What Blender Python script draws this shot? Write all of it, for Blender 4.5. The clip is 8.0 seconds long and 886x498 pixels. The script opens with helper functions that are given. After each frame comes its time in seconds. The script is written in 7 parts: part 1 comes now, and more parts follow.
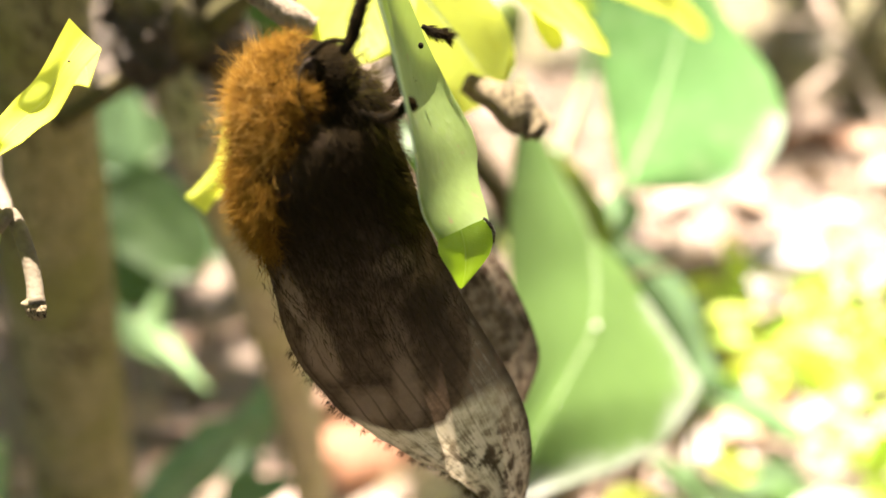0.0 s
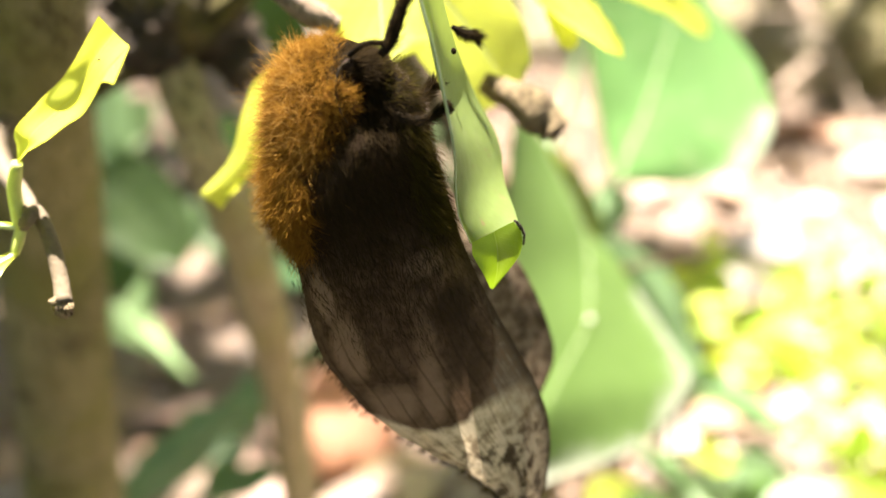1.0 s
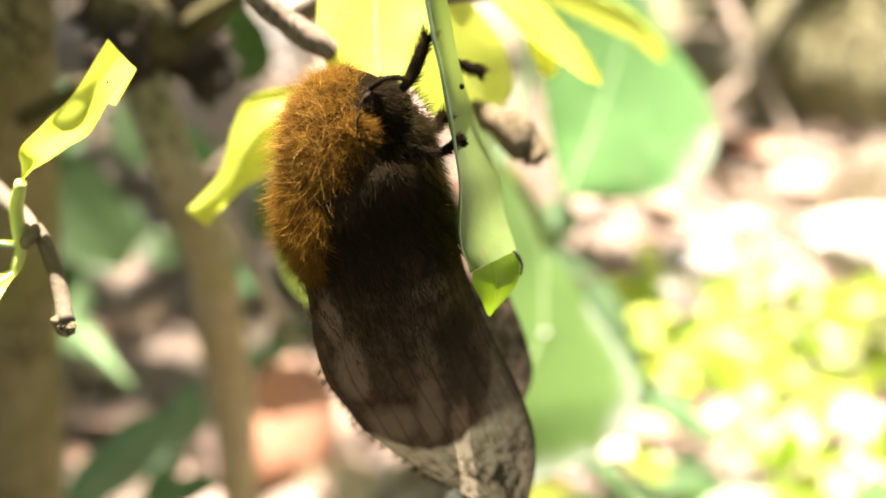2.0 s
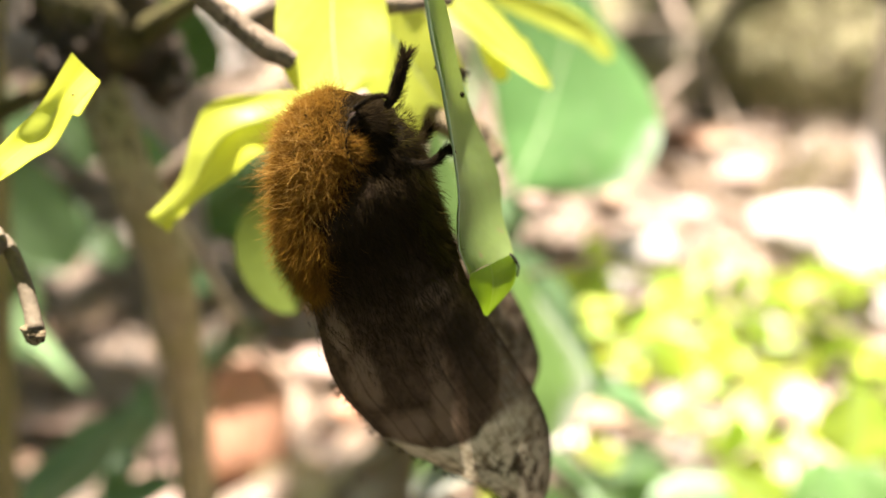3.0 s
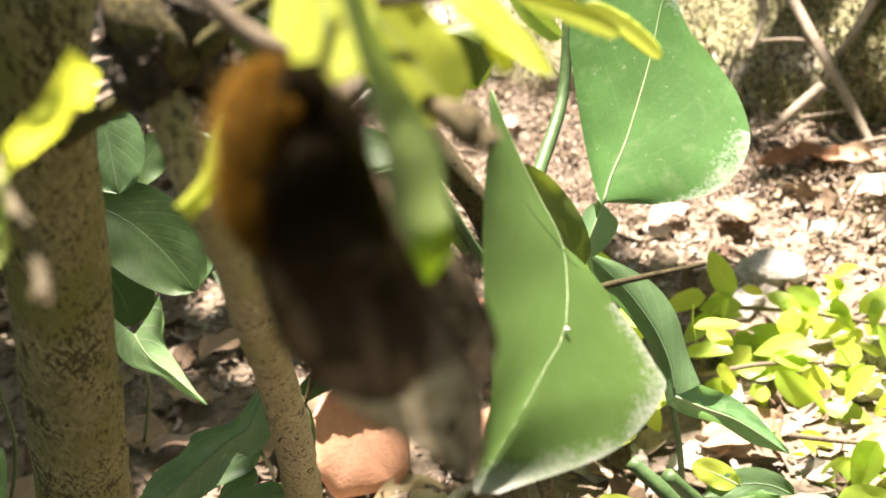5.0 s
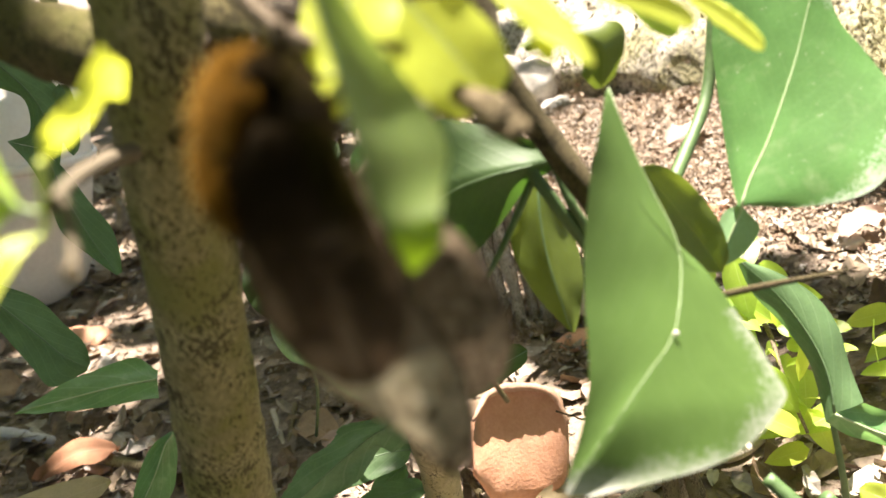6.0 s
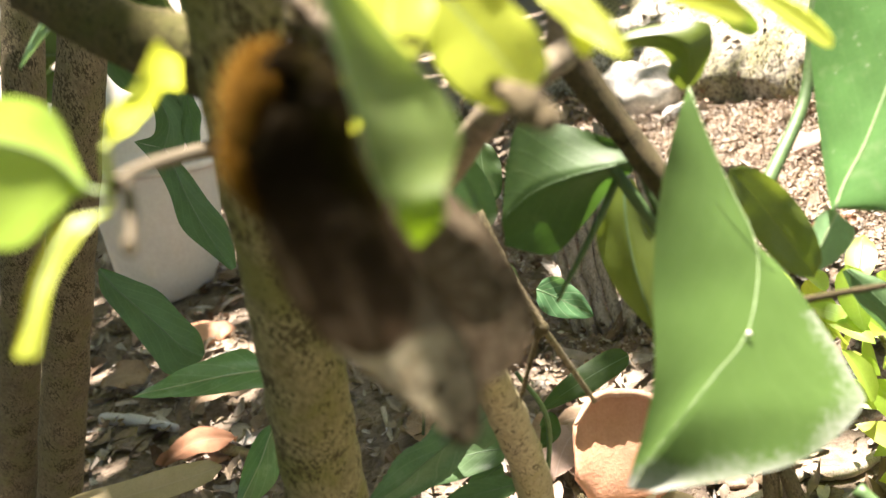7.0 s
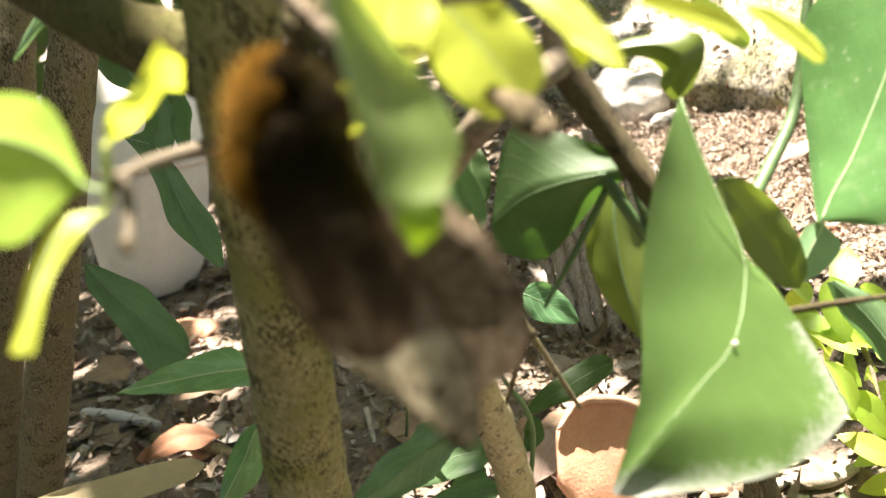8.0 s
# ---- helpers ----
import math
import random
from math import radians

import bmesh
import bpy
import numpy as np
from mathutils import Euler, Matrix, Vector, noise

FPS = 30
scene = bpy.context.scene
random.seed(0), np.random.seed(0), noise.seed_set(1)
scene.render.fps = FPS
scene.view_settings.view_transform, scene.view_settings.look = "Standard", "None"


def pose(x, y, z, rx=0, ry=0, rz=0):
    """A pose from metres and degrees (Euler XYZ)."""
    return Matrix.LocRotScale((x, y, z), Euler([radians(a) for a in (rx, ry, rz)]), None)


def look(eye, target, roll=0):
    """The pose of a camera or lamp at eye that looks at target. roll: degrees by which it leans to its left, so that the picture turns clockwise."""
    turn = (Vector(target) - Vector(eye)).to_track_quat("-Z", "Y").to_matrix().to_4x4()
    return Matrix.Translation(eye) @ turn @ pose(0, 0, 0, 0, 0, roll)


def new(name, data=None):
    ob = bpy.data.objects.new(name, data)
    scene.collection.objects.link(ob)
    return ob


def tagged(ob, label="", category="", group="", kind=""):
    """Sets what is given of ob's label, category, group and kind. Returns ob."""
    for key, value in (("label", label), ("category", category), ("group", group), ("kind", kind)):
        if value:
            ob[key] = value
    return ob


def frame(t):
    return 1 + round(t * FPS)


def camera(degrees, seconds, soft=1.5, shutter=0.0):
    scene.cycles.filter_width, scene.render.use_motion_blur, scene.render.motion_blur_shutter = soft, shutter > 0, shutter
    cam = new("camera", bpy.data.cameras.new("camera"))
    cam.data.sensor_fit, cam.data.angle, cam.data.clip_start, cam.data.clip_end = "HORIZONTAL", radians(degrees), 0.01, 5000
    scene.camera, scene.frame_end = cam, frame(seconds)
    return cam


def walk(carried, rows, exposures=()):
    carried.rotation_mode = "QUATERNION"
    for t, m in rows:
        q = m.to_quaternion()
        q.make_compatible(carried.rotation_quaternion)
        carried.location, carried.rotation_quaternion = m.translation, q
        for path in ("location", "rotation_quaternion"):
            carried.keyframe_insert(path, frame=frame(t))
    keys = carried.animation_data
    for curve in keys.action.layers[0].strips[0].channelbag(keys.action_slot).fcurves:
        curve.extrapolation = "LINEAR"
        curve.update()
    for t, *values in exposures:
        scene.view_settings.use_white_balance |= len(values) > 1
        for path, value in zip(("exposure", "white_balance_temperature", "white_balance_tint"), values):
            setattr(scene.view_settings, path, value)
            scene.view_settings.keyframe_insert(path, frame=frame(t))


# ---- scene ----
# Camera and its way round the moth
PATH = [
    (0.0, (0.0001, -0.0000, 0.3598), (0.0001, 0.2724, 0.2341), -11.26),
    (0.5, (-0.0032, 0.0017, 0.3608), (-0.0027, 0.2730, 0.2328), -10.89),
    (1.0, (-0.0040, 0.0002, 0.3619), (0.0026, 0.2703, 0.2315), -10.21),
    (1.5, (-0.0067, -0.0009, 0.3636), (0.0083, 0.2687, 0.2330), -9.36),
    (1.7, (-0.0080, -0.0012, 0.3643), (0.0123, 0.2683, 0.2340), -8.35),
    (2.8, (-0.0112, 0.0000, 0.3676), (0.0276, 0.2639, 0.2302), -7.13),
    (3.0, (-0.0107, -0.0033, 0.3677), (0.0310, 0.2612, 0.2325), -7.00),
    (3.5, (-0.0103, -0.0065, 0.3663), (0.0404, 0.2543, 0.2270), -6.37),
    (4.0, (-0.0112, -0.0043, 0.3638), (0.0376, 0.2556, 0.2220), -6.58),
    (4.5, (-0.0074, -0.0063, 0.3643), (0.0255, 0.2598, 0.2298), -8.51),
    (5.0, (0.0040, -0.0129, 0.3623), (0.0056, 0.2619, 0.2419), -11.58),
    (5.2, (0.0061, -0.0159, 0.3600), (-0.0045, 0.2607, 0.2445), -12.67),
    (6.3, (0.0280, -0.0141, 0.3553), (-0.0434, 0.2591, 0.2540), -15.57),
    (6.5, (0.0296, -0.0151, 0.3544), (-0.0516, 0.2566, 0.2564), -16.00),
    (7.0, (0.0348, -0.0192, 0.3528), (-0.0562, 0.2508, 0.2590), -16.20),
    (7.5, (0.0355, -0.0186, 0.3534), (-0.0587, 0.2511, 0.2616), -15.67),
    (8.0, (0.0341, -0.0204, 0.3539), (-0.0527, 0.2508, 0.2595), -14.64),
]
cam = camera(48.0, 8.0)
EXPOSURES = [(0.0, 3.25, 6850, 22), (1.7, 3.18, 6800, 22), (3.4, 2.6, 6700, 20), (4.0, 2.42, 6900, 18), (5.2, 2.52, 6850, 18), (8.0, 2.85, 6700, 17)]
walk(cam, [(t, look(e, g, r)) for t, e, g, r in PATH], EXPOSURES)

# Lens aperture: the focus is pulled from the moth to the undergrowth behind it
focus_mark = new("focus_mark")
focus_mark.empty_display_size = 0.002
cam.data.dof.use_dof = True
cam.data.dof.focus_object = focus_mark
cam.data.dof.aperture_fstop = 17.0

# Daylight
SUN_DIR = Vector((0.10, 0.24, 0.96)).normalized()
world = bpy.data.worlds.new("daylight")
scene.world = world
world.use_nodes = True
wn = world.node_tree
sky = wn.nodes.new("ShaderNodeTexSky")
sky.sky_type = 'NISHITA'
sky.sun_disc = False
sky.sun_elevation = math.asin(SUN_DIR.z)
sky.sun_rotation = math.atan2(SUN_DIR.x, SUN_DIR.y)
wn.links.new(sky.outputs[0], wn.nodes["Background"].inputs[0])
wn.nodes["Background"].inputs[1].default_value = 0.085
sun_data = bpy.data.lights.new("sun", 'SUN')
sun_data.energy = 5.0
sun_data.angle = radians(0.5)
sun_data.color = (1.0, 0.95, 0.86)
sun = new("sun", sun_data)
sun.matrix_world = look(SUN_DIR * 5, (0, 0, 0))


# ---- materials ----
def ramp(nt, fac, stops):
    n = nt.nodes.new("ShaderNodeValToRGB")
    while len(n.color_ramp.elements) < len(stops):
        n.color_ramp.elements.new(0.5)
    for e, (p, c) in zip(n.color_ramp.elements, stops):
        e.position, e.color = p, (*c, 1)
    nt.links.new(fac, n.inputs[0])
    return n.outputs[0]


def noise_out(nt, scale, detail=4, vec=None, rough=0.6):
    n = nt.nodes.new("ShaderNodeTexNoise")
    n.inputs["Scale"].default_value = scale
    n.inputs["Detail"].default_value = detail
    n.inputs["Roughness"].default_value = rough
    if vec is None:
        vec = nt.nodes.new("ShaderNodeTexCoord").outputs["Object"]
    nt.links.new(vec, n.inputs["Vector"])
    return n.outputs["Fac"]


def mixc(nt, fac, a, b, mode='MIX'):
    n = nt.nodes.new("ShaderNodeMix")
    n.data_type, n.blend_type = 'RGBA', mode
    for sock, v in ((n.inputs["Factor"], fac), (n.inputs["A"], a), (n.inputs["B"], b)):
        if isinstance(v, (int, float)):
            sock.default_value = v
        elif isinstance(v, tuple):
            sock.default_value = (*v, 1)
        else:
            nt.links.new(v, sock)
    return n.outputs["Result"]


def math_node(nt, op, a, b=0.0, c=0.0):
    n = nt.nodes.new("ShaderNodeMath")
    n.operation = op
    for i, v in enumerate((a, b, c)):
        if isinstance(v, (int, float)):
            n.inputs[i].default_value = v
        else:
            nt.links.new(v, n.inputs[i])
    return n.outputs[0]


def bump(nt, height, strength, distance, bsdf):
    n = nt.nodes.new("ShaderNodeBump")
    n.inputs["Strength"].default_value = strength
    n.inputs["Distance"].default_value = distance
    nt.links.new(height, n.inputs["Height"])
    nt.links.new(n.outputs[0], bsdf.inputs["Normal"])


def material(name):
    m = bpy.data.materials.new(name)
    m.use_nodes = True
    nt = m.node_tree
    return m, nt, nt.nodes["Principled BSDF"]


def rough_mat(name, dark, light, scale, rough=0.85, fine=None, bump_d=0.001, strength=0.5, rand=0.0):
    m, nt, b = material(name)
    a = noise_out(nt, scale)
    f = noise_out(nt, (fine or scale * 6), 6)
    fac = math_node(nt, 'MULTIPLY_ADD', f, 0.5, math_node(nt, 'MULTIPLY', a, 0.6))
    col = ramp(nt, fac, [(0.35, dark), (0.72, light)])
    if rand:
        info = nt.nodes.new("ShaderNodeObjectInfo")
        col = mixc(nt, rand, col, ramp(nt, info.outputs["Random"], [(0.0, dark), (1.0, light)]))
    nt.links.new(col, b.inputs["Base Color"])
    b.inputs["Roughness"].default_value = rough
    bump(nt, f, strength, bump_d, b)
    return m


def leaf_mat(name, col, vein, back=0.45, gloss=0.35, blotch=None, vein_n=9.0, margin=None, glow=None, mottling=0.35, lateral=0.12, rib_sharp=40.0, spots=None):
    """A leaf: midrib and side veins from the leaf's own u (base to tip) and v (across), light through the blade."""
    m, nt, b = material(name)
    uv = nt.nodes.new("ShaderNodeUVMap")
    uv.uv_map = "leaf"
    sep = nt.nodes.new("ShaderNodeSeparateXYZ")
    nt.links.new(uv.outputs[0], sep.inputs[0])
    u, v = sep.outputs[0], sep.outputs[1]
    side = math_node(nt, 'ABSOLUTE', math_node(nt, 'SUBTRACT', v, 0.5))
    mid = math_node(nt, 'SUBTRACT', 1.0, math_node(nt, 'SMOOTH_MIN', math_node(nt, 'MULTIPLY', side, rib_sharp), 1.0, 0.1))
    ph = math_node(nt, 'SUBTRACT', math_node(nt, 'MULTIPLY', u, vein_n), math_node(nt, 'MULTIPLY', side, vein_n * 0.9))
    saw = math_node(nt, 'ABSOLUTE', math_node(nt, 'SUBTRACT', math_node(nt, 'FRACT', ph), 0.5))
    lat = math_node(nt, 'SUBTRACT', 1.0, math_node(nt, 'SMOOTH_MIN', math_node(nt, 'MULTIPLY', saw, 11.0), 1.0, 0.1))
    veins = math_node(nt, 'MAXIMUM', mid, math_node(nt, 'MULTIPLY', lat, lateral))
    n1 = noise_out(nt, 60, 3)
    n2 = noise_out(nt, 900, 4)
    dark = tuple(c * (1 - mottling) for c in col)
    light = tuple(min(1, c * (1 + mottling)) for c in col)
    base = ramp(nt, math_node(nt, 'MULTIPLY_ADD', n2, 0.35, math_node(nt, 'MULTIPLY', n1, 0.65)), [(0.3, dark), (0.7, light)])
    if blotch:
        base = mixc(nt, ramp(nt, noise_out(nt, 130, 5), [(0.56, (0, 0, 0)), (0.72, (1, 1, 1))]), base, blotch)
    base = mixc(nt, math_node(nt, 'MULTIPLY', veins, 0.8), base, vein)
    if spots:
        base = mixc(nt, ramp(nt, noise_out(nt, 420, 3), [(0.66, (0, 0, 0)), (0.72, (0.8, 0.8, 0.8))]), base, spots)
    if margin:
        edge = math_node(nt, 'MULTIPLY', math_node(nt, 'SUBTRACT', math_node(nt, 'MULTIPLY_ADD', n2, 0.25, math_node(nt, 'MULTIPLY_ADD', n1, 0.25, v)), margin[3]), 5.0)
        edge = math_node(nt, 'MULTIPLY', math_node(nt, 'MAXIMUM', math_node(nt, 'MINIMUM', edge, 1.0), 0.0), math_node(nt, 'COMPARE', u, (margin[4] + margin[5]) / 2, (margin[5] - margin[4]) / 2))
        tip = math_node(nt, 'MULTIPLY', math_node(nt, 'SUBTRACT', math_node(nt, 'MULTIPLY_ADD', n2, 0.12, math_node(nt, 'MULTIPLY_ADD', n1, 0.12, u)), 1.00), 7.0)
        edge = math_node(nt, 'MAXIMUM', edge, math_node(nt, 'MAXIMUM', math_node(nt, 'MINIMUM', tip, 0.8), 0.0))
        base = mixc(nt, edge, base, margin[:3])
    nt.links.new(base, b.inputs["Base Color"])
    b.inputs["Roughness"].default_value = gloss
    bump(nt, math_node(nt, 'ADD', math_node(nt, 'MULTIPLY', veins, -0.6), math_node(nt, 'MULTIPLY', n2, 0.3)), 0.5, 0.0004, b)
    tr = nt.nodes.new("ShaderNodeBsdfTranslucent")
    tcol = glow or tuple(min(1, c * 1.6) for c in col)
    nt.links.new(mixc(nt, 0.75, base, tcol), tr.inputs[0])
    mx = nt.nodes.new("ShaderNodeMixShader")
    mx.inputs[0].default_value = back
    nt.links.new(b.outputs[0], mx.inputs[1])
    nt.links.new(tr.outputs[0], mx.inputs[2])
    nt.links.new(mx.outputs[0], nt.nodes["Material Output"].inputs[0])
    return m


def bark_mat(name, dark, light, lichen, scale=90, flecks=0.5, cut=0.432):
    """Bark with fine grain, lichen patches, dark scabs and many small black flecks."""
    m, nt, b = material(name)
    tc = nt.nodes.new("ShaderNodeTexCoord")
    mp = nt.nodes.new("ShaderNodeMapping")
    mp.inputs["Scale"].default_value = (1, 1, 0.5)
    nt.links.new(tc.outputs["Object"], mp.inputs[0])
    big = noise_out(nt, scale * 0.7, 4)
    grain = noise_out(nt, scale * 7, 5, mp.outputs[0], 0.7)
    mp2 = nt.nodes.new("ShaderNodeMapping")
    mp2.inputs["Scale"].default_value = (1, 1, 0.30)
    nt.links.new(tc.outputs["Object"], mp2.inputs[0])
    fleck = math_node(nt, 'MULTIPLY_ADD', noise_out(nt, scale * 18, 4, mp2.outputs[0], 0.7), 0.45, math_node(nt, 'MULTIPLY', noise_out(nt, scale * 9, 3, mp2.outputs[0], 0.6), 0.55))
    scab = noise_out(nt, scale * 2.2, 6, mp.outputs[0], 0.75)
    col = ramp(nt, math_node(nt, 'MULTIPLY_ADD', grain, 0.5, math_node(nt, 'MULTIPLY', big, 0.5)), [(0.36, dark), (0.62, light)])
    col = mixc(nt, ramp(nt, noise_out(nt, scale * 0.45, 4), [(0.46, (0, 0, 0)), (0.62, (0.8, 0.8, 0.8))]), col, lichen)
    deep = tuple(c * 0.22 for c in dark)
    where = math_node(nt, 'MULTIPLY_ADD', math_node(nt, 'SUBTRACT', big, 0.5), -0.6, fleck)
    spots = ramp(nt, where, [(cut, (flecks * 1.7,) * 3), (cut + 0.02, (0, 0, 0))])
    scabs = ramp(nt, math_node(nt, 'MULTIPLY_ADD', grain, 0.3, math_node(nt, 'MULTIPLY', scab, 0.7)), [(0.385, (flecks * 1.6,) * 3), (0.43, (0, 0, 0))])
    col = mixc(nt, spots, col, deep)
    col = mixc(nt, scabs, col, deep)
    nt.links.new(col, b.inputs["Base Color"])
    b.inputs["Roughness"].default_value = 0.95
    b.inputs["Specular IOR Level"].default_value = 0.2
    bump(nt, math_node(nt, 'ADD', math_node(nt, 'ADD', scab, grain), math_node(nt, 'MULTIPLY', fleck, 0.6)), 0.8, 0.0010, b)
    return m


def matte(m, level):
    m.node_tree.nodes["Principled BSDF"].inputs["Specular IOR Level"].default_value = level
    return m


MAT = {
    "yellow_leaf": leaf_mat("yellow_leaf", (0.52, 0.60, 0.08), (0.62, 0.66, 0.22), 0.55, 0.4, glow=(0.80, 0.84, 0.07), mottling=0.15),
    "pale_leaf": leaf_mat("pale_leaf", (0.19, 0.28, 0.07), (0.28, 0.36, 0.11), 0.46, 0.6, glow=(0.36, 0.50, 0.065), mottling=0.25, lateral=0.05, blotch=(0.30, 0.36, 0.15), spots=(0.26, 0.17, 0.09)),
    "lime_tip": leaf_mat("lime_tip", (0.20, 0.32, 0.015), (0.24, 0.36, 0.03), 0.5, 0.4, glow=(0.34, 0.56, 0.015), mottling=0.15),
    "citrus_leaf": matte(leaf_mat("citrus_leaf", (0.072, 0.130, 0.032), (0.13, 0.20, 0.075), 0.28, 0.46, glow=(0.17, 0.29, 0.06), mottling=0.14,
                            rib_sharp=170.0, margin=(0.40, 0.40, 0.36, 1.155, 0.52, 1.1)), 0.14),
    # gloss_leaf's near-white margin is a sheen painted along its lower edge
    "gloss_leaf": leaf_mat("gloss_leaf", (0.075, 0.172, 0.052), (0.17, 0.28, 0.12), 0.26, 0.26, glow=(0.19, 0.36, 0.075), mottling=0.25, spots=(0.24, 0.30, 0.18), rib_sharp=110.0, blotch=(0.125, 0.215, 0.085), margin=(0.66, 0.69, 0.62, 1.185, 0.02, 0.46)),
    "wing_leaf": leaf_mat("wing_leaf", (0.20, 0.34, 0.17), (0.42, 0.54, 0.30), 0.25, 0.16, glow=(0.30, 0.55, 0.14), mottling=0.2),
    "mid_leaf": leaf_mat("mid_leaf", (0.085, 0.17, 0.05), (0.22, 0.33, 0.14), 0.28, 0.26, glow=(0.18, 0.38, 0.06), mottling=0.3, lateral=0.3, blotch=(0.13, 0.20, 0.07)),
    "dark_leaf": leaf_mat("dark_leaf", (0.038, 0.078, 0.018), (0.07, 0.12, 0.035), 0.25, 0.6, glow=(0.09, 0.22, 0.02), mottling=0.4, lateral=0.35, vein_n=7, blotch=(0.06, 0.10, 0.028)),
    "olive_leaf": leaf_mat("olive_leaf", (0.10, 0.14, 0.022), (0.17, 0.21, 0.05), 0.35, 0.4, glow=(0.21, 0.28, 0.025), mottling=0.25),
    "arrow_leaf": leaf_mat("arrow_leaf", (0.06, 0.15, 0.06), (0.40, 0.52, 0.30), 0.3, 0.42, glow=(0.16, 0.36, 0.08), mottling=0.3, blotch=(0.16, 0.27, 0.13), vein_n=5, lateral=0.45),
    "bright_leaf": leaf_mat("bright_leaf", (0.34, 0.50, 0.07), (0.5, 0.62, 0.2), 0.5, 0.4, glow=(0.60, 0.80, 0.08), mottling=0.25),
    "dry_leaf": leaf_mat("dry_leaf", (0.36, 0.25, 0.16), (0.46, 0.36, 0.26), 0.2, 0.8, glow=(0.4, 0.25, 0.12), mottling=0.45, blotch=(0.2, 0.12, 0.07)),
    "straw_leaf": leaf_mat("straw_leaf", (0.44, 0.36, 0.21), (0.52, 0.44, 0.29), 0.25, 0.7, glow=(0.6, 0.55, 0.25), mottling=0.25),
    "bark": bark_mat("bark", (0.135, 0.120, 0.050), (0.35, 0.322, 0.158), (0.175, 0.180, 0.050)),
    "old_bark": bark_mat("old_bark", (0.125, 0.098, 0.055), (0.30, 0.245, 0.148), (0.19, 0.17, 0.08), 110, 0.45),
    "pale_bark": bark_mat("pale_bark", (0.27, 0.228, 0.118), (0.50, 0.435, 0.255), (0.31, 0.285, 0.115), 80, 0.5, 0.405),
    # bark's colours darkened: shade painted into the branches round the fork
    "shaded_bark": bark_mat("shaded_bark", (0.060, 0.048, 0.020), (0.155, 0.130, 0.056), (0.085, 0.085, 0.022), 110, 0.45),
    "smooth_twig": rough_mat("smooth_twig", (0.070, 0.054, 0.029), (0.13, 0.103, 0.060), 700, 0.85, fine=2500, bump_d=0.0003),
    "leaf_stalk": rough_mat("leaf_stalk", (0.34, 0.40, 0.08), (0.46, 0.52, 0.14), 300, 0.5, bump_d=0.0002),
    "clay_dust": rough_mat("clay_dust", (0.46, 0.25, 0.15), (0.62, 0.40, 0.28), 300, 0.95, fine=900, bump_d=0.001),
    "knot": rough_mat("knot", (0.028, 0.021, 0.013), (0.13, 0.10, 0.062), 150, 0.95, fine=900, bump_d=0.004, strength=0.9),
    "twig": bark_mat("twig", (0.16, 0.12, 0.08), (0.34, 0.27, 0.19), (0.26, 0.22, 0.14), 200, 0.35),
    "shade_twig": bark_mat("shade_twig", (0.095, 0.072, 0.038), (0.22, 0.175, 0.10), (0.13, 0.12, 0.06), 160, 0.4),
    "dry_bud": bark_mat("dry_bud", (0.13, 0.095, 0.048), (0.36, 0.285, 0.165), (0.22, 0.18, 0.095), 330, 0.6),
    "green_stem": rough_mat("green_stem", (0.035, 0.075, 0.02), (0.085, 0.15, 0.045), 90, 0.55, bump_d=0.0003),
    "rib_dark": rough_mat("rib_dark", (0.07, 0.13, 0.05), (0.13, 0.21, 0.09), 90, 0.5, bump_d=0.0002),
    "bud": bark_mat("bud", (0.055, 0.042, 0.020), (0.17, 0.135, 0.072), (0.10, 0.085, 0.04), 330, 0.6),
    "rib": rough_mat("rib", (0.26, 0.36, 0.16), (0.40, 0.50, 0.28), 90, 0.5, bump_d=0.0002),
    "soil": rough_mat("soil", (0.07, 0.05, 0.035), (0.32, 0.25, 0.18), 18, 0.95, fine=160, bump_d=0.008, strength=0.8),
    "terracotta": rough_mat("terracotta", (0.50, 0.24, 0.13), (0.64, 0.35, 0.22), 40, 0.85, fine=500, bump_d=0.0008),
    "white_plastic": rough_mat("white_plastic", (0.72, 0.66, 0.57), (0.86, 0.81, 0.72), 12, 0.5, fine=200, bump_d=0.0005),
    "stone": rough_mat("stone", (0.30, 0.27, 0.22), (0.74, 0.70, 0.63), 60, 0.9, fine=330, bump_d=0.006, strength=0.9),
    "clod": rough_mat("clod", (0.18, 0.12, 0.08), (0.38, 0.28, 0.19), 60, 0.9, fine=400, bump_d=0.002),
    "post": bark_mat("post", (0.40, 0.33, 0.30), (0.58, 0.51, 0.47), (0.50, 0.44, 0.40), 40, 0.35),
    "chips": rough_mat("chips", (0.16, 0.10, 0.06), (0.50, 0.38, 0.27), 30, 0.9, fine=300, bump_d=0.001),
    "grass": rough_mat("grass", (0.12, 0.20, 0.05), (0.26, 0.36, 0.12), 40, 0.6),
}


# ---- building helpers ----
def mesh_from(name, bm, mat, smooth=True):
    me = bpy.data.meshes.new(name)
    bm.to_mesh(me)
    bm.free()
    if mat:
        me.materials.append(mat)
    if smooth:
        me.polygons.foreach_set("use_smooth", [True] * len(me.polygons))
    return me


def part(name, bm, mat, parent, label=""):
    ob = new(name, mesh_from(name, bm, mat))
    if parent is not None:
        ob.parent = parent
    if label:
        ob["label"] = label
    return ob


def thing(name, at, label, category, group="", kind=""):
    ob = new(name)
    ob.empty_display_size = 0.01
    ob.location = at
    return tagged(ob, label, category, group, kind)


def local(parent, p):
    return Vector(p) - parent.location


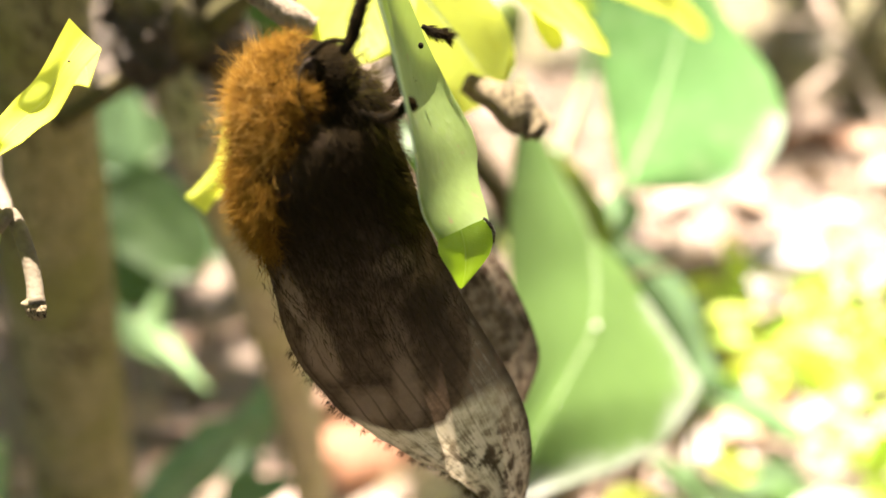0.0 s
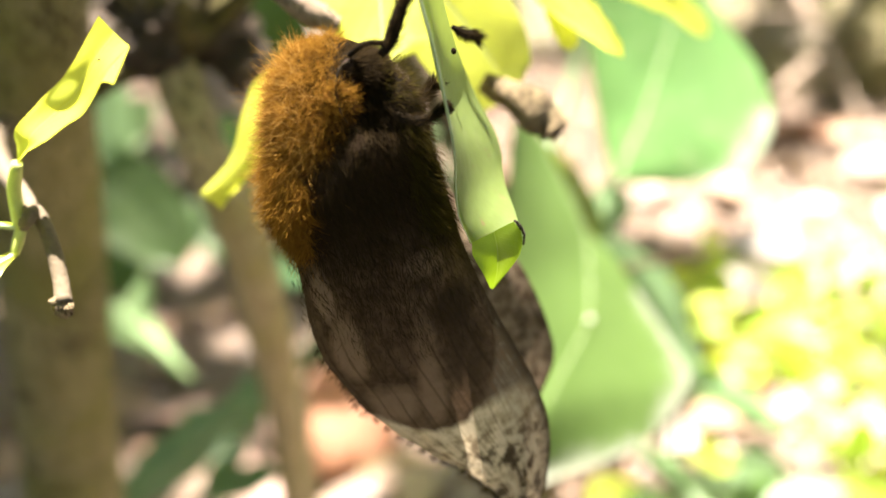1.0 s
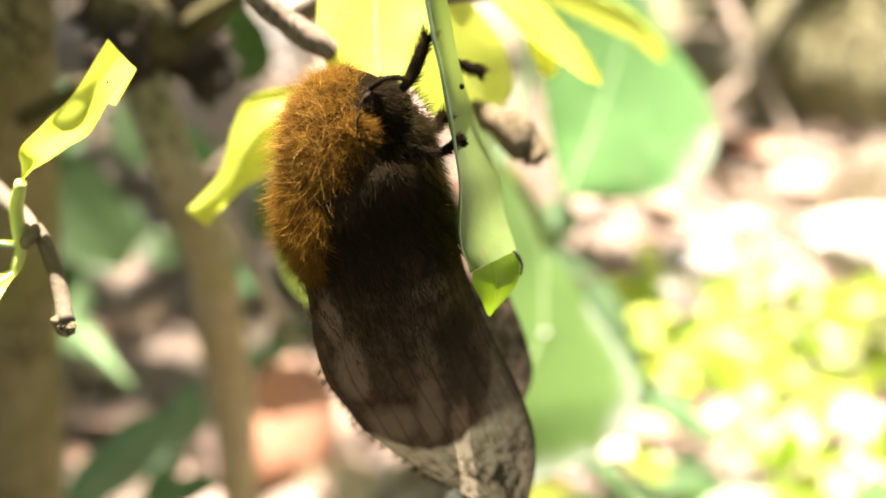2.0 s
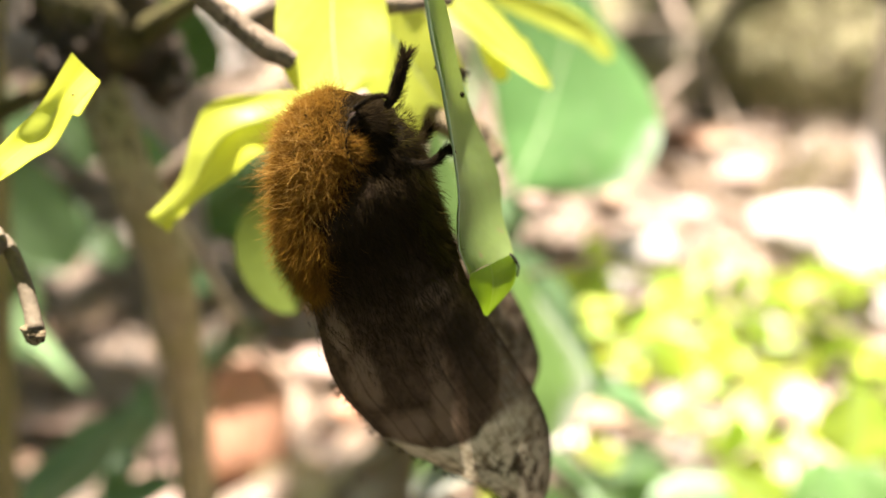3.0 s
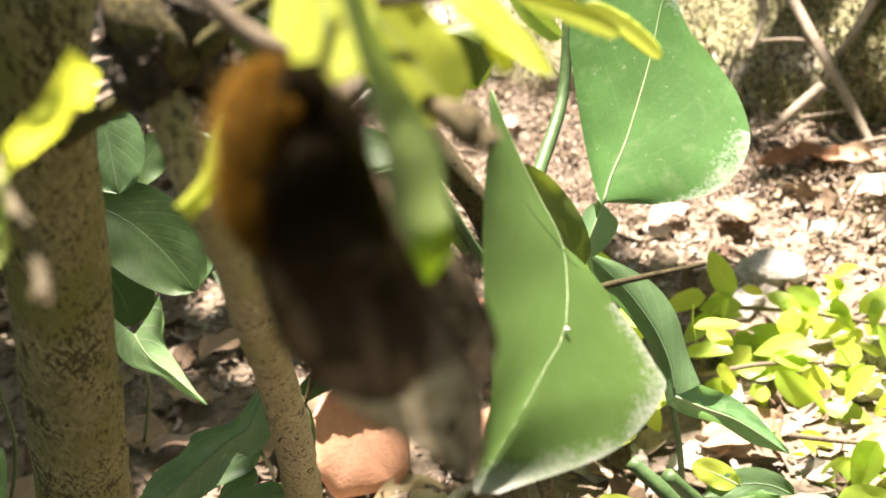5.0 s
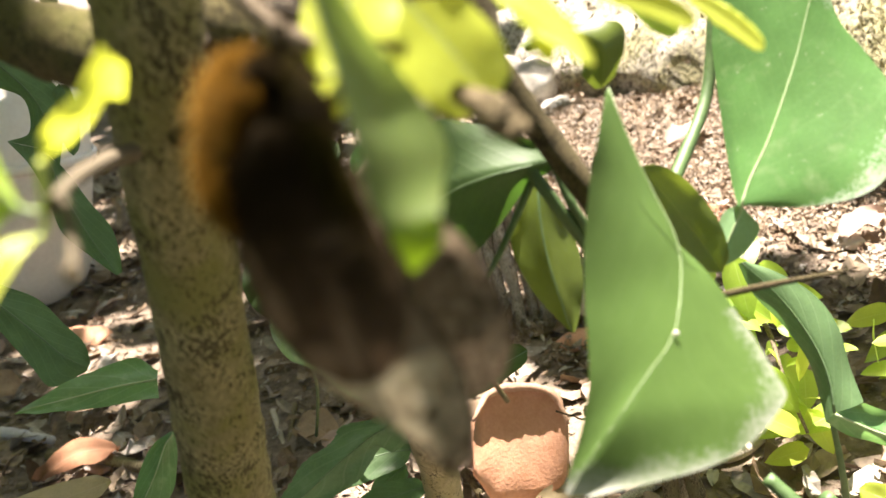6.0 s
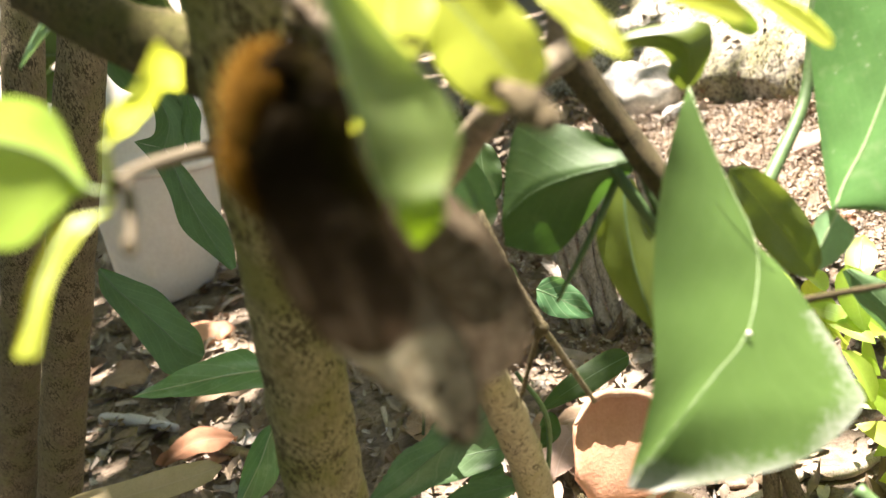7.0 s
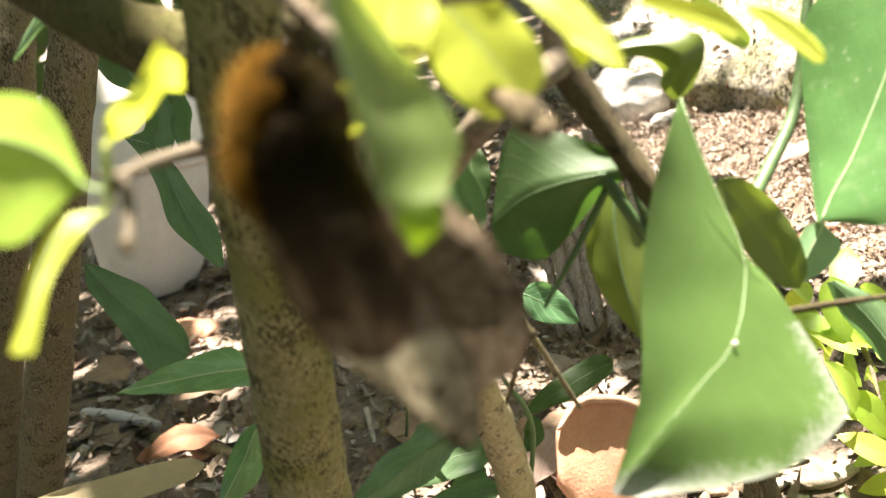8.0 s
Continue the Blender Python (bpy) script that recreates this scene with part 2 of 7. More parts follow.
def spline(points, n):
    """A smooth line through points."""
    pts = [Vector(p) for p in points]
    pts = [2 * pts[0] - pts[1]] + pts + [2 * pts[-1] - pts[-2]]
    out = []
    segs = len(pts) - 3
    for i in range(n + 1):
        x = i / n * segs
        k = min(int(x), segs - 1)
        t = x - k
        a, b, c, d = pts[k:k + 4]
        out.append(0.5 * ((2 * b) + (c - a) * t + (2 * a - 5 * b + 4 * c - d) * t * t + (3 * b - a - 3 * c + d) * t ** 3))
    return out


def tube(bm, points, radii, sides=10, n=24, wobble=0.0, seed=0.0):
    """A tapered, slightly uneven round stem along a smooth line."""
    line = spline(points, n)
    rad = spline([(r, 0, 0) for r in radii], n)
    side = Vector((1, 0.3, 0.1))
    rings = []
    for i, p in enumerate(line):
        t = (line[min(i + 1, n)] - line[max(i - 1, 0)]).normalized()
        side = (side - t * side.dot(t)).normalized()
        up = t.cross(side)
        ring = []
        for k in range(sides):
            a = 2 * math.pi * k / sides
            d = side * math.cos(a) + up * math.sin(a)
            r = max(rad[i].x, 1e-5)
            if wobble:
                r *= 1 + wobble * noise.noise((p + d * r * 0.8) / max(r, 1e-4) * 0.7 + Vector((seed, seed, 0)))
            ring.append(bm.verts.new(p + d * r))
        rings.append(ring)
    for a, b in zip(rings, rings[1:]):
        for k in range(sides):
            bm.faces.new((a[k], a[(k + 1) % sides], b[(k + 1) % sides], b[k]))
    bm.faces.new(rings[0][::-1])
    bm.faces.new(rings[-1])
    return bm


def blade(bm, base, mid, tip, left, right, normal, p=0.8, q=0.8, fold=0.12, ripple=0.0, nu=20, nv=10, seed=0.0, notch=0.0, s0=0.0, s1=1.0, twist=0.0, pl=None, ql=None, lobe=0.0):
    """A leaf blade: midrib through base, mid and tip, half-widths left and right, facing normal."""
    uvl = bm.loops.layers.uv.get("leaf") or bm.loops.layers.uv.new("leaf")
    base, mid, tip = Vector(base), Vector(mid), Vector(tip)
    ctrl = 2 * mid - (base + tip) / 2
    nrm = Vector(normal).normalized()
    peak = (p / (p + q)) ** p * (q / (p + q)) ** q
    pa, qa = pl or p, ql or q
    peak_l = (pa / (pa + qa)) ** pa * (qa / (pa + qa)) ** qa
    grid = []
    for i in range(nu + 1):
        s = s0 + (s1 - s0) * i / nu
        c = base * (1 - s) ** 2 + ctrl * 2 * s * (1 - s) + tip * s * s
        t = ((ctrl - base) * (1 - s) + (tip - ctrl) * s).normalized()
        nn = (nrm - t * nrm.dot(t)).normalized()
        if twist:
            nn = Matrix.Rotation(twist * (s - 0.5), 3, t) @ nn
        sd = t.cross(nn)
        wd = max(s, 1e-4) ** p * max(1 - s, 1e-4) ** q / peak
        wl = max(s, 1e-4) ** pa * max(1 - s, 1e-4) ** qa / peak_l
        row = []
        for j in range(nv + 1):
            v = j / nv * 2 - 1
            half = left * wl if v < 0 else right * wd
            if lobe:
                half *= 1 - lobe * (0.5 - 0.5 * math.cos(s * 24 + (1.1 if v < 0 else 0.0) + seed)) * (1 - 0.6 * s)
            if notch and abs(v) > 0.9:
                half *= 1 - notch * (0.5 + 0.5 * noise.noise(Vector((s * 14 + seed, v, seed))))
            off = fold * abs(v) * half - 0.25 * abs(fold) * half * v * v
            off += ripple * abs(v) ** 1.5 * noise.noise(Vector((s * 3.5 + seed, v * 1.3, seed * 2.1)))
            row.append((bm.verts.new(c + sd * v * half + nn * off), s, j / nv))
        grid.append(row)
    for i in range(nu):
        for j in range(nv):
            quad = (grid[i][j], grid[i][j + 1], grid[i + 1][j + 1], grid[i + 1][j])
            fc = bm.faces.new([a[0] for a in quad])
            for lp, a in zip(fc.loops, quad):
                lp[uvl].uv = (a[1], a[2])
    return bm


def leaf_part(parent, base, mid, tip, left, right, normal, mat, label="", rib=0.0, name="leaf", **kw):
    bm = bmesh.new()
    b, m, t = local(parent, base), local(parent, mid), local(parent, tip)
    blade(bm, b, m, t, left, right, normal, **kw)
    ob = part(name, bm, MAT[mat], parent, label)
    if rib:
        rb = bmesh.new()
        ctrl = 2 * m - (b + t) / 2
        nn = Vector(normal).normalized()
        line = [b * (1 - s) ** 2 + ctrl * 2 * s * (1 - s) + t * s * s - nn * rib * 0.3 for s in (0, 0.25, 0.5, 0.75, 0.97)]
        tube(rb, line, [rib, rib * 0.8, rib * 0.6, rib * 0.4, rib * 0.15], 6, 12)
        part("midrib", rb, MAT["rib_dark" if mat in ("dark_leaf", "olive_leaf", "green_arrow", "arrow_leaf") else "rib"], ob)
    return ob


def lamina(bm, left, rib, right, cup=0.1, ripple=0.0, nu=26, nv=12, seed=0.0, notch=0.0):
    """A leaf blade spread between its left margin, midrib and right margin."""
    uvl = bm.loops.layers.uv.get("leaf") or bm.loops.layers.uv.new("leaf")
    lines = [spline(c, nu) for c in (left, rib, right)]
    grid = []
    for i in range(nu + 1):
        a, m, b = (c[i] for c in lines)
        along = lines[1][min(i + 1, nu)] - lines[1][max(i - 1, 0)]
        n = along.cross(b - a)
        n = n.normalized() if n.length > 1e-9 else Vector((0, -1, 0))
        row = []
        for j in range(nv + 1):
            v = j / nv * 2 - 1
            far = a if v < 0 else b
            reach = abs(v)
            if notch and reach > 0.85:
                reach *= 1 - notch * (0.5 + 0.5 * noise.noise(Vector((i * 0.7 + seed, v, seed))))
            p = m.lerp(far, reach)
            p = p - n * cup * (far - m).length * math.sin(math.pi * reach) * 0.5
            p = p + n * ripple * reach ** 1.5 * noise.noise(Vector((i / nu * 4 + seed, v * 1.3, seed * 2.1)))
            row.append((bm.verts.new(p), i / nu, j / nv))
        grid.append(row)
    for i in range(nu):
        for j in range(nv):
            quad = (grid[i][j], grid[i][j + 1], grid[i + 1][j + 1], grid[i + 1][j])
            fc = bm.faces.new([q[0] for q in quad])
            for lp, q in zip(fc.loops, quad):
                lp[uvl].uv = (q[1], q[2])
    return bm


def leaf_between(parent, left, rib, right, mat, label="", stalk=0.0, name="leaf", **kw):
    """A leaf by its three long curves, with a raised midrib where stalk gives its thickness."""
    ll, mm_, rr = ([local(parent, p) for p in c] for c in (left, rib, right))
    ob = part(name, lamina(bmesh.new(), ll, mm_, rr, **kw), MAT[mat], parent, label)
    if stalk:
        k = len(mm_)
        rb = tube(bmesh.new(), mm_, [stalk * (1 - 0.8 * i / (k - 1)) for i in range(k)], 6, 20)
        part("midrib", rb, MAT["rib_dark" if mat in ("dark_leaf", "olive_leaf", "green_arrow", "arrow_leaf", "wavy_leaf") else "rib"], ob)
    return ob


def stem_part(parent, points, radii, mat, name="stem", label="", sides=10, n=24, wobble=0.1, seed=0.0):
    bm = tube(bmesh.new(), [local(parent, p) for p in points], radii, sides, n, wobble, seed)
    return part(name, bm, MAT[mat], parent, label)


# ---- ground ----
def ground_height(x, y):
    h = 0.012 * noise.noise(Vector((x * 6, y * 6, 0))) + 0.005 * noise.noise(Vector((x * 25, y * 25, 3)))
    return h


def build_ground():
    bm = bmesh.new()
    xs = [-60, -15, -4] + [-2 + 0.025 * i for i in range(161)] + [4, 15, 60]
    ys = [-60, -15, -3, -1] + [-0.4 + 0.025 * i for i in range(113)] + [4, 15, 60]
    rows = [[bm.verts.new((x, y, ground_height(x, y) if abs(x) < 3 and -0.5 < y < 3 else ground_height(0, min(y, 2.4)) * 0.7)) for x in xs] for y in ys]
    for a, b in zip(rows, rows[1:]):
        for i in range(len(xs) - 1):
            bm.faces.new((a[i], a[i + 1], b[i + 1], b[i]))
    return tagged(part("ground", bm, MAT["soil"], None), "bare brown soil strewn with dry leaf litter", "ground", kind="structure")


ground = build_ground()

# ---- moth ----
MO = Vector((-0.003, 0.073, 0.325))


def mm(a, b, c=0.0):
    """Moth space in millimetres: a to the right, b up, c towards the viewer's side."""
    return Vector((a, -c, b)) * 0.001


def wing_mat(name, far=False, lift=1.0):
    """Velvety wing: dark brown disc with soft patches, thin dark veins, greyish streaked border and a cream speckled tip."""
    m, nt, b = material(name)

    def layer(which):
        uv = nt.nodes.new("ShaderNodeUVMap")
        uv.uv_map = which
        sep = nt.nodes.new("ShaderNodeSeparateXYZ")
        nt.links.new(uv.outputs[0], sep.inputs[0])
        return uv.outputs[0], sep.outputs[0], sep.outputs[1]
    uvo, u, v = layer("leaf")
    _, x, y = layer("plan")

    def M(op, a, c=0.0, d=0.0):
        return math_node(nt, op, a, c, d)

    def step(val, lo, hi):
        """0 below lo, 1 above hi."""
        return M('MAXIMUM', M('MINIMUM', M('DIVIDE', M('SUBTRACT', val, lo), hi - lo), 1.0), 0.0)

    def stretched(su, sv, detail=4):
        mp = nt.nodes.new("ShaderNodeMapping")
        mp.inputs["Scale"].default_value = (su, sv, 1)
        nt.links.new(uvo, mp.inputs[0])
        return noise_out(nt, 1.0, detail, mp.outputs[0])
    n1 = noise_out(nt, 240, 4)
    n2 = noise_out(nt, 1500, 5)
    speck = noise_out(nt, 800, 4)
    streak = stretched(6, 34)
    fine = stretched(14, 70, 5)

    def patch(x0, y0, sx, sy):
        a = M('POWER', M('ABSOLUTE', M('DIVIDE', M('SUBTRACT', x, x0), sx)), 2.0)
        c = M('POWER', M('ABSOLUTE', M('DIVIDE', M('SUBTRACT', y, y0), sy)), 2.0)
        return step(M('SUBTRACT', M('MULTIPLY_ADD', M('SUBTRACT', n1, 0.5), 1.2, 1.0), M('ADD', a, c)), 0.0, 0.7)
    dark = tuple(c * lift for c in (0.0120, 0.0082, 0.0045))
    brown = tuple(c * lift for c in (0.052, 0.0345, 0.0205))
    grey = tuple(c * lift for c in (0.105, 0.074, 0.048))
    base = ramp(nt, M('MULTIPLY_ADD', n2, 0.30, M('MULTIPLY_ADD', streak, 0.22, M('MULTIPLY', n1, 0.48))), [(0.34, dark), (0.64, brown)])
    if far:
        base = mixc(nt, M('MULTIPLY', step(M('MULTIPLY_ADD', streak, 0.35, M('MULTIPLY', speck, 0.65)), 0.40, 0.60), 0.75), base, tuple(c * lift for c in (0.150, 0.120, 0.080)))
        base = mixc(nt, M('MULTIPLY', step(v, 0.90, 1.0), 0.6), base, dark)
    else:
        for x0, y0, sx, sy, much in ((-1.0, 2.4, 1.9, 1.4, 0.6), (-9.3, 1.0, 1.0, 3.2, 0.8), (-8.2, -4.2, 1.6, 4.2, 0.6), (-5.6, -10.0, 2.6, 2.6, 0.55), (-2.2, -9.5, 1.3, 4.0, 0.5), (-2.0, -4.0, 1.2, 3.0, 0.25)):
            base = mixc(nt, M('MULTIPLY', patch(x0, y0, sx, sy), much), base, grey)
        for x0, y0, sx, sy, much in ((0.6, -2.4, 2.2, 2.6, 0.8), (1.2, -6.4, 2.2, 4.6, 0.6), (-5.0, -3.0, 2.6, 4.4, 0.25)):
            base = mixc(nt, M('MULTIPLY', patch(x0, y0, sx, sy), much), base, dark)
        # darker towards the body
        base = mixc(nt, M('MULTIPLY', step(M('MULTIPLY_ADD', n1, 3.0, y), 2.0, 10.0), 0.85), base, tuple(c * 0.7 for c in dark))
    # veins fan out towards the margin
    wob = M('MULTIPLY_ADD', n1, 0.30, M('MULTIPLY', v, 9.0))
    vein = M('ABSOLUTE', M('SUBTRACT', M('FRACT', wob), 0.5))
    vein = M('MAXIMUM', M('SUBTRACT', 1.0, M('MULTIPLY', vein, 11.0)), 0.0)
    vein = M('MULTIPLY', vein, step(M('MULTIPLY', y, -1.0), -1.0, 6.0))
    base = mixc(nt, M('MULTIPLY', vein, M('MULTIPLY_ADD', n1, 0.9, 0.1)), base, tuple(c * 0.9 for c in dark))
    if not far:
        ex = M('POWER', M('ABSOLUTE', M('DIVIDE', M('SUBTRACT', x, -2.6), 6.3)), 2.0)
        ey = M('POWER', M('ABSOLUTE', M('DIVIDE', M('SUBTRACT', y, -5.8), 7.9)), 2.0)
        scallop = M('MULTIPLY', M('ABSOLUTE', M('SINE', M('MULTIPLY', v, 28.0))), 0.05)
        disc = M('ADD', M('ADD', ex, ey), M('ADD', scallop, M('MULTIPLY', M('SUBTRACT', n1, 0.5), 0.35)))
        outside = step(disc, 1.00, 1.16)
        low = step(M('MULTIPLY', y, -1.0), 11.6, 13.0)
        border = M('MULTIPLY', outside, M('MULTIPLY', step(x, 1.5, 3.2), step(M('MULTIPLY', y, -1.0), 0.5, 4.0)))
        smear = ramp(nt, M('MULTIPLY_ADD', fine, 0.55, M('MULTIPLY', speck, 0.45)), [(0.38, tuple(c * 1.2 for c in brown)), (0.52, (0.15, 0.115, 0.075)), (0.64, (0.26, 0.21, 0.145))])
        base = mixc(nt, border, base, smear)
        cream = ramp(nt, M('MULTIPLY_ADD', speck, 0.55, M('MULTIPLY', fine, 0.45)), [(0.34, (0.16, 0.115, 0.065)), (0.42, (0.42, 0.34, 0.205)), (0.56, (0.64, 0.55, 0.37))])
        right = step(M('MULTIPLY_ADD', y, -0.12, x), 4.2, 7.6)
        cream = mixc(nt, M('MULTIPLY', right, 0.6), cream, smear)
        ends = M('MULTIPLY', step(M('MULTIPLY', y, -1.0), 13.5, 18.5), ramp(nt, M('MULTIPLY_ADD', fine, 0.4, M('MULTIPLY', speck, 0.6)), [(0.45, (1, 1, 1)), (0.51, (0, 0, 0))]))
        cream = mixc(nt, M('MULTIPLY', ends, 0.9), cream, dark)
        cream = mixc(nt, M('MULTIPLY', vein, M('MULTIPLY', streak, 0.7)), cream, brown)
        base = mixc(nt, M('MULTIPLY', outside, low), base, cream)
        base = mixc(nt, M('MULTIPLY', step(v, 0.93, 0.99), 0.8), base, dark)
    nt.links.new(base, b.inputs["Base Color"])
    b.inputs["Roughness"].default_value = 1.0
    b.inputs["Specular IOR Level"].default_value = 0.05
    bump(nt, M('ADD', streak, n2), 0.4, 0.0002, b)
    tr = nt.nodes.new("ShaderNodeBsdfTranslucent")
    nt.links.new(base, tr.inputs[0])
    mx = nt.nodes.new("ShaderNodeMixShader")
    mx.inputs[0].default_value = 0.22
    nt.links.new(b.outputs[0], mx.inputs[1])
    nt.links.new(tr.outputs[0], mx.inputs[2])
    nt.links.new(mx.outputs[0], nt.nodes["Material Output"].inputs[0])
    return m


def fur_mat(name, dark, light):
    m, nt, b = material(name)
    geo = nt.nodes.new("ShaderNodeNewGeometry")
    nt.links.new(ramp(nt, geo.outputs["Random Per Island"], [(0.0, dark), (1.0, light)]), b.inputs["Base Color"])
    b.inputs["Roughness"].default_value = 0.85
    b.inputs["Specular IOR Level"].default_value = 0.06
    tr = nt.nodes.new("ShaderNodeBsdfTranslucent")
    tr.inputs[0].default_value = (*light, 1)
    mx = nt.nodes.new("ShaderNodeMixShader")
    mx.inputs[0].default_value = 0.35
    nt.links.new(b.outputs[0], mx.inputs[1])
    nt.links.new(tr.outputs[0], mx.inputs[2])
    nt.links.new(mx.outputs[0], nt.nodes["Material Output"].inputs[0])
    return m


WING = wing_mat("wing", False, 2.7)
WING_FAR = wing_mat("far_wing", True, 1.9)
FUR_ORANGE = fur_mat("orange_fur", (0.050, 0.021, 0.0028), (0.30, 0.158, 0.022))
# lighter golden copy for the outer hairs: backlight put into their colour
FUR_BACKLIT = fur_mat("backlit_fur", (0.16, 0.075, 0.013), (0.50, 0.30, 0.075))
FUR_DARK = fur_mat("dark_fur", (0.010, 0.0070, 0.0030), (0.046, 0.032, 0.0135))
FUR_OLIVE = fur_mat("olive_fur", (0.016, 0.013, 0.004), (0.075, 0.062, 0.012))
BODY = rough_mat("moth_body", (0.006, 0.0045, 0.0025), (0.020, 0.015, 0.0075), 400, 1.0, bump_d=0.0005)
BODY.node_tree.nodes["Principled BSDF"].inputs["Specular IOR Level"].default_value = 0.08
EYE = rough_mat("moth_eye", (0.01, 0.008, 0.006), (0.03, 0.02, 0.015), 300, 0.5, bump_d=0.0001)
EYE.node_tree.nodes["Principled BSDF"].inputs["Specular IOR Level"].default_value = 0.04


def hair(verts, faces, root, way, length, width, bend, rng):
    """One hair: a thin three-step strip that curls over."""
    way = way.normalized()
    side = way.cross(Vector((rng.uniform(-1, 1), rng.uniform(-1, 1), rng.uniform(-1, 1)))).normalized()
    k = len(verts)
    p = root.copy()
    d = way.copy()
    steps = 4
    for i in range(steps + 1):
        wd = width * (1 - i / steps * 0.85) / 2
        verts.append(p + side * wd)
        verts.append(p - side * wd)
        if i:
            faces.append((k + 2 * i - 2, k + 2 * i - 1, k + 2 * i + 1, k + 2 * i))
        d = (d + bend / steps).normalized()
        p = p + d * (length / steps)


def curl(p, freq, much):
    """A shared swirl, so that neighbouring hairs bend together into tufts."""
    q = p * freq
    return Vector((noise.noise(q), noise.noise(q + Vector((31, 0, 0))), noise.noise(q + Vector((0, 31, 0))))) * much


def fur_part(name, parent, mat, count, pick, label, seed):
    """pick(rng) gives root, direction, length, width and bend of a hair."""
    rng = random.Random(seed)
    verts, faces = [], []
    for _ in range(count):
        h = pick(rng)
        if h:
            hair(verts, faces, *h, rng)
    me = bpy.data.meshes.new(name)
    me.from_pydata([tuple(v) for v in verts], [], faces)
    me.materials.append(mat)
    ob = new(name, me)
    ob.parent = parent
    ob["label"] = label
    ob["kind"] = "stuff"
    return ob


def wing_surface(bm, stations, depth, bulge, roll, nv=22, nu=46, seed=0.0, back=0.0):
    """A roofed wing between its two margins. stations: (left a, b, right a, b) in mm from root to tip."""
    uvl = bm.loops.layers.uv.new("leaf")
    plan = bm.loops.layers.uv.new("plan")
    ll = spline([(s[0], s[1], 0) for s in stations], nu)
    rr = spline([(s[2], s[3], 0) for s in stations], nu)
    grid = []
    for i in range(nu + 1):
        u = i / nu
        row = []
        for j in range(nv + 1):
            v = j / nv
            q = ll[i].lerp(rr[i], v)
            x = 2 * v - 1
            c = depth + bulge * (1 - u * 0.75) * (1 - x * x) + roll * x - 1.6 * abs(x) ** 3 * (1 - 0.8 * u)
            c += 0.12 * math.sin(v * 24 + u * 3) * u + 0.3 * noise.noise(Vector((q.x * 0.3, q.y * 0.3, seed))) + back * u
            if u > 0.95 or v < 0.03:
                q = q + Vector((0.18 * noise.noise(Vector((v * 60, u * 90, seed))), 0.35 * noise.noise(Vector((v * 40, u * 60, seed + 5))), 0))
            row.append((bm.verts.new(mm(q.x, q.y, c)), u, v, q.x, q.y))
        grid.append(row)
    for i in range(nu):
        for j in range(nv):
            quad = (grid[i][j], grid[i][j + 1], grid[i + 1][j + 1], grid[i + 1][j])
            fc = bm.faces.new([a[0] for a in quad])
            for lp, a in zip(fc.loops, quad):
                lp[uvl].uv = (a[1], a[2])
                lp[plan].uv = (a[3], a[4])
    return grid


def blob(bm, centre, radii, seg=24, rings=16, tilt=0.0):
    bmesh.ops.create_uvsphere(bm, u_segments=seg, v_segments=rings, radius=1,
                              matrix=Matrix.Translation(centre) @ Matrix.Rotation(tilt, 4, 'Y') @ Matrix.Diagonal((*radii, 1)))


NEAR_WING = [
    (-5.00, 14.50, 0.40, 13.20),
    (-10.83, 10.51, 1.43, 10.43),
    (-11.10, 8.21, 1.86, 6.92),
    (-11.00, 5.77, 2.31, 2.76),
    (-10.81, 2.23, 3.28, -1.72),
    (-11.08, -1.87, 4.35, -5.34),
    (-10.53, -5.81, 5.51, -8.82),
    (-9.36, -8.90, 6.67, -12.72),
    (-8.01, -11.84, 7.38, -16.67),
    (-4.98, -15.59, 7.34, -19.94),
    (-2.10, -18.78, 6.88, -22.55),
    (0.05, -20.91, 6.25, -24.86),
    (0.94, -22.29, 5.33, -26.81),
    (1.68, -23.39, 3.99, -27.51),
]
FAR_WING = [
    (-3.23, 4.60, 1.29, 3.46),
    (-3.03, -0.72, 4.39, -3.07),
    (-3.30, -6.14, 7.97, -8.18),
    (-3.25, -13.13, 9.65, -12.72),
    (-2.45, -20.00, 10.67, -17.60),
    (-1.91, -25.71, 10.64, -21.03),
    (-0.79, -28.50, 8.54, -25.55),
]
BODY_C = (-5.15, 12.9)
BODY_R = (6.6, 8.2, 5.8)
FLANK_C = (-8.3, 9.0)


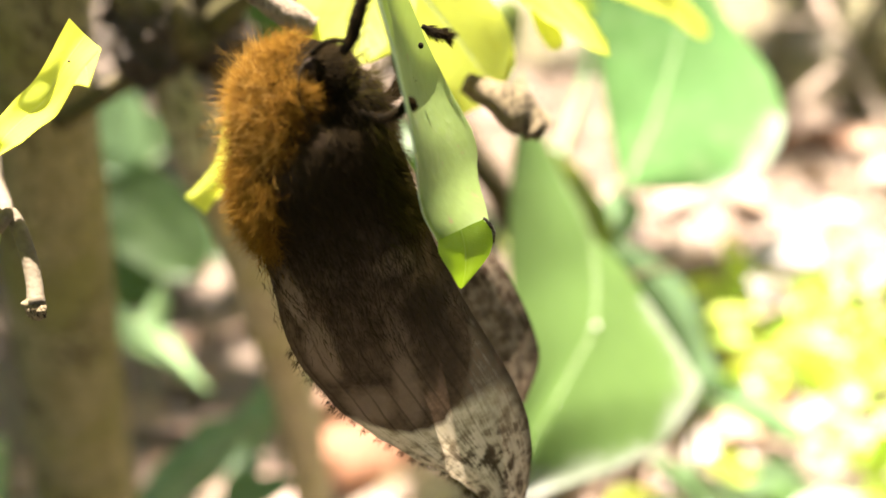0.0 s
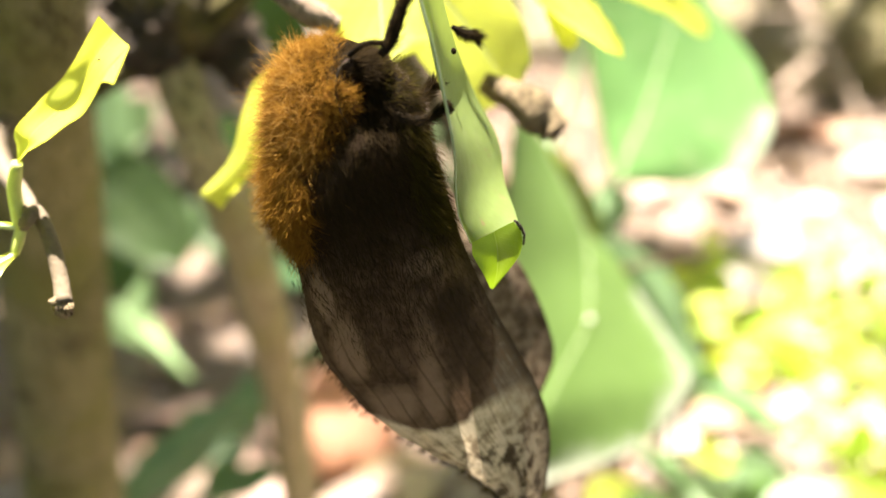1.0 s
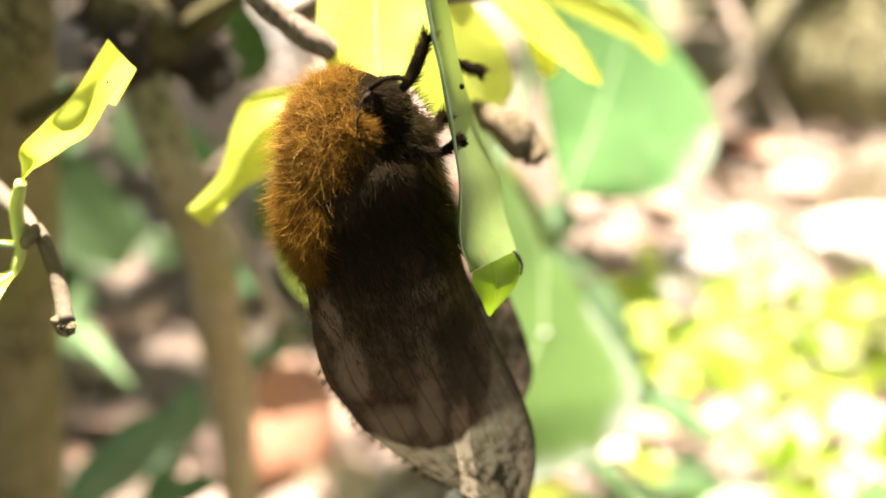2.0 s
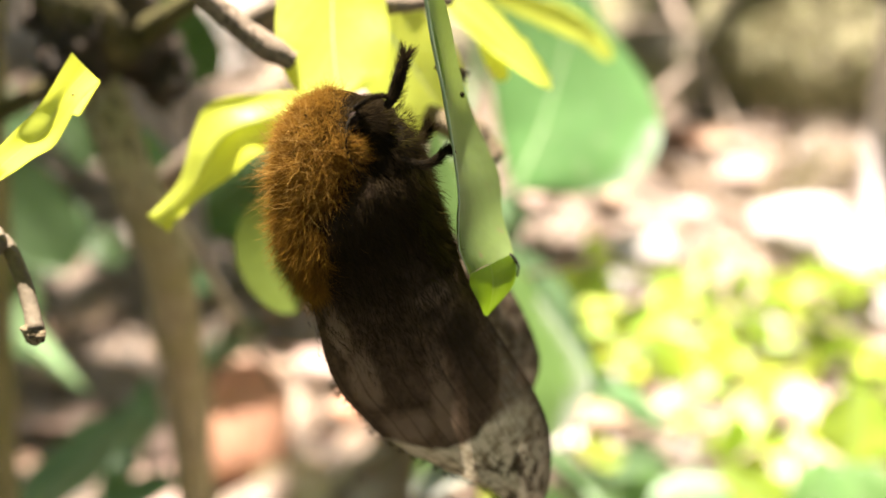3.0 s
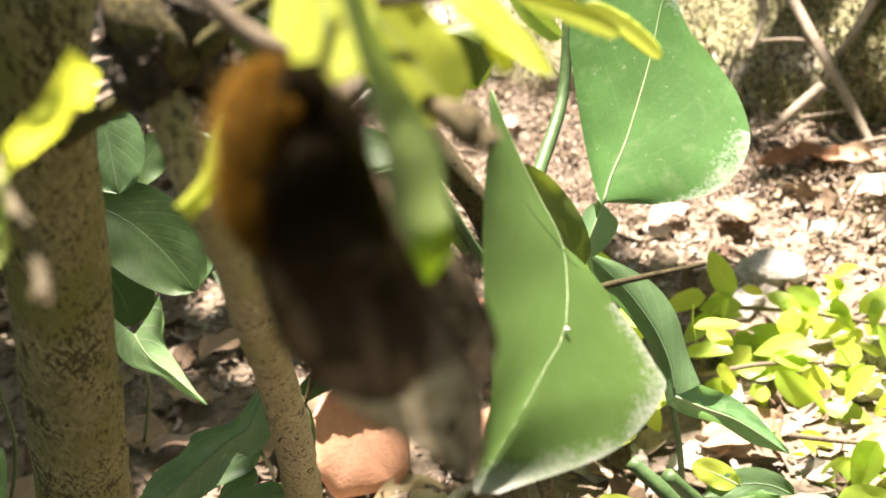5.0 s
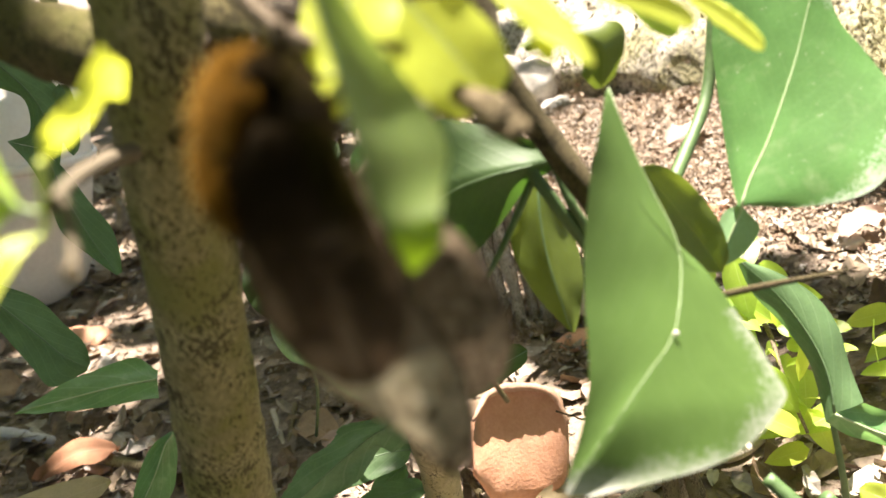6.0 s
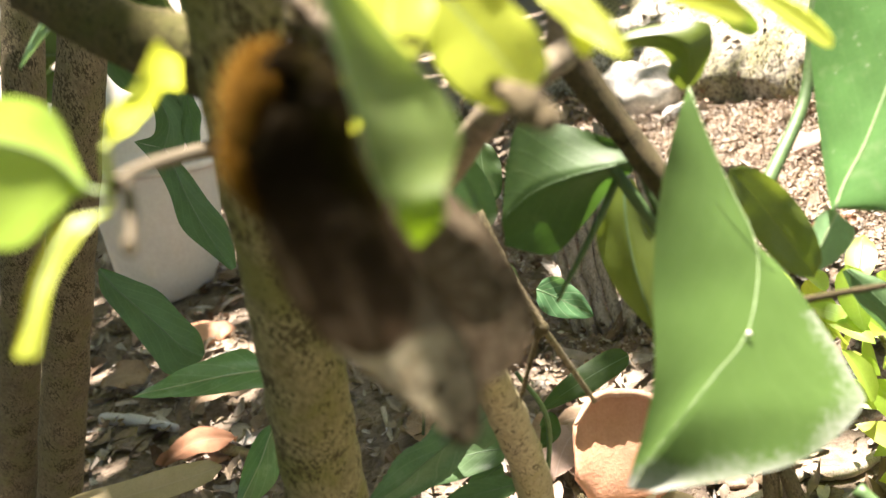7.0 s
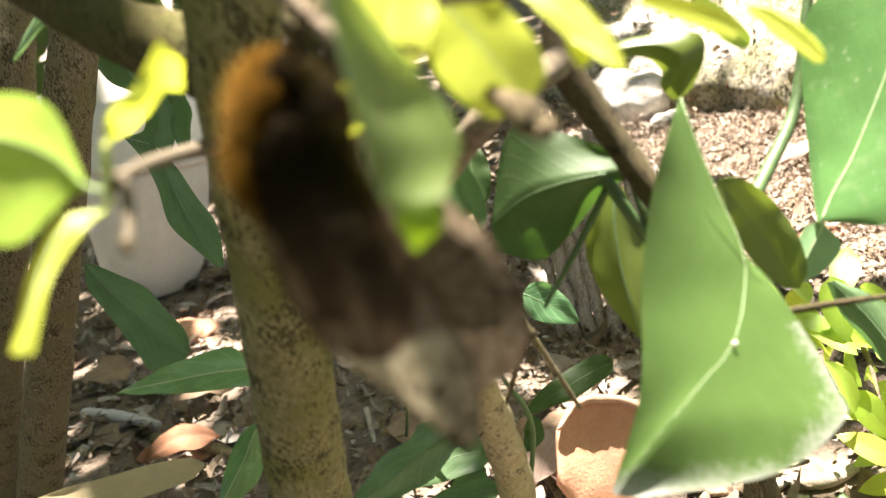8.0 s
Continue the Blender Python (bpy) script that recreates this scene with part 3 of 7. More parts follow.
def build_moth():
    moth = thing("moth", MO, "large furry dark brown moth with an orange-haired back", "moth")
    bm = bmesh.new()
    blob(bm, mm(BODY_C[0], BODY_C[1], -1.0), (BODY_R[0] * 0.78e-3, BODY_R[2] * 0.8e-3, BODY_R[1] * 0.84e-3), tilt=0.12)
    part("thorax", bm, BODY, moth)
    bm = bmesh.new()
    bx, by = -4.54, 3.92
    blob(bm, mm(bx, by, -2.5), (0.0052, 0.0045, 0.011), tilt=-0.3)
    part("abdomen", bm, BODY, moth)
    hx, hy = -2.9, 17.6
    bm = bmesh.new()
    blob(bm, mm(hx, hy, 0.5), (0.0020, 0.0022, 0.0016), tilt=0.5)
    head = part("head", bm, BODY, moth)
    bm = bmesh.new()
    blob(bm, mm(-1.7, 13.9, -0.6), (0.0026, 0.0035, 0.0040), tilt=-0.30)
    part("breast", bm, BODY, moth, "dark olive breast behind the head")
    ex, ey = -3.6, 18.5
    bm = bmesh.new()
    blob(bm, mm(ex, ey, 1.9), (0.0006, 0.0005, 0.0005), 16, 10)
    part("eye", bm, EYE, head)

    bm = bmesh.new()
    near = wing_surface(bm, NEAR_WING, 2.6, 3.0, -0.8, seed=1.0, back=-2.6)
    grid_n = [[(v[0].co.copy(), v[1], v[2]) for v in row] for row in near]
    part("forewing", bm, WING, moth, "dark brown wing with a pale streaked tip")
    bm = bmesh.new()
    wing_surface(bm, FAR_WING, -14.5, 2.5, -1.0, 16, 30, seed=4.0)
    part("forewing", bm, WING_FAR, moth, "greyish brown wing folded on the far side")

    # legs
    def leg(points, radii, seed, tuft):
        lb = bmesh.new()
        pts = [mm(*p) for p in points]
        tube(lb, pts, [r * 0.001 for r in radii], 8, 20, 0.15, seed)
        ob = part("leg", lb, BODY, moth)
        line = spline(pts, 40)

        def pick(rng):
            i = rng.randrange(2, 41)
            t = (line[i] - line[i - 1]).normalized()
            d = Vector((rng.gauss(0, 1), rng.gauss(0, 1), rng.gauss(0, 1)))
            d = (d - t * d.dot(t)).normalized()
            return line[i], d * 0.9 + t * 0.9, rng.uniform(0.6, 1.5) * tuft * 0.001, 0.00008, t * 0.3
        fur_part("leg_hair", ob, FUR_DARK, 900, pick, "short black bristles", seed)
    leg([(-3.40, 19.30, 2.0), (-2.40, 20.00, 2.8), (-1.60, 20.10, 3.0), (-0.85, 19.90, 3.0)], [0.22, 0.18, 0.17, 0.17], 2, 0.35)
    leg([(-1.20, 19.10, 3.0), (-0.40, 19.95, 3.0), (0.30, 21.20, 3.0), (0.75, 22.00, 2.9), (1.10, 22.60, 2.8)], [0.30, 0.44, 0.50, 0.42, 0.22], 1, 1.0)
    leg([(-1.60, 14.90, 1.6), (-0.60, 14.30, 2.8), (0.50, 13.95, 3.2), (1.50, 13.98, 3.2), (2.50, 14.40, 3.0)], [0.45, 0.40, 0.38, 0.34, 0.24], 3, 0.75)
    leg([(2.40, 14.35, 3.0), (2.80, 14.60, 3.0), (2.95, 14.30, 2.9)], [0.16, 0.11, 0.05], 6, 0.4)
    leg([(-0.60, 13.20, -2.0), (0.60, 13.45, -2.2), (1.60, 14.00, -2.4), (2.40, 14.60, -2.6)], [0.40, 0.36, 0.32, 0.22], 4, 1.0)
    leg([(5.10, 16.85, -11), (5.90, 16.20, -11), (6.60, 15.85, -11), (7.10, 15.50, -11)], [0.20, 0.38, 0.42, 0.22], 5, 0.9)
    antenna = tube(bmesh.new(), [mm(*p) for p in ((-3.5, 18.9, 2.2), (-4.2, 18.7, 2.8), (-4.7, 17.8, 3.4), (-4.9, 16.6, 3.8), (-4.7, 15.6, 4.0), (-4.4, 14.8, 4.0))], [0.00012, 0.00011, 0.0001, 0.00009, 0.00007, 0.00004], 6, 24, 0.3, 4)
    part("antenna", antenna, BODY, head, "thin dark antenna laid back along the fur")

    # fur of the thorax: orange over the back, dark on the flank, olive underneath
    def shell(rng):
        th, z = rng.uniform(0, 2 * math.pi), rng.uniform(-1, 1)
        r = math.sqrt(1 - z * z)
        n = Vector((r * math.cos(th), r * math.sin(th), z))
        a, b, c = n.x * BODY_R[0] * 0.8, n.z * BODY_R[1] * 0.88, n.y * BODY_R[2] * 0.8
        return n, a + BODY_C[0] - 0.02 * b, b + BODY_C[1], c - 1.0

    def reach(b):
        """How far the orange hair comes over towards the flank at height b."""
        return -4.6 if b > 15.5 else -4.6 - 0.72 * (15.5 - b)

    def orange(rng):
        n, a, b, c = shell(rng)
        front = 0.9 * noise.noise(Vector((a, b, c)) * 0.5) + rng.gauss(0, 0.35)
        if a > reach(b) + front or n.y < -0.85:
            return None
        d = mm(n.x * 1.0, n.z * 0.6 - 0.35, n.y * 0.8)
        if n.z < -0.25:
            d = mm(n.x * 0.9 - 0.15, -1.0, n.y * 0.7)
        length = rng.uniform(1.0, 2.5) * 0.001 * (1.15 if n.x < -0.6 else 1.0) * (1 + 0.7 * max(0.0, -n.z - 0.1)) * (1 - 0.35 * max(0.0, n.z))
        root = mm(a, b, c)
        d += curl(root, 700, 0.0009) + Vector((rng.gauss(0, 0.35), rng.gauss(0, 0.35), rng.gauss(0, 0.35))) * 0.001
        return root, d, length, rng.uniform(0.000022, 0.00005), curl(root, 1200, 2.2) + Vector((rng.gauss(0, 1.5), rng.gauss(0, 1.5), rng.gauss(-0.6, 1.5)))
    fur_part("orange_fur", moth, FUR_ORANGE, 62000, orange, "dense curly orange-brown hair", 11)

    def flank(rng):
        th, z = rng.uniform(0, 2 * math.pi), rng.uniform(-1, 1)
        q = math.sqrt(1 - z * z)
        n = Vector((q * math.cos(th), q * math.sin(th), z))
        if n.x > -0.05 + 0.4 * noise.noise(n * 3) - 0.35 * max(0.0, -n.z) or n.y < -0.6:
            return None
        a, b, c = FLANK_C[0] + n.x * 3.6, FLANK_C[1] + n.z * 5.2, 0.2 + n.y * 4.6
        root = mm(a, b, c)
        d = Vector((n.x * 0.8 - 0.1, -n.y * 0.6, -0.9)) + curl(root, 700, 0.9) + Vector((rng.gauss(0, 0.35), rng.gauss(0, 0.35), rng.gauss(0, 0.35)))
        return root, d, rng.uniform(0.9, 2.4) * 0.001, rng.uniform(0.000022, 0.00005), curl(root, 1200, 2.2) + Vector((rng.gauss(0, 1.5), rng.gauss(0, 1.5), rng.gauss(-0.5, 1.5)))
    fur_part("orange_fur", moth, FUR_ORANGE, 27000, flank, "curly orange-brown hair on the flank", 19)

    def halo(rng):
        n, a, b, c = shell(rng)
        if n.x > -0.30 or n.y < -0.8:
            return None
        d = mm(n.x, n.z * 0.9, n.y * 0.6) + Vector((rng.gauss(0, 0.25), rng.gauss(0, 0.25), rng.gauss(0, 0.25))) * 0.001
        return mm(a, b, c), d, rng.uniform(1.6, 4.2) * 0.001 * (1 - 0.3 * max(0.0, n.z)), 0.000034, Vector((rng.gauss(0, 2.2), rng.gauss(0, 2.2), rng.gauss(-0.4, 2.2)))
    fur_part("backlit_fur", moth, FUR_BACKLIT, 7000, halo, "sparse long golden hairs, coloured paler as if backlit", 18)

    def skirt(rng):
        u, v = rng.uniform(0, 0.30), rng.uniform(0, 0.22) * rng.random()
        i, j = int(u * 46), int(v * 22)
        p = grid_n[i][j][0]
        if rng.random() > (1 - u / 0.30) * (1 - v / 0.22) * 1.8:
            return None
        return p, Vector((-0.25, -0.30, -1.0)) + Vector((rng.gauss(0, 0.35), rng.gauss(0, 0.3), rng.gauss(0, 0.3))), rng.uniform(0.7, 1.7) * 0.001, rng.uniform(0.000022, 0.000045), Vector((rng.gauss(0, 0.9), rng.gauss(0.2, 0.5), -0.4))
    fur_part("orange_fur", moth, FUR_ORANGE, 9000, skirt, "thin orange-brown hair over the wing base", 12)

    def dark(rng):
        n, a, b, c = shell(rng)
        if a < reach(b) - 0.8:
            return None
        d = mm(n.x * 0.6, n.z * 0.5 - 0.8, n.y * 0.7)
        return mm(a, b, c), d, rng.uniform(0.8, 2.0) * 0.001, 0.00006, curl(mm(a, b, c), 1200, 1.6) + Vector((rng.gauss(0, 0.8), rng.gauss(0, 0.8), -0.6))
    fur_part("dark_fur", moth, FUR_DARK, 30000, dark, "soft blackish brown hair", 13)

    def wingfur(rng):
        u, v = rng.uniform(0, 0.46), rng.random()
        p = grid_n[int(u * 46)][int(v * 22)][0]
        if rng.random() < (u / 0.46) ** 1.2:
            return None
        return p + Vector((rng.gauss(0, 0.3), 0, rng.gauss(0, 0.3))) * 0.001, Vector((0.25 + rng.gauss(0, 0.25), -0.35, -1)), rng.uniform(0.6, 1.6) * 0.001, 0.00005, curl(p, 1200, 1.6) + Vector((rng.gauss(0.1, 0.6), rng.gauss(0.2, 0.5), -0.3))
    fur_part("dark_fur", moth, FUR_DARK, 22000, wingfur, "soft dark brown scales and hair", 14)

    def belly(rng):
        n, a, b, c = shell(rng)
        if n.x < 0.45:
            return None
        return mm(a + 0.1, b - 0.8, c), mm(0.8, -0.6, n.y * 0.4), rng.uniform(0.7, 1.7) * 0.001, 0.00007, Vector((rng.gauss(0, 0.4), rng.gauss(0, 0.4), -0.7))
    fur_part("olive_fur", moth, FUR_OLIVE, 3000, belly, "olive-yellow hair along the underside", 15)

    def side_olive(rng):
        u, v = rng.uniform(0.0, 0.22), rng.uniform(0.80, 1.0)
        p = grid_n[int(u * 46)][int(v * 22)][0]
        if rng.random() > (v - 0.80) / 0.2:
            return None
        return p + Vector((rng.gauss(0, 0.3), -0.3, rng.gauss(0, 0.4))) * 0.001, Vector((0.5 + rng.gauss(0, 0.3), -0.35, -0.8)), rng.uniform(0.7, 1.8) * 0.001, rng.uniform(0.00004, 0.00007), curl(p, 1500, 2.0) + Vector((0.2, 0.2, -0.5))
    fur_part("olive_fur", moth, FUR_OLIVE, 6000, side_olive, "olive-yellow hair along the flank", 21)

    def crown_olive(rng):
        d = Vector((rng.gauss(0, 1), rng.gauss(0, 1), rng.gauss(0, 1))).normalized()
        if d.x < 0.1 or d.y > 0.4:
            return None
        p = mm(hx + 1.3 + d.x * 2.4, hy - 1.6 + d.z * 2.6, 0.5 - d.y * 2.4)
        return p, d + Vector((0.3, 0, 0.1)), rng.uniform(0.5, 1.2) * 0.001, 0.00005, curl(p, 1500, 2.0)
    fur_part("olive_fur", head, FUR_OLIVE, 1200, crown_olive, "short olive hair behind the head", 22)

    def breast(rng):
        d = Vector((rng.gauss(0, 1), rng.gauss(0, 1), rng.gauss(0, 1))).normalized()
        p = mm(-1.7 + d.x * 2.5 - d.z * 1.0, 13.9 + d.z * 3.9, -0.6 - d.y * 3.4)
        return p, d * 0.8 + Vector((0.2, 0, -0.9)), rng.uniform(0.7, 2.0) * 0.001, 0.000045, curl(p, 1500, 2.0)
    fur_part("dark_fur", moth, FUR_DARK, 10000, breast, "short dark hair on the breast", 24)

    def collar(rng):
        cx, cy = -4.9, 15.9
        d = Vector((rng.gauss(0, 1), -abs(rng.gauss(0, 1)), rng.gauss(0, 1))).normalized()
        p = mm(cx + d.x * 1.2, cy + d.z * 1.6, 3.0 - d.y * 0.5)
        return p, d + Vector((0.5, -0.2, -0.6)), rng.uniform(0.6, 1.5) * 0.001, rng.uniform(0.00003, 0.00007), curl(p, 1500, 3.0)
    fur_part("orange_fur", moth, FUR_ORANGE, 900, collar, "tuft of golden hair at the collar", 23)

    def headfur(rng):
        d = Vector((rng.gauss(0, 1), rng.gauss(0, 1), rng.gauss(0, 1))).normalized()
        p = mm(hx + d.x * 1.95, hy + d.z * 1.6, 0.5 - d.y * 2.2)
        return p, d + Vector((0.6, 0, -0.3)), rng.uniform(0.3, 0.9) * 0.001, 0.00005, Vector((0.3, 0, -0.2))
    fur_part("head_fur", head, FUR_DARK, 9000, headfur, "short black hair", 16)

    # fringe along the margin
    def fringe(rng):
        if rng.random() < 0.5:
            i = rng.randrange(20, 47)
            p, out = grid_n[i][0][0], Vector((-0.8, 0, -0.7))
        else:
            j = rng.randrange(0, 23)
            p, out = grid_n[46][j][0], Vector((0.1, 0, -1))
        return p + Vector((rng.gauss(0, 0.25), 0, rng.gauss(0, 0.25))) * 0.001, out + Vector((rng.gauss(0, 0.3), rng.gauss(0, 0.3), rng.gauss(0, 0.2))), rng.uniform(0.12, 0.62) * 0.001 * (1.0 + 0.8 * noise.noise(p * 900)), 0.00005, Vector((0, 0, -0.3))
    fur_part("fringe", moth, FUR_DARK, 3600, fringe, "ragged dark wing fringe", 17)
    return moth


moth = build_moth()

# ---- the leaf the moth hangs on ----
def build_hanging_leaf():
    root = (0.0002, 0.0847, 0.3462)
    lf = thing("hanging_leaf", root, "narrow pale green leaf with a chewed lime tip", "leaf")
    o = Vector(root)
    fold = [o + Vector(p) for p in ((-0.0012, -0.0135, 0.0085), (-0.0012, -0.0150, 0.0030), (-0.0008, -0.0160, -0.0018), (-0.0006, -0.0166, -0.0060), (-0.0006, -0.0168, -0.0098), (-0.0010, -0.0160, -0.0145), (-0.0003, -0.0146, -0.0180))]
    flap = [o + Vector(p) for p in ((-0.0011, -0.0132, 0.0085), (-0.0006, -0.0118, 0.0035), (-0.0001, -0.0095, -0.0020), (0.0001, -0.0080, -0.0070), (0.0000, -0.0085, -0.0115), (-0.0006, -0.0115, -0.0160), (-0.0005, -0.0140, -0.0184))]
    edge = [o + Vector(p) for p in ((-0.0010, -0.0132, 0.0085), (0.0006, -0.0100, 0.0020), (0.0022, -0.0040, -0.0048), (0.0034, 0.0005, -0.0105), (0.0046, -0.0012, -0.0150), (0.0042, -0.0062, -0.0173), (0.0040, -0.0118, -0.0186))]
    flap = [a.lerp(b, 0.35) for a, b in zip(fold, flap)]
    leaf_between(lf, flap, fold, edge, "pale_leaf", "narrow folded blade with small brown marks", stalk=0.00018, cup=0.10, ripple=0.0007, nu=44, nv=22, notch=0.03)
    leaf_between(lf, [o + Vector(p) for p in ((-0.0003, -0.0150, -0.0178), (-0.0004, -0.0152, -0.0188), (0.0002, -0.0152, -0.0206), (0.0006, -0.0146, -0.0222))],
                 [o + Vector(p) for p in ((0.0016, -0.0142, -0.0176), (0.0016, -0.0146, -0.0192), (0.0013, -0.0146, -0.0210), (0.0008, -0.0144, -0.0225))],
                 [o + Vector(p) for p in ((0.0036, -0.0122, -0.0180), (0.0041, -0.0122, -0.0192), (0.0036, -0.0127, -0.0208), (0.0011, -0.0143, -0.0224))], "lime_tip", "bright lime chewed leaf tip", name="leaf_tip", cup=0.06, notch=0.05, nu=20)
    bm = tube(bmesh.new(), [local(lf, p) for p in ((0.0038, 0.0722, 0.3284), (0.0042, 0.0724, 0.3277), (0.0044, 0.0723, 0.3269), (0.0042, 0.0721, 0.3262))], [0.0001, 0.00016, 0.00012, 0.00008], 6, 14, 0.9, 3)
    part("dry_edge", bm, MAT["knot"], lf, "dried brown rim of the bite")
    bm = bmesh.new()
    d = Vector((0.0014, -0.0070, -0.0048))
    blob(bm, d, (0.00022, 0.00022, 0.00026), 10, 8)
    part("speck", bm, BODY, lf, "tiny black speck on the blade")
    return lf


hanging_leaf = build_hanging_leaf()


# ---- twig above with its yellow leaves ----
def build_top_twig():
    o = (0.0022, 0.1024, 0.3438)
    tw = thing("leafy_twig", o, "thin twig with backlit yellow-green young leaves", "twig")
    stem_part(tw, [(-0.0108, 0.1279, 0.3385), (-0.0045, 0.1134, 0.3432), o, (0.0109, 0.1069, 0.3421)], [0.0016, 0.0013, 0.0011, 0.0008], "twig")
    stem_part(tw, [(-0.0165, 0.0986, 0.3502), (-0.0126, 0.0971, 0.3452), (-0.0098, 0.0964, 0.3424), (-0.0078, 0.0965, 0.3409)], [0.0012, 0.0012, 0.0013, 0.0009], "twig", "twig", "short grey-brown twig", 12, 24, 0.25, 4)
    face = (0.1, -0.95, 0.25)
    leaf_part(tw, (0.0001, 0.1083, 0.3444), (0.0050, 0.1078, 0.3367), (0.0095, 0.1076, 0.3275), 0.0062, 0.0074, (0.35, -0.78, 0.52), "yellow_leaf", "oval translucent yellow leaf", p=0.45, q=0.30, fold=0.1, ripple=0.001, rib=0.0002)
    leaf_part(tw, (0.0003, 0.1046, 0.3533), (-0.0027, 0.1007, 0.3450), (-0.0039, 0.0944, 0.3370), 0.0058, 0.0058, (0.0, -0.95, 0.3), "yellow_leaf", "broad translucent yellow-green leaf", p=0.5, q=0.28, fold=0.08, ripple=0.001, rib=0.0002)
    leaf_part(tw, (0.0090, 0.1189, 0.3440), (0.0159, 0.1145, 0.3374), (0.0226, 0.1091, 0.3289), 0.0030, 0.0030, (0.0, -0.7, 0.7), "yellow_leaf", "ragged young yellow leaf", p=0.5, q=0.6, fold=0.15, ripple=0.001, notch=0.35, seed=3)
    leaf_part(tw, (0.0156, 0.1151, 0.3363), (0.0166, 0.1133, 0.3331), (0.0175, 0.1116, 0.3301), 0.0014, 0.0014, face, "yellow_leaf", p=0.5, q=0.3, fold=0.15, notch=0.2, seed=4)
    leaf_part(tw, (0.0235, 0.1413, 0.3336), (0.0323, 0.1392, 0.3296), (0.0379, 0.1371, 0.3254), 0.0022, 0.0022, face, "yellow_leaf", p=0.5, q=0.4, fold=0.2, notch=0.3, seed=5)
    leaf_part(tw, (0.0408, 0.1747, 0.3238), (0.0468, 0.1711, 0.3183), (0.0520, 0.1674, 0.3122), 0.0026, 0.0022, face, "yellow_leaf", "narrow jagged yellow leaf", p=0.5, q=0.4, fold=0.2, notch=0.45, seed=6)
    leaf_between(tw, [(-0.0057, 0.1038, 0.3353), (-0.0118, 0.1060, 0.3354), (-0.0175, 0.1068, 0.3350), (-0.0201, 0.1067, 0.3320), (-0.0222, 0.1060, 0.3275), (-0.0255, 0.1055, 0.3245), (-0.0270, 0.1050, 0.3238)],
                 [(-0.0061, 0.1023, 0.3338), (-0.0117, 0.1033, 0.3332), (-0.0156, 0.1030, 0.3327), (-0.0184, 0.1030, 0.3303), (-0.0208, 0.1038, 0.3270), (-0.0239, 0.1045, 0.3241), (-0.0260, 0.1047, 0.3226)],
                 [(-0.0064, 0.1026, 0.3315), (-0.0117, 0.1041, 0.3296), (-0.0142, 0.1047, 0.3285), (-0.0170, 0.1040, 0.3269), (-0.0203, 0.1042, 0.3252), (-0.0235, 0.1051, 0.3228), (-0.0250, 0.1043, 0.3215)], "yellow_leaf", "drooping yellow leaf behind the moth", cup=0.1, ripple=0.0012, notch=0.03)
    bm = tube(bmesh.new(), [local(tw, p) for p in ((0.0058, 0.1027, 0.3310), (0.0093, 0.1013, 0.3286), (0.0114, 0.1002, 0.3266), (0.0129, 0.0993, 0.3248))], [0.0010, 0.0019, 0.0020, 0.0015], 14, 26, 0.45, 2)
    part("dried_bud", bm, MAT["dry_bud"], tw, "dried brown bud stub")
    return tw


build_top_twig()


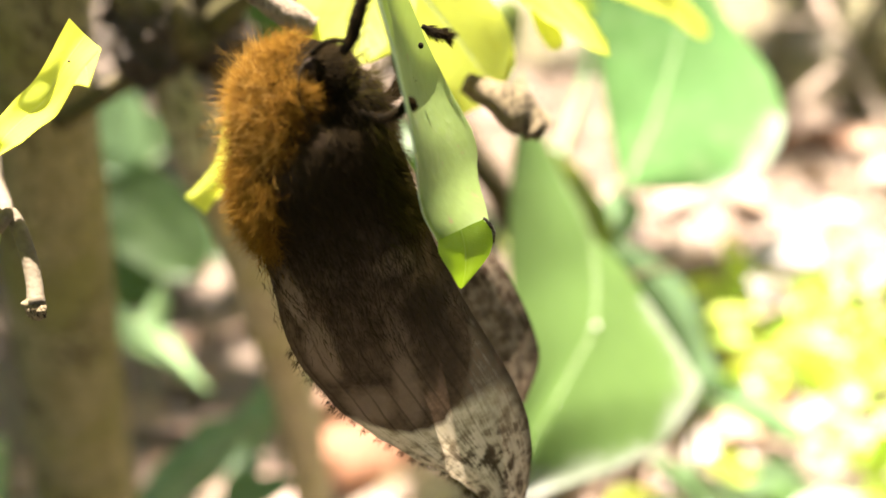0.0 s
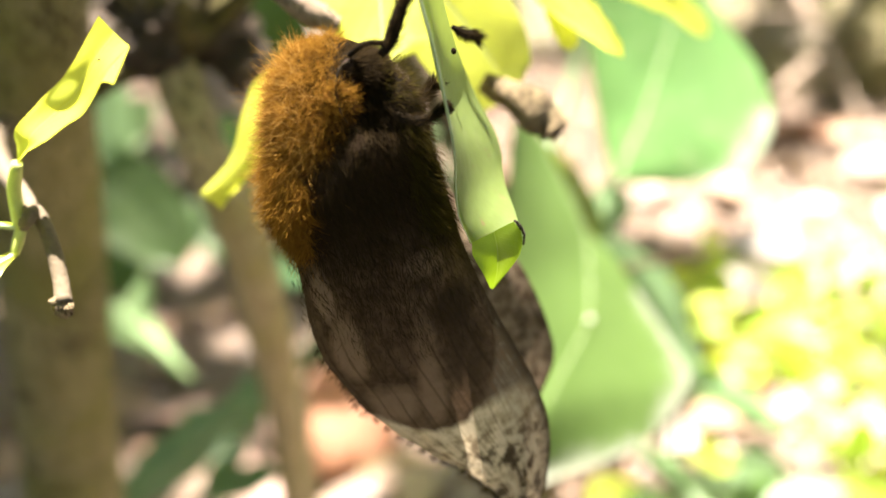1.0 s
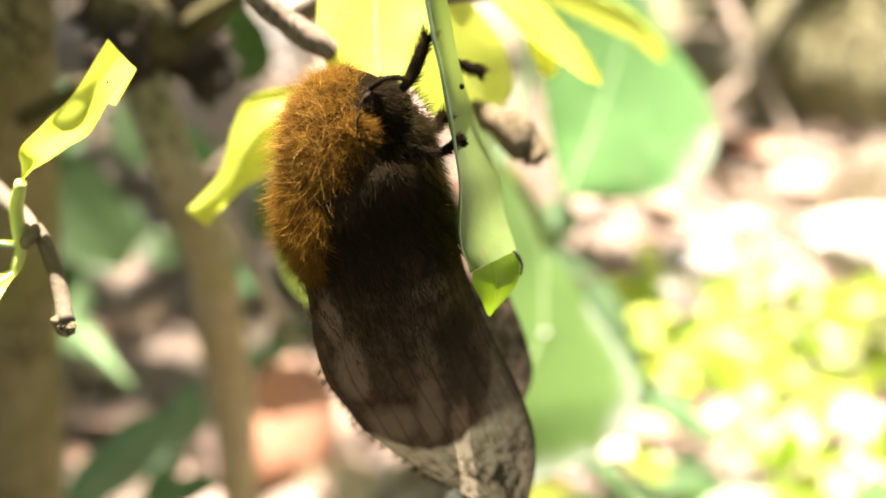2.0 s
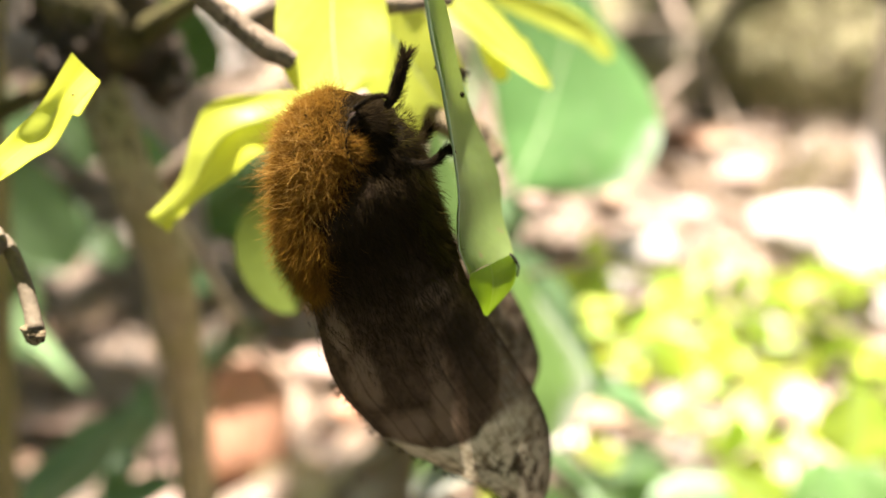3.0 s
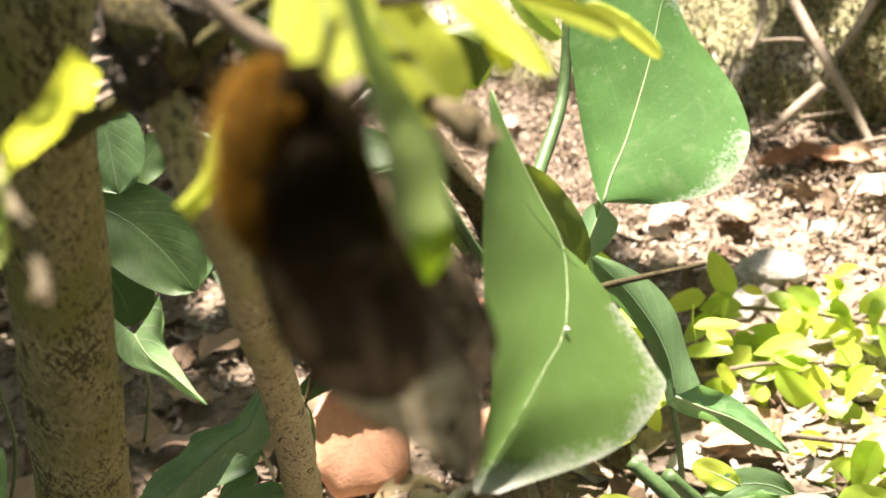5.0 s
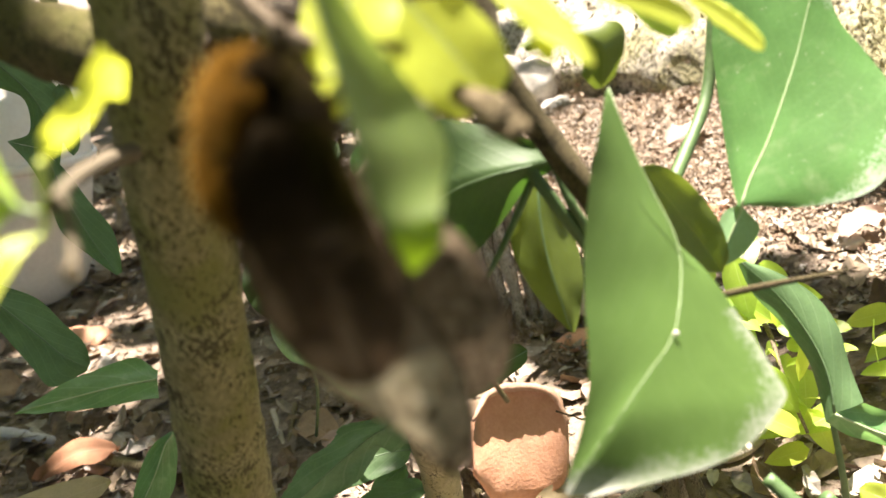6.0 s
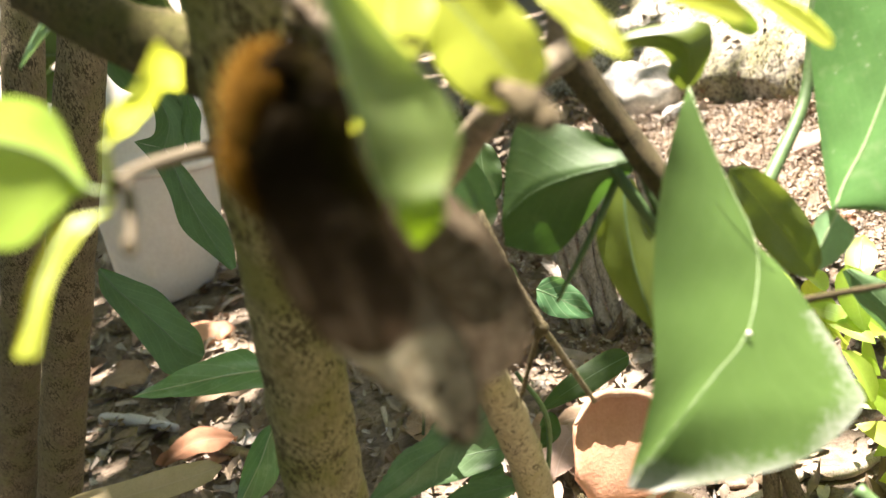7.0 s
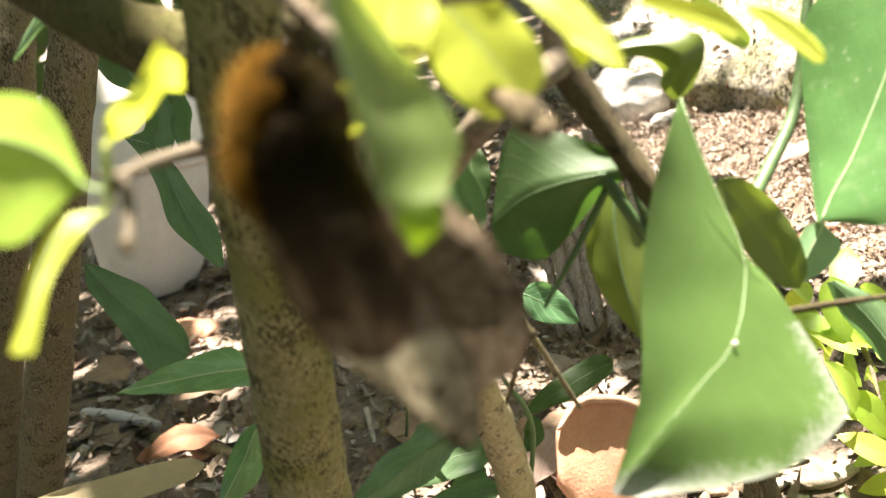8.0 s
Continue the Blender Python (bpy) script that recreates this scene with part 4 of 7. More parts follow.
def build_left_twig():
    o = (-0.0374, 0.0817, 0.3321)
    tw = thing("side_twig", o, "small twig with curled yellow-green leaves and a dry stub", "twig")
    stem_part(tw, [o, (-0.0362, 0.0830, 0.3329), (-0.0351, 0.0808, 0.3303), (-0.0346, 0.0787, 0.3281), (-0.0343, 0.0766, 0.3266)], [0.0005, 0.0006, 0.0007, 0.0007, 0.0008], "smooth_twig", seed=2)
    bm = bmesh.new()
    for k in range(6):
        rng = random.Random(70 + k)
        blob(bm, local(tw, (-0.0343, 0.0766, 0.3266)) + Vector((rng.uniform(-0.0005, 0.0005), rng.uniform(-0.0005, 0.0005), rng.uniform(-0.0007, 0.0004))), (rng.uniform(0.0004, 0.0008), rng.uniform(0.0004, 0.0007), rng.uniform(0.0003, 0.0006)), 12, 8)
    for q in bm.verts:
        q.co += Vector((noise.noise(q.co * 1500), noise.noise(q.co * 1500 + Vector((9, 0, 0))), noise.noise(q.co * 1500 + Vector((0, 9, 0))))) * 0.0003
    part("dry_stub", bm, MAT["dry_bud"], tw, "knobbly dried stub")
    stem_part(tw, [o, (-0.0368, 0.0836, 0.3333), (-0.0483, 0.1095, 0.3294), (-0.0633, 0.1467, 0.3230), (-0.0685, 0.1664, 0.3194)], [0.0006, 0.0007, 0.0011, 0.0016, 0.0020], "smooth_twig", seed=5)
    leaf_between(tw, [(-0.0358, 0.0817, 0.3378), (-0.0354, 0.0821, 0.3392), (-0.0350, 0.0825, 0.3407), (-0.0327, 0.0828, 0.3424), (-0.0305, 0.0838, 0.3437), (-0.0284, 0.0843, 0.3458), (-0.0264, 0.0848, 0.3479)],
                 [(-0.0358, 0.0817, 0.3378), (-0.0349, 0.0822, 0.3387), (-0.0343, 0.0830, 0.3396), (-0.0321, 0.0829, 0.3409), (-0.0299, 0.0832, 0.3421), (-0.0277, 0.0844, 0.3445), (-0.0255, 0.0846, 0.3463)],
                 [(-0.0358, 0.0817, 0.3378), (-0.0348, 0.0834, 0.3382), (-0.0340, 0.0848, 0.3385), (-0.0318, 0.0843, 0.3395), (-0.0296, 0.0838, 0.3405), (-0.0273, 0.0857, 0.3431), (-0.0249, 0.0856, 0.3448)], "yellow_leaf", "curled yellow leaf with a pinhole speck", cup=0.09, ripple=0.0005, nu=30, notch=0.03)
    leaf_between(tw, [(-0.0285, 0.0856, 0.3422), (-0.0283, 0.0872, 0.3419), (-0.0282, 0.0885, 0.3414), (-0.0281, 0.0892, 0.3411)],
                 [(-0.0267, 0.0857, 0.3436), (-0.0272, 0.0871, 0.3426), (-0.0278, 0.0885, 0.3416), (-0.0281, 0.0892, 0.3411)],
                 [(-0.0249, 0.0856, 0.3448), (-0.0262, 0.0870, 0.3433), (-0.0275, 0.0885, 0.3418), (-0.0281, 0.0892, 0.3411)], "yellow_leaf", name="leaf_fold", cup=0.05)
    stem_part(tw, [o, (-0.0371, 0.0822, 0.3351), (-0.0358, 0.0817, 0.3378)], [0.0006, 0.0006, 0.0005], "leaf_stalk", "leaf_stalk", seed=6, n=10)
    bm = bmesh.new()
    blob(bm, local(tw, (-0.0269, 0.0827, 0.3448)), (0.00013, 0.00013, 0.00013), 8, 6)
    part("speck", bm, MAT["bud"], tw, "tiny dark speck on the leaf")
    leaf_between(tw, [(-0.0374, 0.0817, 0.3321), (-0.0403, 0.0815, 0.3342), (-0.0424, 0.0847, 0.3411), (-0.0439, 0.0815, 0.3456), (-0.0458, 0.0723, 0.3478)],
                 [(-0.0374, 0.0817, 0.3321), (-0.0398, 0.0805, 0.3338), (-0.0412, 0.0789, 0.3379), (-0.0423, 0.0746, 0.3415), (-0.0440, 0.0682, 0.3447)],
                 [(-0.0374, 0.0817, 0.3321), (-0.0402, 0.0801, 0.3333), (-0.0413, 0.0752, 0.3322), (-0.0423, 0.0688, 0.3311), (-0.0439, 0.0626, 0.3345)], "bright_leaf", "broad fresh green leaf with a glossy centre", stalk=0.0003, cup=0.12, ripple=0.0008)
    leaf_between(tw, [(-0.0386, 0.0808, 0.3305), (-0.0420, 0.0770, 0.3309), (-0.0438, 0.0721, 0.3279), (-0.0443, 0.0676, 0.3236), (-0.0443, 0.0637, 0.3205)],
                 [(-0.0384, 0.0808, 0.3302), (-0.0404, 0.0755, 0.3303), (-0.0418, 0.0709, 0.3273), (-0.0422, 0.0667, 0.3237), (-0.0427, 0.0636, 0.3201)],
                 [(-0.0381, 0.0810, 0.3300), (-0.0390, 0.0764, 0.3295), (-0.0407, 0.0717, 0.3268), (-0.0411, 0.0677, 0.3237), (-0.0417, 0.0644, 0.3197)], "yellow_leaf", "narrow yellow leaf with a blunt tip", stalk=0.0002, cup=0.2, ripple=0.0006)
    stem_part(tw, [o, (-0.0379, 0.0812, 0.3311), (-0.0384, 0.0808, 0.3302)], [0.0005, 0.0005, 0.0004], "leaf_stalk", "leaf_stalk", seed=7, n=8)
    return tw


build_left_twig()


# ---- citrus shrub ----
def build_shrub():
    foot = (-0.185, 0.324, 0.0)
    sh = thing("shrub", foot, "woody shrub with grey-brown speckled stems", "shrub")
    stem_part(sh, [(-0.1851, 0.3240, -0.01), (-0.1488, 0.2808, 0.1000), (-0.1125, 0.2377, 0.2000), (-0.0889, 0.2097, 0.2650), (-0.0665, 0.1830, 0.3270), (-0.0590, 0.1760, 0.3500), (-0.0530, 0.1720, 0.3720)], [0.0185, 0.0160, 0.0134, 0.0118, 0.0110, 0.0108, 0.0105], "bark", "trunk", "grey-brown trunk with black specks", 24, 90, 0.07, 1)
    fork = (-0.0650, 0.1815, 0.3330)
    knot = (-0.0324, 0.1630, 0.3300)
    bm = bmesh.new()
    for k in range(9):
        rng = random.Random(k)
        blob(bm, local(sh, knot) + Vector((rng.uniform(-0.010, 0.005), rng.uniform(-0.007, 0.005), rng.uniform(-0.006, 0.010))), (rng.uniform(0.0042, 0.0078), rng.uniform(0.0036, 0.0064), rng.uniform(0.0042, 0.0072)), 28, 20)
    for v in bm.verts:
        v.co += Vector((noise.noise(v.co * 260), noise.noise(v.co * 260 + Vector((9, 0, 0))), noise.noise(v.co * 260 + Vector((0, 9, 0))))) * 0.0026 + Vector((noise.noise(v.co * 900), noise.noise(v.co * 900 + Vector((9, 0, 0))), noise.noise(v.co * 900 + Vector((0, 9, 0))))) * 0.0016
    part("knot", bm, MAT["knot"], sh, "dark gnarled fork of the trunk")
    stem_part(sh, [knot, (-0.0371, 0.1586, 0.3379), (-0.0390, 0.1664, 0.3476)], [0.0055, 0.0050, 0.0050], "shaded_bark", "branch", seed=12)
    stem_part(sh, [knot, (-0.0207, 0.1554, 0.3366), (-0.0104, 0.1602, 0.3408)], [0.0026, 0.0016, 0.0014], "shaded_bark", "branch", seed=13)
    stem_part(sh, [(-0.0392, 0.1564, 0.3281), (-0.0481, 0.1606, 0.3248), (-0.0590, 0.1667, 0.3200)], [0.0018, 0.0016, 0.0018], "shaded_bark", "branch", seed=14)
    stem_part(sh, [fork, (-0.0930, 0.1900, 0.3440), (-0.1251, 0.2050, 0.3620)], [0.010, 0.0080, 0.0072], "shaded_bark", "branch", seed=4)
    leaf_between(sh, [(-0.1389, 0.2066, 0.3444), (-0.1339, 0.2105, 0.3511), (-0.1280, 0.2147, 0.3565), (-0.1241, 0.2174, 0.3554), (-0.1206, 0.2197, 0.3527)],
                 [(-0.1389, 0.2066, 0.3441), (-0.1329, 0.2112, 0.3505), (-0.1274, 0.2151, 0.3548), (-0.1244, 0.2172, 0.3543), (-0.1207, 0.2197, 0.3524)],
                 [(-0.1389, 0.2066, 0.3438), (-0.1319, 0.2119, 0.3498), (-0.1270, 0.2154, 0.3531), (-0.1243, 0.2173, 0.3528), (-0.1208, 0.2196, 0.3521)], "wing_leaf", "narrow pale folded leaf", cup=0.25, ripple=0.0008)
    stem_part(sh, [fork, (-0.0560, 0.1880, 0.3480), (-0.0440, 0.1960, 0.3700)], [0.010, 0.009, 0.008], "bark", "branch", seed=6)
    stem_part(sh, [(-0.0880, 0.3636, -0.0100), (-0.0649, 0.3022, 0.1371), (-0.0547, 0.2646, 0.1865), (-0.0473, 0.2312, 0.2265), (-0.0409, 0.1970, 0.2610), (-0.0358, 0.1725, 0.2854), (-0.0351, 0.1608, 0.3016), (-0.0360, 0.1581, 0.3129), (-0.0364, 0.1584, 0.3177), (-0.0372, 0.1605, 0.3219), (-0.0381, 0.1625, 0.3266)], [0.008, 0.0071, 0.0064, 0.0056, 0.0052, 0.0047, 0.0041, 0.0039, 0.0038, 0.0037, 0.0037], "pale_bark", "stem", "slender grey-brown stem", 18, 90, 0.14, 8)
    return sh


shrub = build_shrub()


def build_citrus():
    foot = (0.045, 0.27, 0.0)
    ct = thing("citrus_shoot", foot, "green-stemmed citrus shoot with broad glossy leaves", "shrub")
    leaf_between(ct, [(0.0238, 0.2189, 0.2982), (0.0206, 0.1988, 0.2948), (0.0168, 0.1881, 0.2879), (0.0137, 0.1799, 0.2785), (0.0117, 0.1725, 0.2690), (0.0107, 0.1667, 0.2616), (0.0093, 0.1611, 0.2544), (0.0062, 0.1560, 0.2473), (0.0026, 0.1522, 0.2409), (0.0009, 0.1507, 0.2376)],
                 [(0.0244, 0.2191, 0.2989), (0.0268, 0.2146, 0.2870), (0.0298, 0.2095, 0.2753), (0.0329, 0.2029, 0.2659), (0.0325, 0.1957, 0.2591), (0.0283, 0.1816, 0.2519), (0.0211, 0.1705, 0.2494), (0.0136, 0.1600, 0.2463), (0.0067, 0.1534, 0.2420), (0.0019, 0.1502, 0.2367)],
                 [(0.0248, 0.2200, 0.2983), (0.0256, 0.2229, 0.2834), (0.0282, 0.2181, 0.2712), (0.0325, 0.2087, 0.2629), (0.0387, 0.2003, 0.2559), (0.0443, 0.1932, 0.2448), (0.0481, 0.1856, 0.2362), (0.0485, 0.1795, 0.2315), (0.0334, 0.1660, 0.2286), (0.0060, 0.1511, 0.2351)], "citrus_leaf", "broad green leaf with a chalky worn margin", stalk=0.00014, cup=0.05, ripple=0.0004, nu=54, nv=26)
    bm = bmesh.new()
    blob(bm, local(ct, (0.0285, 0.1806, 0.2522)), (0.0007, 0.0004, 0.0006), 10, 8)
    part("white_spot", bm, MAT["white_plastic"], ct, "small white fleck on the midrib")
    leaf_between(ct, [(0.0541, 0.2595, 0.2471), (0.0543, 0.2680, 0.2523), (0.0554, 0.2808, 0.2636), (0.0570, 0.2917, 0.2770), (0.0587, 0.2988, 0.2897), (0.0639, 0.3026, 0.3006), (0.0761, 0.3013, 0.3050), (0.0908, 0.2944, 0.3020)],
                 [(0.0547, 0.2582, 0.2471), (0.0588, 0.2630, 0.2530), (0.0655, 0.2685, 0.2606), (0.0721, 0.2750, 0.2699), (0.0783, 0.2810, 0.2796), (0.0825, 0.2857, 0.2874), (0.0862, 0.2897, 0.2946), (0.0908, 0.2934, 0.3021)],
                 [(0.0564, 0.2592, 0.2471), (0.0723, 0.2529, 0.2460), (0.0886, 0.2508, 0.2478), (0.0998, 0.2583, 0.2565), (0.1014, 0.2702, 0.2680), (0.0978, 0.2799, 0.2777), (0.0927, 0.2871, 0.2877), (0.0913, 0.2941, 0.3016)], "gloss_leaf", "large glossy green leaf above its winged stalk", stalk=0.0004, cup=0.05, ripple=0.0015, nu=48, nv=24)
    leaf_between(ct, [(0.0551, 0.2662, 0.2451), (0.0506, 0.2671, 0.2428), (0.0464, 0.2646, 0.2355), (0.0433, 0.2607, 0.2287)],
                 [(0.0559, 0.2656, 0.2440), (0.0536, 0.2636, 0.2410), (0.0492, 0.2615, 0.2347), (0.0442, 0.2604, 0.2283)],
                 [(0.0567, 0.2651, 0.2433), (0.0598, 0.2649, 0.2366), (0.0539, 0.2631, 0.2303), (0.0448, 0.2601, 0.2279)], "wing_leaf", "small winged leaf stalk with a shiny face", stalk=0.0005, name='leaf_wing', cup=0.12)
    stem_part(ct, [(0.0308, 0.2641, 0.2449), (0.0415, 0.2822, 0.2545), (0.0547, 0.3029, 0.2695), (0.0616, 0.3134, 0.2929), (0.0662, 0.3204, 0.3085)], [0.0024, 0.0022, 0.002, 0.0018, 0.0016], "green_stem", "stem", seed=3)
    stem_part(ct, [(0.0401, 0.2318, 0.2339), (0.0552, 0.2306, 0.2351), (0.0751, 0.2287, 0.2362)], [0.0011, 0.0009, 0.0006], "bud", "stalk", "thin bare leaf stalk")
    stem_part(ct, [(0.0475, 0.2297, 0.1758), (0.0576, 0.2223, 0.1635), (0.0651, 0.2216, 0.1417), (0.075, 0.30, 0.0)], [0.0022, 0.0026, 0.003, 0.0032], "green_stem", "stem", seed=5)
    return ct


build_citrus()


def more_branches():
    """Branches and shaded leaves of the citrus behind the moth."""
    br = thing("leafy_branch", (-0.0040, 0.2310, 0.3113), "brown branch with shaded olive and dark green leaves", "branch")
    stem_part(br, [(-0.0008, 0.2420, 0.3397), (-0.0024, 0.2359, 0.3238), (-0.0040, 0.2310, 0.3113)], [0.0042, 0.0042, 0.0046], "twig", "branch", seed=1)
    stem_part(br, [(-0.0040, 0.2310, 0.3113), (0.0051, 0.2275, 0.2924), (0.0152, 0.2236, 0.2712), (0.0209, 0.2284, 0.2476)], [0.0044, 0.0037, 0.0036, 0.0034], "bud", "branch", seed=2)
    stem_part(br, [(-0.0017, 0.2160, 0.3138), (-0.0094, 0.1801, 0.3139), (-0.0192, 0.1799, 0.3069), (-0.0352, 0.1973, 0.2926)], [0.0038, 0.0033, 0.0033, 0.0032], "twig", "branch", seed=3)
    stem_part(br, [(-0.0006, 0.2426, 0.2775), (0.0048, 0.2403, 0.2657), (0.0121, 0.2424, 0.2483)], [0.0016, 0.0018, 0.0018], "green_stem", "stalk", seed=4)
    stem_part(br, [(0.0066, 0.2444, 0.2754), (0.0095, 0.2410, 0.2628), (0.0160, 0.2422, 0.2442)], [0.0012, 0.0014, 0.0014], "green_stem", "stalk", seed=5)
    stem_part(br, [(0.0001, 0.2434, 0.2725), (-0.0098, 0.2387, 0.2590), (-0.0222, 0.2326, 0.2439)], [0.0012, 0.0010, 0.0005], "green_stem", "stalk", seed=6)
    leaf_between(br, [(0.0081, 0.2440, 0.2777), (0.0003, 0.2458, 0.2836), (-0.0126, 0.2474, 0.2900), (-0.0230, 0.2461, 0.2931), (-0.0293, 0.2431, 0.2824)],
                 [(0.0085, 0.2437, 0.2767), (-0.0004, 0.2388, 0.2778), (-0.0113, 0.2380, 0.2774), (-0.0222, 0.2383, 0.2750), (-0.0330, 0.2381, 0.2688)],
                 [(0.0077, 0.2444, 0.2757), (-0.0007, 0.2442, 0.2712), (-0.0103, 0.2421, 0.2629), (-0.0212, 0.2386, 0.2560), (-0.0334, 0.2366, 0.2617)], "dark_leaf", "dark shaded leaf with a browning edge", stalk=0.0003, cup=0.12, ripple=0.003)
    leaf_between(br, [(-0.0021, 0.2558, 0.2684), (-0.0086, 0.2539, 0.2590), (-0.0107, 0.2513, 0.2497), (-0.0066, 0.2465, 0.2365), (0.0010, 0.2418, 0.2262)],
                 [(0.0006, 0.2542, 0.2689), (-0.0007, 0.2497, 0.2590), (-0.0008, 0.2457, 0.2484), (0.0003, 0.2423, 0.2373), (0.0015, 0.2415, 0.2256)],
                 [(0.0027, 0.2562, 0.2679), (0.0065, 0.2542, 0.2542), (0.0079, 0.2510, 0.2428), (0.0060, 0.2464, 0.2326), (0.0025, 0.2415, 0.2254)], "olive_leaf", "olive yellowing leaf", stalk=0.0004, cup=0.12, ripple=0.002)
    leaf_part(br, (0.0290, 0.2642, 0.2628), (0.0381, 0.2618, 0.2470), (0.0466, 0.2581, 0.2283), 0.0080, 0.0070, (0.1, -0.95, 0.2), "olive_leaf", "olive shaded leaf", p=0.5, q=0.45, fold=0.1, ripple=0.002)
    leaf_between(br, [(0.0039, 0.2473, 0.3080), (0.0118, 0.2495, 0.3103), (0.0226, 0.2510, 0.3092), (0.0308, 0.2510, 0.3073), (0.0306, 0.2498, 0.3009), (0.0267, 0.2483, 0.2942)],
                 [(0.0051, 0.2463, 0.3073), (0.0116, 0.2461, 0.3085), (0.0195, 0.2465, 0.3075), (0.0245, 0.2460, 0.3034), (0.0245, 0.2460, 0.2978), (0.0229, 0.2468, 0.2924)],
                 [(0.0059, 0.2471, 0.3057), (0.0109, 0.2487, 0.3058), (0.0167, 0.2498, 0.3039), (0.0195, 0.2502, 0.2996), (0.0185, 0.2494, 0.2961), (0.0211, 0.2477, 0.2922)], "olive_leaf", "bitten olive-green leaf", cup=0.1, ripple=0.001)
    leaf_part(br, (-0.0500, 0.2626, 0.2869), (-0.0456, 0.2597, 0.2742), (-0.0413, 0.2567, 0.2615), 0.006, 0.006, (0.1, -0.95, 0.2), "gloss_leaf", p=0.5, q=0.5, fold=0.15)
    leaf_part(br, (0.0314, 0.2136, 0.3226), (0.0362, 0.2126, 0.3152), (0.0415, 0.2123, 0.3092), 0.0030, 0.0030, (0.1, -0.9, 0.3), "bright_leaf", p=0.5, q=0.4, fold=0.15, notch=0.2, seed=9)
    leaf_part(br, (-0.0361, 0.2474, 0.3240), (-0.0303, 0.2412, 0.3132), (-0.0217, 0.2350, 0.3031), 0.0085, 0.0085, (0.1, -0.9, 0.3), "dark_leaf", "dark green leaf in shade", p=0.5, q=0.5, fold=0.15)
    leaf_part(br, (-0.0115, 0.1173, 0.3177), (-0.0150, 0.1150, 0.3120), (-0.0126, 0.1105, 0.3045), 0.004, 0.004, (0.1, -0.9, 0.3), "olive_leaf", p=0.5, q=0.5, fold=0.1)


more_branches()


def thin_twigs():
    tw = thing("dry_twig", (-0.0460, 0.2699, 0.2545), "thin forked dry twig beside a stem", "twig")
    stem_part(tw, [(-0.0445, 0.2567, 0.2662), (-0.0428, 0.2552, 0.2616), (-0.0376, 0.2531, 0.2433), (-0.0326, 0.2513, 0.2280)], [0.0020, 0.0017, 0.0015, 0.0014], "old_bark", "twig", seed=1, wobble=0.2)
    stem_part(tw, [(-0.0330, 0.2517, 0.2287), (-0.0294, 0.2582, 0.2114), (-0.0256, 0.2652, 0.1930)], [0.0011, 0.0010, 0.0008], "old_bark", "twig", n=14, seed=5)
    stem_part(tw, [(-0.0335, 0.2517, 0.2285), (-0.0391, 0.2513, 0.2175), (-0.0458, 0.2505, 0.2052), (-0.0565, 0.2508, 0.1941)], [0.0010, 0.0009, 0.0007, 0.0004], "bud", "twig", seed=2, wobble=0.3)
    stem_part(tw, [(-0.0366, 0.2528, 0.2342), (-0.0392, 0.2509, 0.2255)], [0.0006, 0.0003], "bud", "twig", n=8, seed=3)
    for q, rad in (((-0.0326, 0.2513, 0.2280), 0.0019), ((-0.0345, 0.2518, 0.2262), 0.0014), ((-0.0379, 0.2530, 0.2342), 0.0009), ((-0.0458, 0.2505, 0.2052), 0.0010)):
        bm = bmesh.new()
        blob(bm, local(tw, q), (rad, rad, rad * 1.2), 10, 8)
        part("bud_scar", bm, MAT["bud"], tw, "dark knob at a fork")
    st = thing("bare_stem", (0.0093, 0.3633, 0.0000), "straight bare brown stem rising from the litter", "stem")
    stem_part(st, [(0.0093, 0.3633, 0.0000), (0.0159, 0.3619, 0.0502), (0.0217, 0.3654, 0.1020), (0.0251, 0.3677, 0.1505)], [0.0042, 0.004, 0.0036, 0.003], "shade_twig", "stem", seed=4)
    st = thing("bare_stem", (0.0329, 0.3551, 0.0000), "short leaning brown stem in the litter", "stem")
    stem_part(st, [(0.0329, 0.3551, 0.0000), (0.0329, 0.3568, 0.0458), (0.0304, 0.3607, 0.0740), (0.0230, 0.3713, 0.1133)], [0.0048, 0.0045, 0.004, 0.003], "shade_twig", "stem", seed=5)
    for k, (a, b, c, r) in enumerate((
            ((-0.2385, 0.4253, 0.3914), (-0.2851, 0.4045, 0.2791), (-0.4714, 0.4658, 0.0000), 0.0125),
            ((-0.3219, 0.4927, 0.4072), (-0.3648, 0.4659, 0.2744), (-0.5461, 0.5188, 0.0000), 0.0125))):
        tr = thing("sapling_trunk", c, "slim grey-brown trunk standing behind the shrub", "tree", "slim trunks")
        stem_part(tr, [c, b, a], [r * 1.15, r, r * 0.9], "old_bark", "trunk", "", 16, 40, 0.1, k + 7)


thin_twigs()


